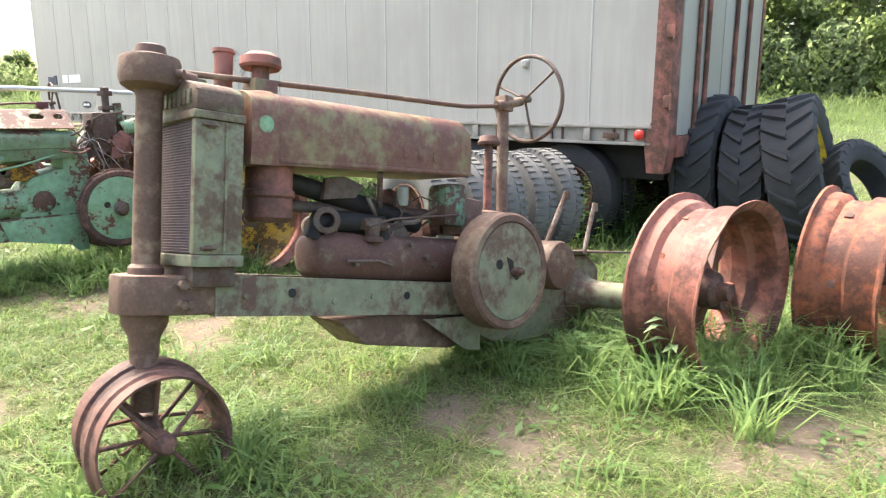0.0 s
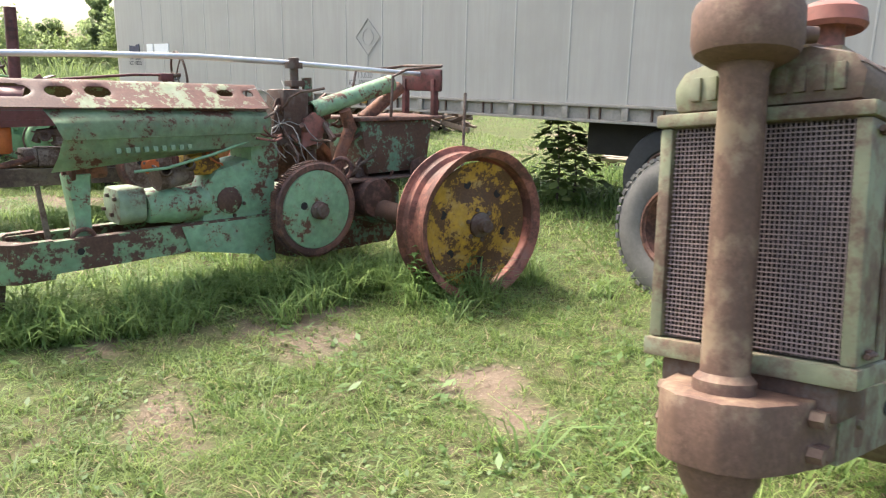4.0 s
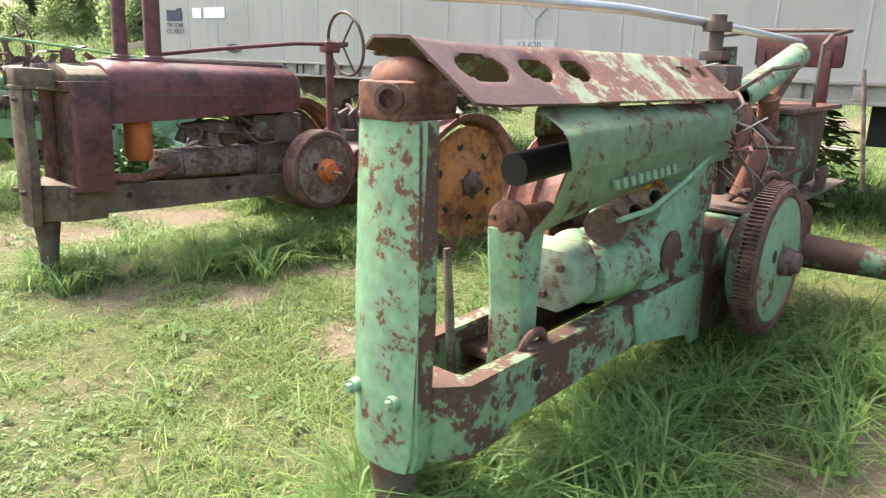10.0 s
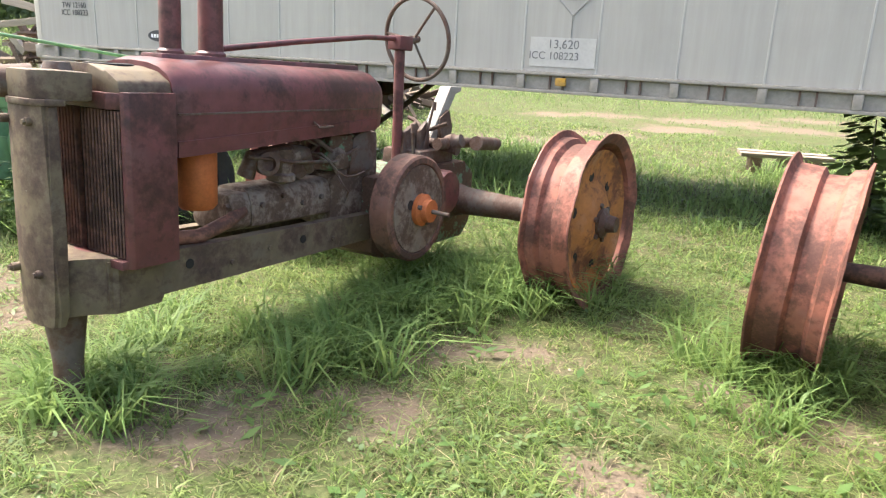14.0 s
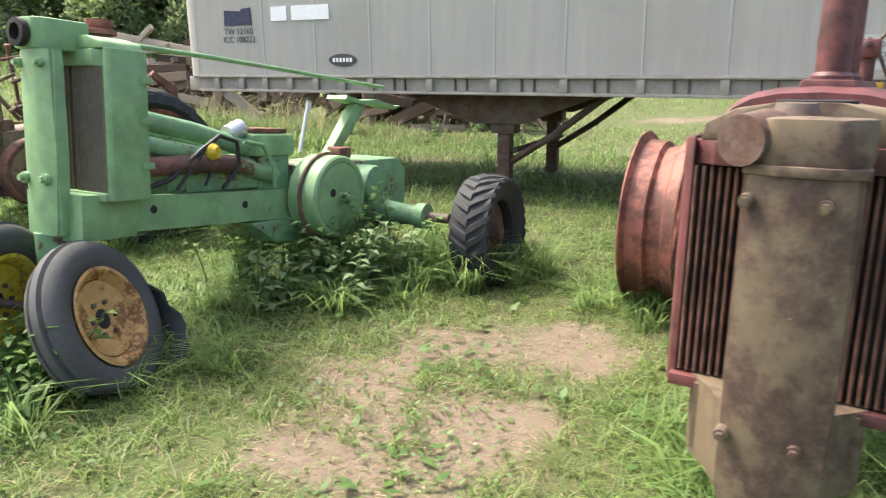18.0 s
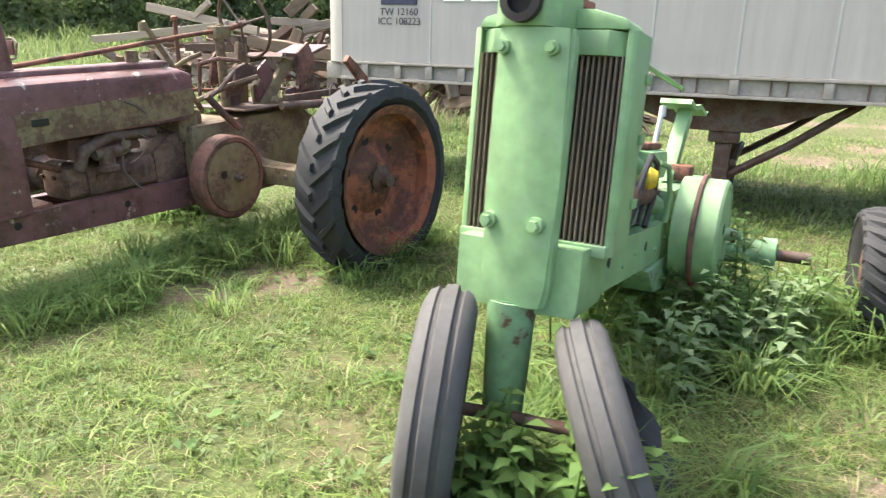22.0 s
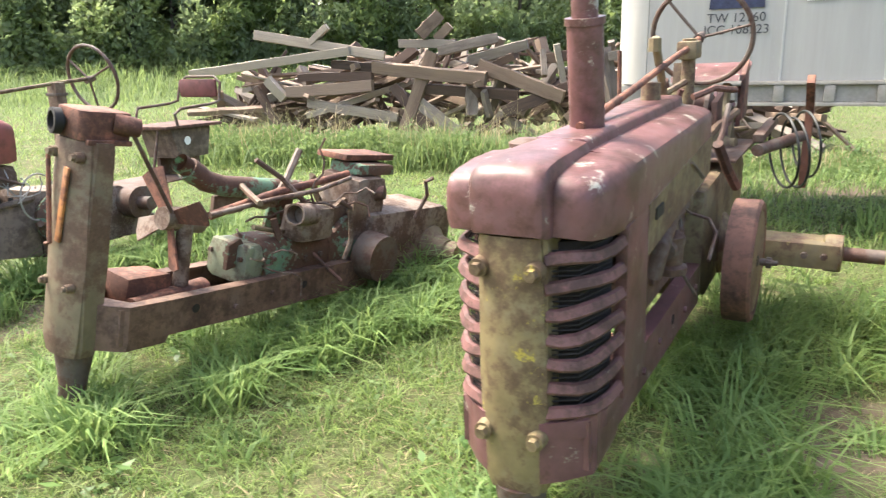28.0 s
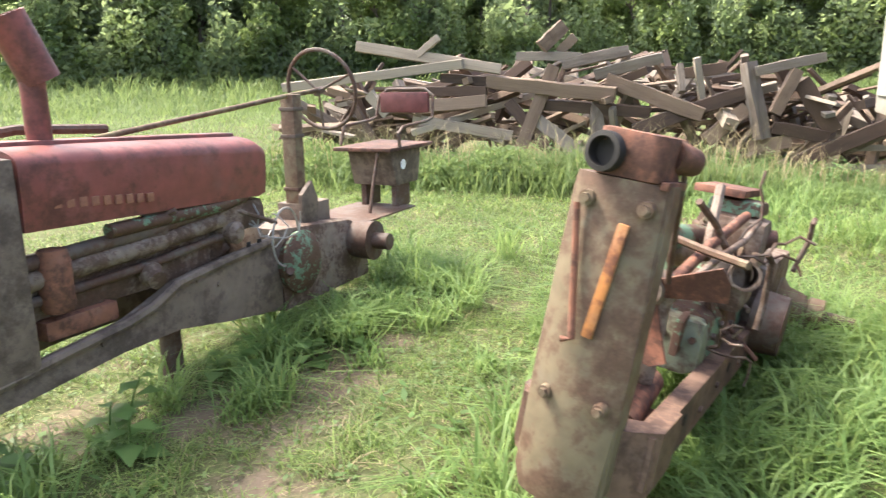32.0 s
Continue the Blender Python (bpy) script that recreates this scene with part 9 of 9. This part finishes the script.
def tall_grass():
    rs = np.random.RandomState(21)
    # tractor, middle along and across, half lengths, height, blades
    spots = [("A", 2.4, -1.2, 0.6, 0.4, 0.30, 900), ("A", 1.9, -0.5, 0.6, 0.3, 0.22, 700), ("A", 0.0, -0.1, 0.35, 0.35, 0.18, 420), ("A", 3.3, -1.5, 0.5, 0.4, 0.32, 800), ("A", 0.3, -0.3, 0.25, 0.2, 0.2, 250),
             ("B", 0.08, -0.10, 0.28, 0.26, 0.28, 1000), ("B", 0.9, -0.3, 0.7, 0.28, 0.24, 1100), ("B", 1.9, -0.55, 0.6, 0.35, 0.26, 1200), ("B", 2.5, -1.1, 0.5, 0.25, 0.26, 600), ("B", 1.2, 0.3, 1.0, 0.4, 0.2, 700), ("B", 2.3, 0.85, 0.45, 0.3, 0.26, 700),
             ("C", -0.02, -0.05, 0.25, 0.25, 0.2, 420), ("C", 1.4, -0.42, 0.7, 0.3, 0.26, 1700), ("C", 2.2, -0.75, 0.5, 0.3, 0.28, 900), ("C", 2.4, -1.1, 0.45, 0.22, 0.24, 500), ("C", 2.3, 0.85, 0.4, 0.25, 0.22, 500), ("C", 0.5, 0.3, 0.6, 0.3, 0.18, 400),
             ("D", 0.0, -0.2, 0.35, 0.4, 0.20, 600), ("D", 1.6, -0.5, 0.6, 0.3, 0.24, 700), ("D", 2.2, -1.1, 0.4, 0.25, 0.30, 600), ("D", 2.2, 0.8, 0.4, 0.25, 0.28, 500), ("D", 1.0, 0.2, 0.8, 0.4, 0.2, 500),
             ("E", 0.45, -0.45, 0.35, 0.2, 0.22, 900), ("E", 1.3, -0.3, 0.7, 0.3, 0.24, 900), ("E", 2.1, -1.2, 0.5, 0.25, 0.22, 700), ("E", 0.0, 0.0, 0.3, 0.3, 0.16, 420), ("E", 1.9, -0.5, 0.5, 0.4, 0.26, 800), ("E", 2.3, 0.95, 0.4, 0.4, 0.26, 700),
             ("F", 1.2, -0.4, 0.9, 0.28, 0.23, 1900), ("F", 0.0, -0.05, 0.3, 0.3, 0.2, 560), ("F", 2.2, -0.3, 0.6, 0.5, 0.32, 1300), ("F", 1.0, 0.35, 0.9, 0.3, 0.24, 700), ("F", 2.2, 0.5, 0.5, 0.4, 0.32, 600),
             ("G", 1.9, -0.45, 0.6, 0.3, 0.26, 800), ("G", 0.7, -0.35, 0.5, 0.2, 0.2, 350), ("G", 2.9, -0.3, 0.7, 0.5, 0.3, 900), ("G", 0.0, 0.0, 0.4, 0.3, 0.2, 300)]
    X, Y, H = [], [], []
    for k, cx, cy, sx, sy, h, n in spots:
        n = int(n * 1.3)
        m = max(4, n // 55)
        tx, ty, th = cx + sx * rs.normal(size=m) * 0.6, cy + sy * rs.normal(size=m) * 0.6, rs.uniform(0.45, 1.3, m)
        pick = rs.randint(0, m, n)
        lx, ly = tx[pick] + 0.045 * rs.normal(size=n), ty[pick] + 0.045 * rs.normal(size=n)
        x, y = near_tractor(k, lx, ly)
        X.append(x)
        Y.append(y)
        H.append(h * th[pick] * rs.uniform(0.5, 1.25, n))
    # loose tufts here and there
    for _ in range(130):
        cx, cy = strip(rs, 1, -2, 20, 1.4, 8)
        if dirt_at(cx, cy)[0] > 0.8:
            continue
        n = rs.randint(18, 60)
        X.append(cx + rs.normal(size=n) * 0.07)
        Y.append(cy + rs.normal(size=n) * 0.07)
        H.append(rs.uniform(0.07, 0.2) * rs.uniform(0.5, 1.2, n))
    x, y, h = np.concatenate(X), np.concatenate(Y), np.concatenate(H)
    blades("tall_grass", x, y, h, 0.006 + 0.009 * rs.rand(len(x)), rs.uniform(0.4, 2.0, len(x)), m_tall, "long arching grass round the old machines", rs)
    # under and behind the trailer, and along the timber
    n = 26000
    u, v = rs.uniform(-1.0, 15, n), rs.uniform(-0.4, 3.4, n)
    p = np.array(TL_ORG)[:2]
    dv = np.array([TL_DIR.x, TL_DIR.y])
    nv = np.array([-dv[1], dv[0]]) * -1
    x, y = p[0] + u * dv[0] + v * nv[0], p[1] + u * dv[1] + v * nv[1]
    keep = rs.rand(n) < np.clip(0.45 + 0.6 * wob(x, y, 1.2, 3), 0.05, 1) * np.where(v < 0.6, 0.5, 1)
    x, y = x[keep], y[keep]
    blades("trailer_grass", x, y, rs.uniform(0.05, 0.2, len(x)) * (1 + 1.0 * (wob(x, y, 1.2, 3) > 0.35)), 0.012 + 0.008 * rs.rand(len(x)), rs.uniform(0.3, 1.6, len(x)), m_tall, "rank grass under and behind the trailer", rs)
    n = 20000
    f, g = rs.rand(n), rs.normal(size=n) * 0.5
    x = -11.6 + 8.6 * f + 0.507 * (g - 0.75)
    y = 23.0 - 5.06 * f + 0.862 * (g - 0.75)
    x, y = x - 0.25, y - 0.43
    blades("pile_weeds", x, y, rs.uniform(0.2, 0.72, n) * (0.8 + 0.35 * wob(x, y, 1.6, 5)) * np.clip(1.0 - (f - 0.6) * 3.0, 0.25, 1.0), 0.010 + 0.010 * rs.rand(n), rs.uniform(0.4, 1.5, n), m_field, "high weeds growing in front of the timber", rs)
    f, g = rs.rand(30000), rs.normal(size=30000) * 0.42
    x = -11.6 + 8.6 * f + 0.507 * (g - 0.85) - 0.25
    y = 23.0 - 5.06 * f + 0.862 * (g - 0.85) - 0.43
    hump = np.clip(0.38 + 0.32 * wob(x, y, 1.9, 6), 0.08, 0.7) * np.clip(1.0 - (f - 0.45) * 3.4, 0.2, 1.0)
    keep = wob(x, y, 2.7, 1) > -0.45
    pos = np.stack([x, y, hump * rs.rand(len(x)) ** 0.7 + 0.02], 1)[keep]
    tagged(new("pile_brush", leaf_quads("pile_brush", pos, rs.uniform(0.018, 0.05, len(pos)), rs, m_field)), "bushy leafy weeds in front of the timber", "weeds", kind="stuff")
    n = 800
    f, g = rs.rand(n), rs.normal(size=n) * 0.4
    x, y = -11.6 + 8.6 * f + 0.507 * (g - 0.75) - 0.25, 23.0 - 5.06 * f + 0.862 * (g - 0.75) - 0.43
    blades("seed_heads", x, y, rs.uniform(0.6, 1.1, n) * np.clip(1.0 - (f - 0.6) * 3.0, 0.3, 1.0), np.full(n, 0.010), rs.uniform(0.3, 0.9, n), m_dry, "pale seed heads over the weeds", rs)
    # the field beyond
    n = 150000
    D = 12 + 52 * rs.rand(n) ** 1.3
    b = np.radians(rs.uniform(-54, 60, n))
    x, y = -6 + D * np.sin(b), 6 + D * np.cos(b)
    keep = rs.rand(n) < np.clip(1.0 - dirt_at(x, y), 0.05, 1) * np.clip(0.75 + 0.4 * wob(x, y, 2.0, 3), 0.2, 1)
    x, y, D = x[keep], y[keep], D[keep]
    far = np.clip((D - 14) / 45, 0, 1)
    blades("field_grass", x, y, (0.05 + 0.42 * far + 1.75 * np.clip((D - 40) / 18, 0, 1)) * rs.uniform(0.5, 1.3, len(x)) * (1 + 0.5 * np.clip(wob(x, y, 0.7, 1), 0, 1)), 0.009 + 0.05 * far, rs.uniform(0.6, 2.2, len(x)), m_field, "pale green meadow grass running to the wood", rs)


tall_grass()


# ---- leafy weeds ----
def weed(P, H, n_stem, leaf, seed, label, mat=None, narrow=0.22):
    rs = np.random.RandomState(seed)
    T = thing("weed_plant", Matrix.Translation((P[0], P[1], 0)), label, "weed", "leafy weeds")
    for s in range(n_stem):
        a, l = rs.uniform(0, 6.28), rs.uniform(0.1, 0.45) * (0.3 if n_stem == 1 else 1)
        b = Vector((rs.normal() * 0.04 * n_stem ** 0.5, rs.normal() * 0.04 * n_stem ** 0.5, -0.02))
        h = H * rs.uniform(0.65, 1.05)
        pts = [b + Vector((math.cos(a) * l * h * f * f, math.sin(a) * l * h * f * f, h * f)) for f in (0, 0.35, 0.7, 1.0)]
        bm = B()
        tube(bm, pts, [0.006, 0.005, 0.004, 0.002], 5)
        st = part("stem", bm, m_weed, T)
        V, Q = [], []
        k = max(7, int(h / 0.028))
        for i in range(k):
            f = 0.12 + 0.88 * i / k
            seg = min(2, int(f * 3))
            p = pts[seg].lerp(pts[seg + 1], f * 3 - seg) if f < 1 else pts[3]
            t = i * 2.4 + rs.uniform(-0.4, 0.4)
            L = leaf * (1.1 - 0.55 * f) * rs.uniform(0.75, 1.2)
            out = Vector((math.cos(t), math.sin(t), rs.uniform(0.1, 0.6))).normalized()
            sd = Vector((-math.sin(t), math.cos(t), 0))
            drop = Vector((0, 0, -0.35 * L))
            c = [p, p + out * L * 0.45 + sd * L * narrow, p + out * L + drop, p + out * L * 0.45 - sd * L * narrow, p + out * L * 0.5 + drop * 0.12]
            j = len(V)
            V += [tuple(q) for q in c]
            Q += [(j, j + 1, j + 4, j + 4), (j, j + 4, j + 3, j + 3), (j + 4, j + 1, j + 2, j + 2), (j + 4, j + 2, j + 3, j + 3)]
        q = np.array(Q)
        me = raw_mesh("leaves", np.array(V), np.zeros((0, 4), int), mat or m_weed, q[:, :3])
        o = new("leaves", me)
        o.parent = st
        tagged(o, kind="stuff")
    return T


weed((1.22, 3.40), 0.52, 2, 0.20, 1, "tall pale weed with long pointed leaves beside a rusted rim", m_weed_pale, 0.15)
weed((1.30, 3.42), 0.36, 3, 0.17, 2, "low pale leafy weed beside a rusted rim", m_weed_pale, 0.15)
weed((0.75, 3.75), 0.26, 3, 0.11, 3, "low leafy weed in shade")
weed((-2.0, 5.72), 0.40, 3, 0.13, 4, "leafy weed climbing by a yellow wheel")
weed((-1.80, 5.85), 0.34, 2, 0.14, 5, "leafy weed by a yellow wheel")
for i, (x, y, h) in enumerate(((-7.50, 10.28, 0.36), (-7.30, 10.22, 0.40), (-7.10, 10.20, 0.44), (-6.92, 10.18, 0.46), (-6.70, 10.20, 0.36), (-6.45, 10.25, 0.34), (-7.62, 10.36, 0.3), (-6.80, 10.42, 0.5), (-6.25, 10.3, 0.32))):
    weed((x, y), h * 1.25, 6, 0.125, 20 + i, "bushy nettle-like weed by a green tractor", None, 0.24)
for i, (x, y, h) in enumerate(((-7.24, 11.24, 0.42), (-7.26, 10.96, 0.45), (-7.17, 11.5, 0.4), (-7.4, 11.1, 0.36), (-7.0, 11.3, 0.42), (-7.05, 10.85, 0.4))):
    weed((x, y), h, 6, 0.13, 160 + i, "bushy nettle-like weed by a green tractor", None, 0.24)
for i, (x, y, h) in enumerate(((-7.05, 9.95, 0.5), (-6.85, 10.0, 0.55), (-7.5, 9.95, 0.42), (-7.35, 9.9, 0.38), (-6.6, 10.1, 0.45))):
    weed((x, y), h, 5, 0.13, 180 + i, "tall pale-leaved weed by a green tractor", m_weed_pale, 0.2)
weed((-8.42, 9.02, 0), 0.3, 4, 0.11, 42, "leafy weed between two front tyres", None, 0.26)
weed((-8.3, 8.98, 0), 0.34, 4, 0.12, 43, "leafy weed between two front tyres", None, 0.2)
for i, (x, y, h) in enumerate(((-8.46, 9.12, 0.4), (-8.28, 9.08, 0.44), (-8.38, 8.92, 0.3), (-8.5, 9.2, 0.42), (-8.22, 9.2, 0.4))):
    weed((x, y), h, 5, 0.12, 130 + i, "leafy weed between two front tyres", None, 0.26)
weed((-8.36, 9.16, 0), 0.42, 4, 0.11, 40, "leafy weed between two front tyres", None, 0.26)
weed((-8.25, 9.3, 0), 0.3, 3, 0.1, 41, "leafy weed between two front tyres", None, 0.26)
for i, (x, y, h) in enumerate(((-9.55, 13.25, 0.36), (-9.4, 13.4, 0.4), (-9.7, 13.1, 0.28), (-9.25, 13.15, 0.34))):
    weed((x, y), h, 4, 0.10, 50 + i, "leafy weed by a rusted disc", None, 0.26)
for i, (x, y, h) in enumerate(((-12.52, 14.66, 0.16), (-12.75, 14.45, 0.18), (-13.2, 13.9, 0.3), (-12.3, 14.8, 0.2), (-13.5, 13.5, 0.3))):
    weed((x, y), h, 3, 0.15, 60 + i, "broad-leaved dock weed by a red tractor", None, 0.36)
for i in range(16):
    f = (i + 0.5) / 16
    weed((-11.9 + 8.4 * f + 0.2 * math.sin(i * 5.1), 22.5 - 4.95 * f - 0.5 + 0.25 * math.cos(i * 3.7)), 0.4 + 0.25 * math.sin(i * 2.9) ** 2, 4, 0.16, 80 + i, "rank weed in front of the timber heap", None, 0.2)
for i, (x, y, h) in enumerate(((1.45, 7.1, 0.8), (1.75, 7.25, 0.7), (1.2, 7.4, 0.6), (2.15, 7.3, 0.85), (3.1, 6.2, 0.35))):
    weed((x, y), h, 4, 0.14, 110 + i, "leafy weed under the trailer's rear corner", None, 0.26)


def sapling(P, H, seed):
    rnd = random.Random(seed)
    T = thing("sapling", Matrix.Translation((P[0], P[1], 0)), "young broad-leaved sapling beside the trailer", "sapling")
    bm = B()
    tube(bm, [(0, 0, -0.05), (0.02, 0.01, H * 0.4), (-0.02, 0.03, H * 0.9)], [0.018, 0.013, 0.005], 7)
    part("trunk", bm, m_bark, T)
    V, Q = [], []
    for i in range(270):
        f = rnd.uniform(0.12, 1.0)
        r = 0.38 * (1.15 - 0.6 * f) * rnd.uniform(0.2, 1)
        a = rnd.uniform(0, 6.28)
        p = Vector((math.cos(a) * r, math.sin(a) * r, H * f))
        t = a + rnd.uniform(-0.7, 0.7)
        L = rnd.uniform(0.09, 0.16)
        out = Vector((math.cos(t), math.sin(t), rnd.uniform(-0.6, 0.2))).normalized()
        sd = Vector((-math.sin(t), math.cos(t), rnd.uniform(-0.3, 0.3)))
        j = len(V)
        V += [tuple(q) for q in (p, p + out * L * 0.3 + sd * L * 0.34, p + out * L * 0.7 + sd * L * 0.26, p + out * L, p + out * L * 0.7 - sd * L * 0.26, p + out * L * 0.3 - sd * L * 0.34)]
        Q += [(j, j + 1, j + 2, j + 5), (j + 5, j + 2, j + 3, j + 4)]
    o = new("crown", raw_mesh("crown", np.array(V), np.array(Q), m_leaf_light))
    o.parent = T


sapling((-0.62, 9.45), 1.05, 5)
sapling((-0.40, 9.62), 0.85, 6)
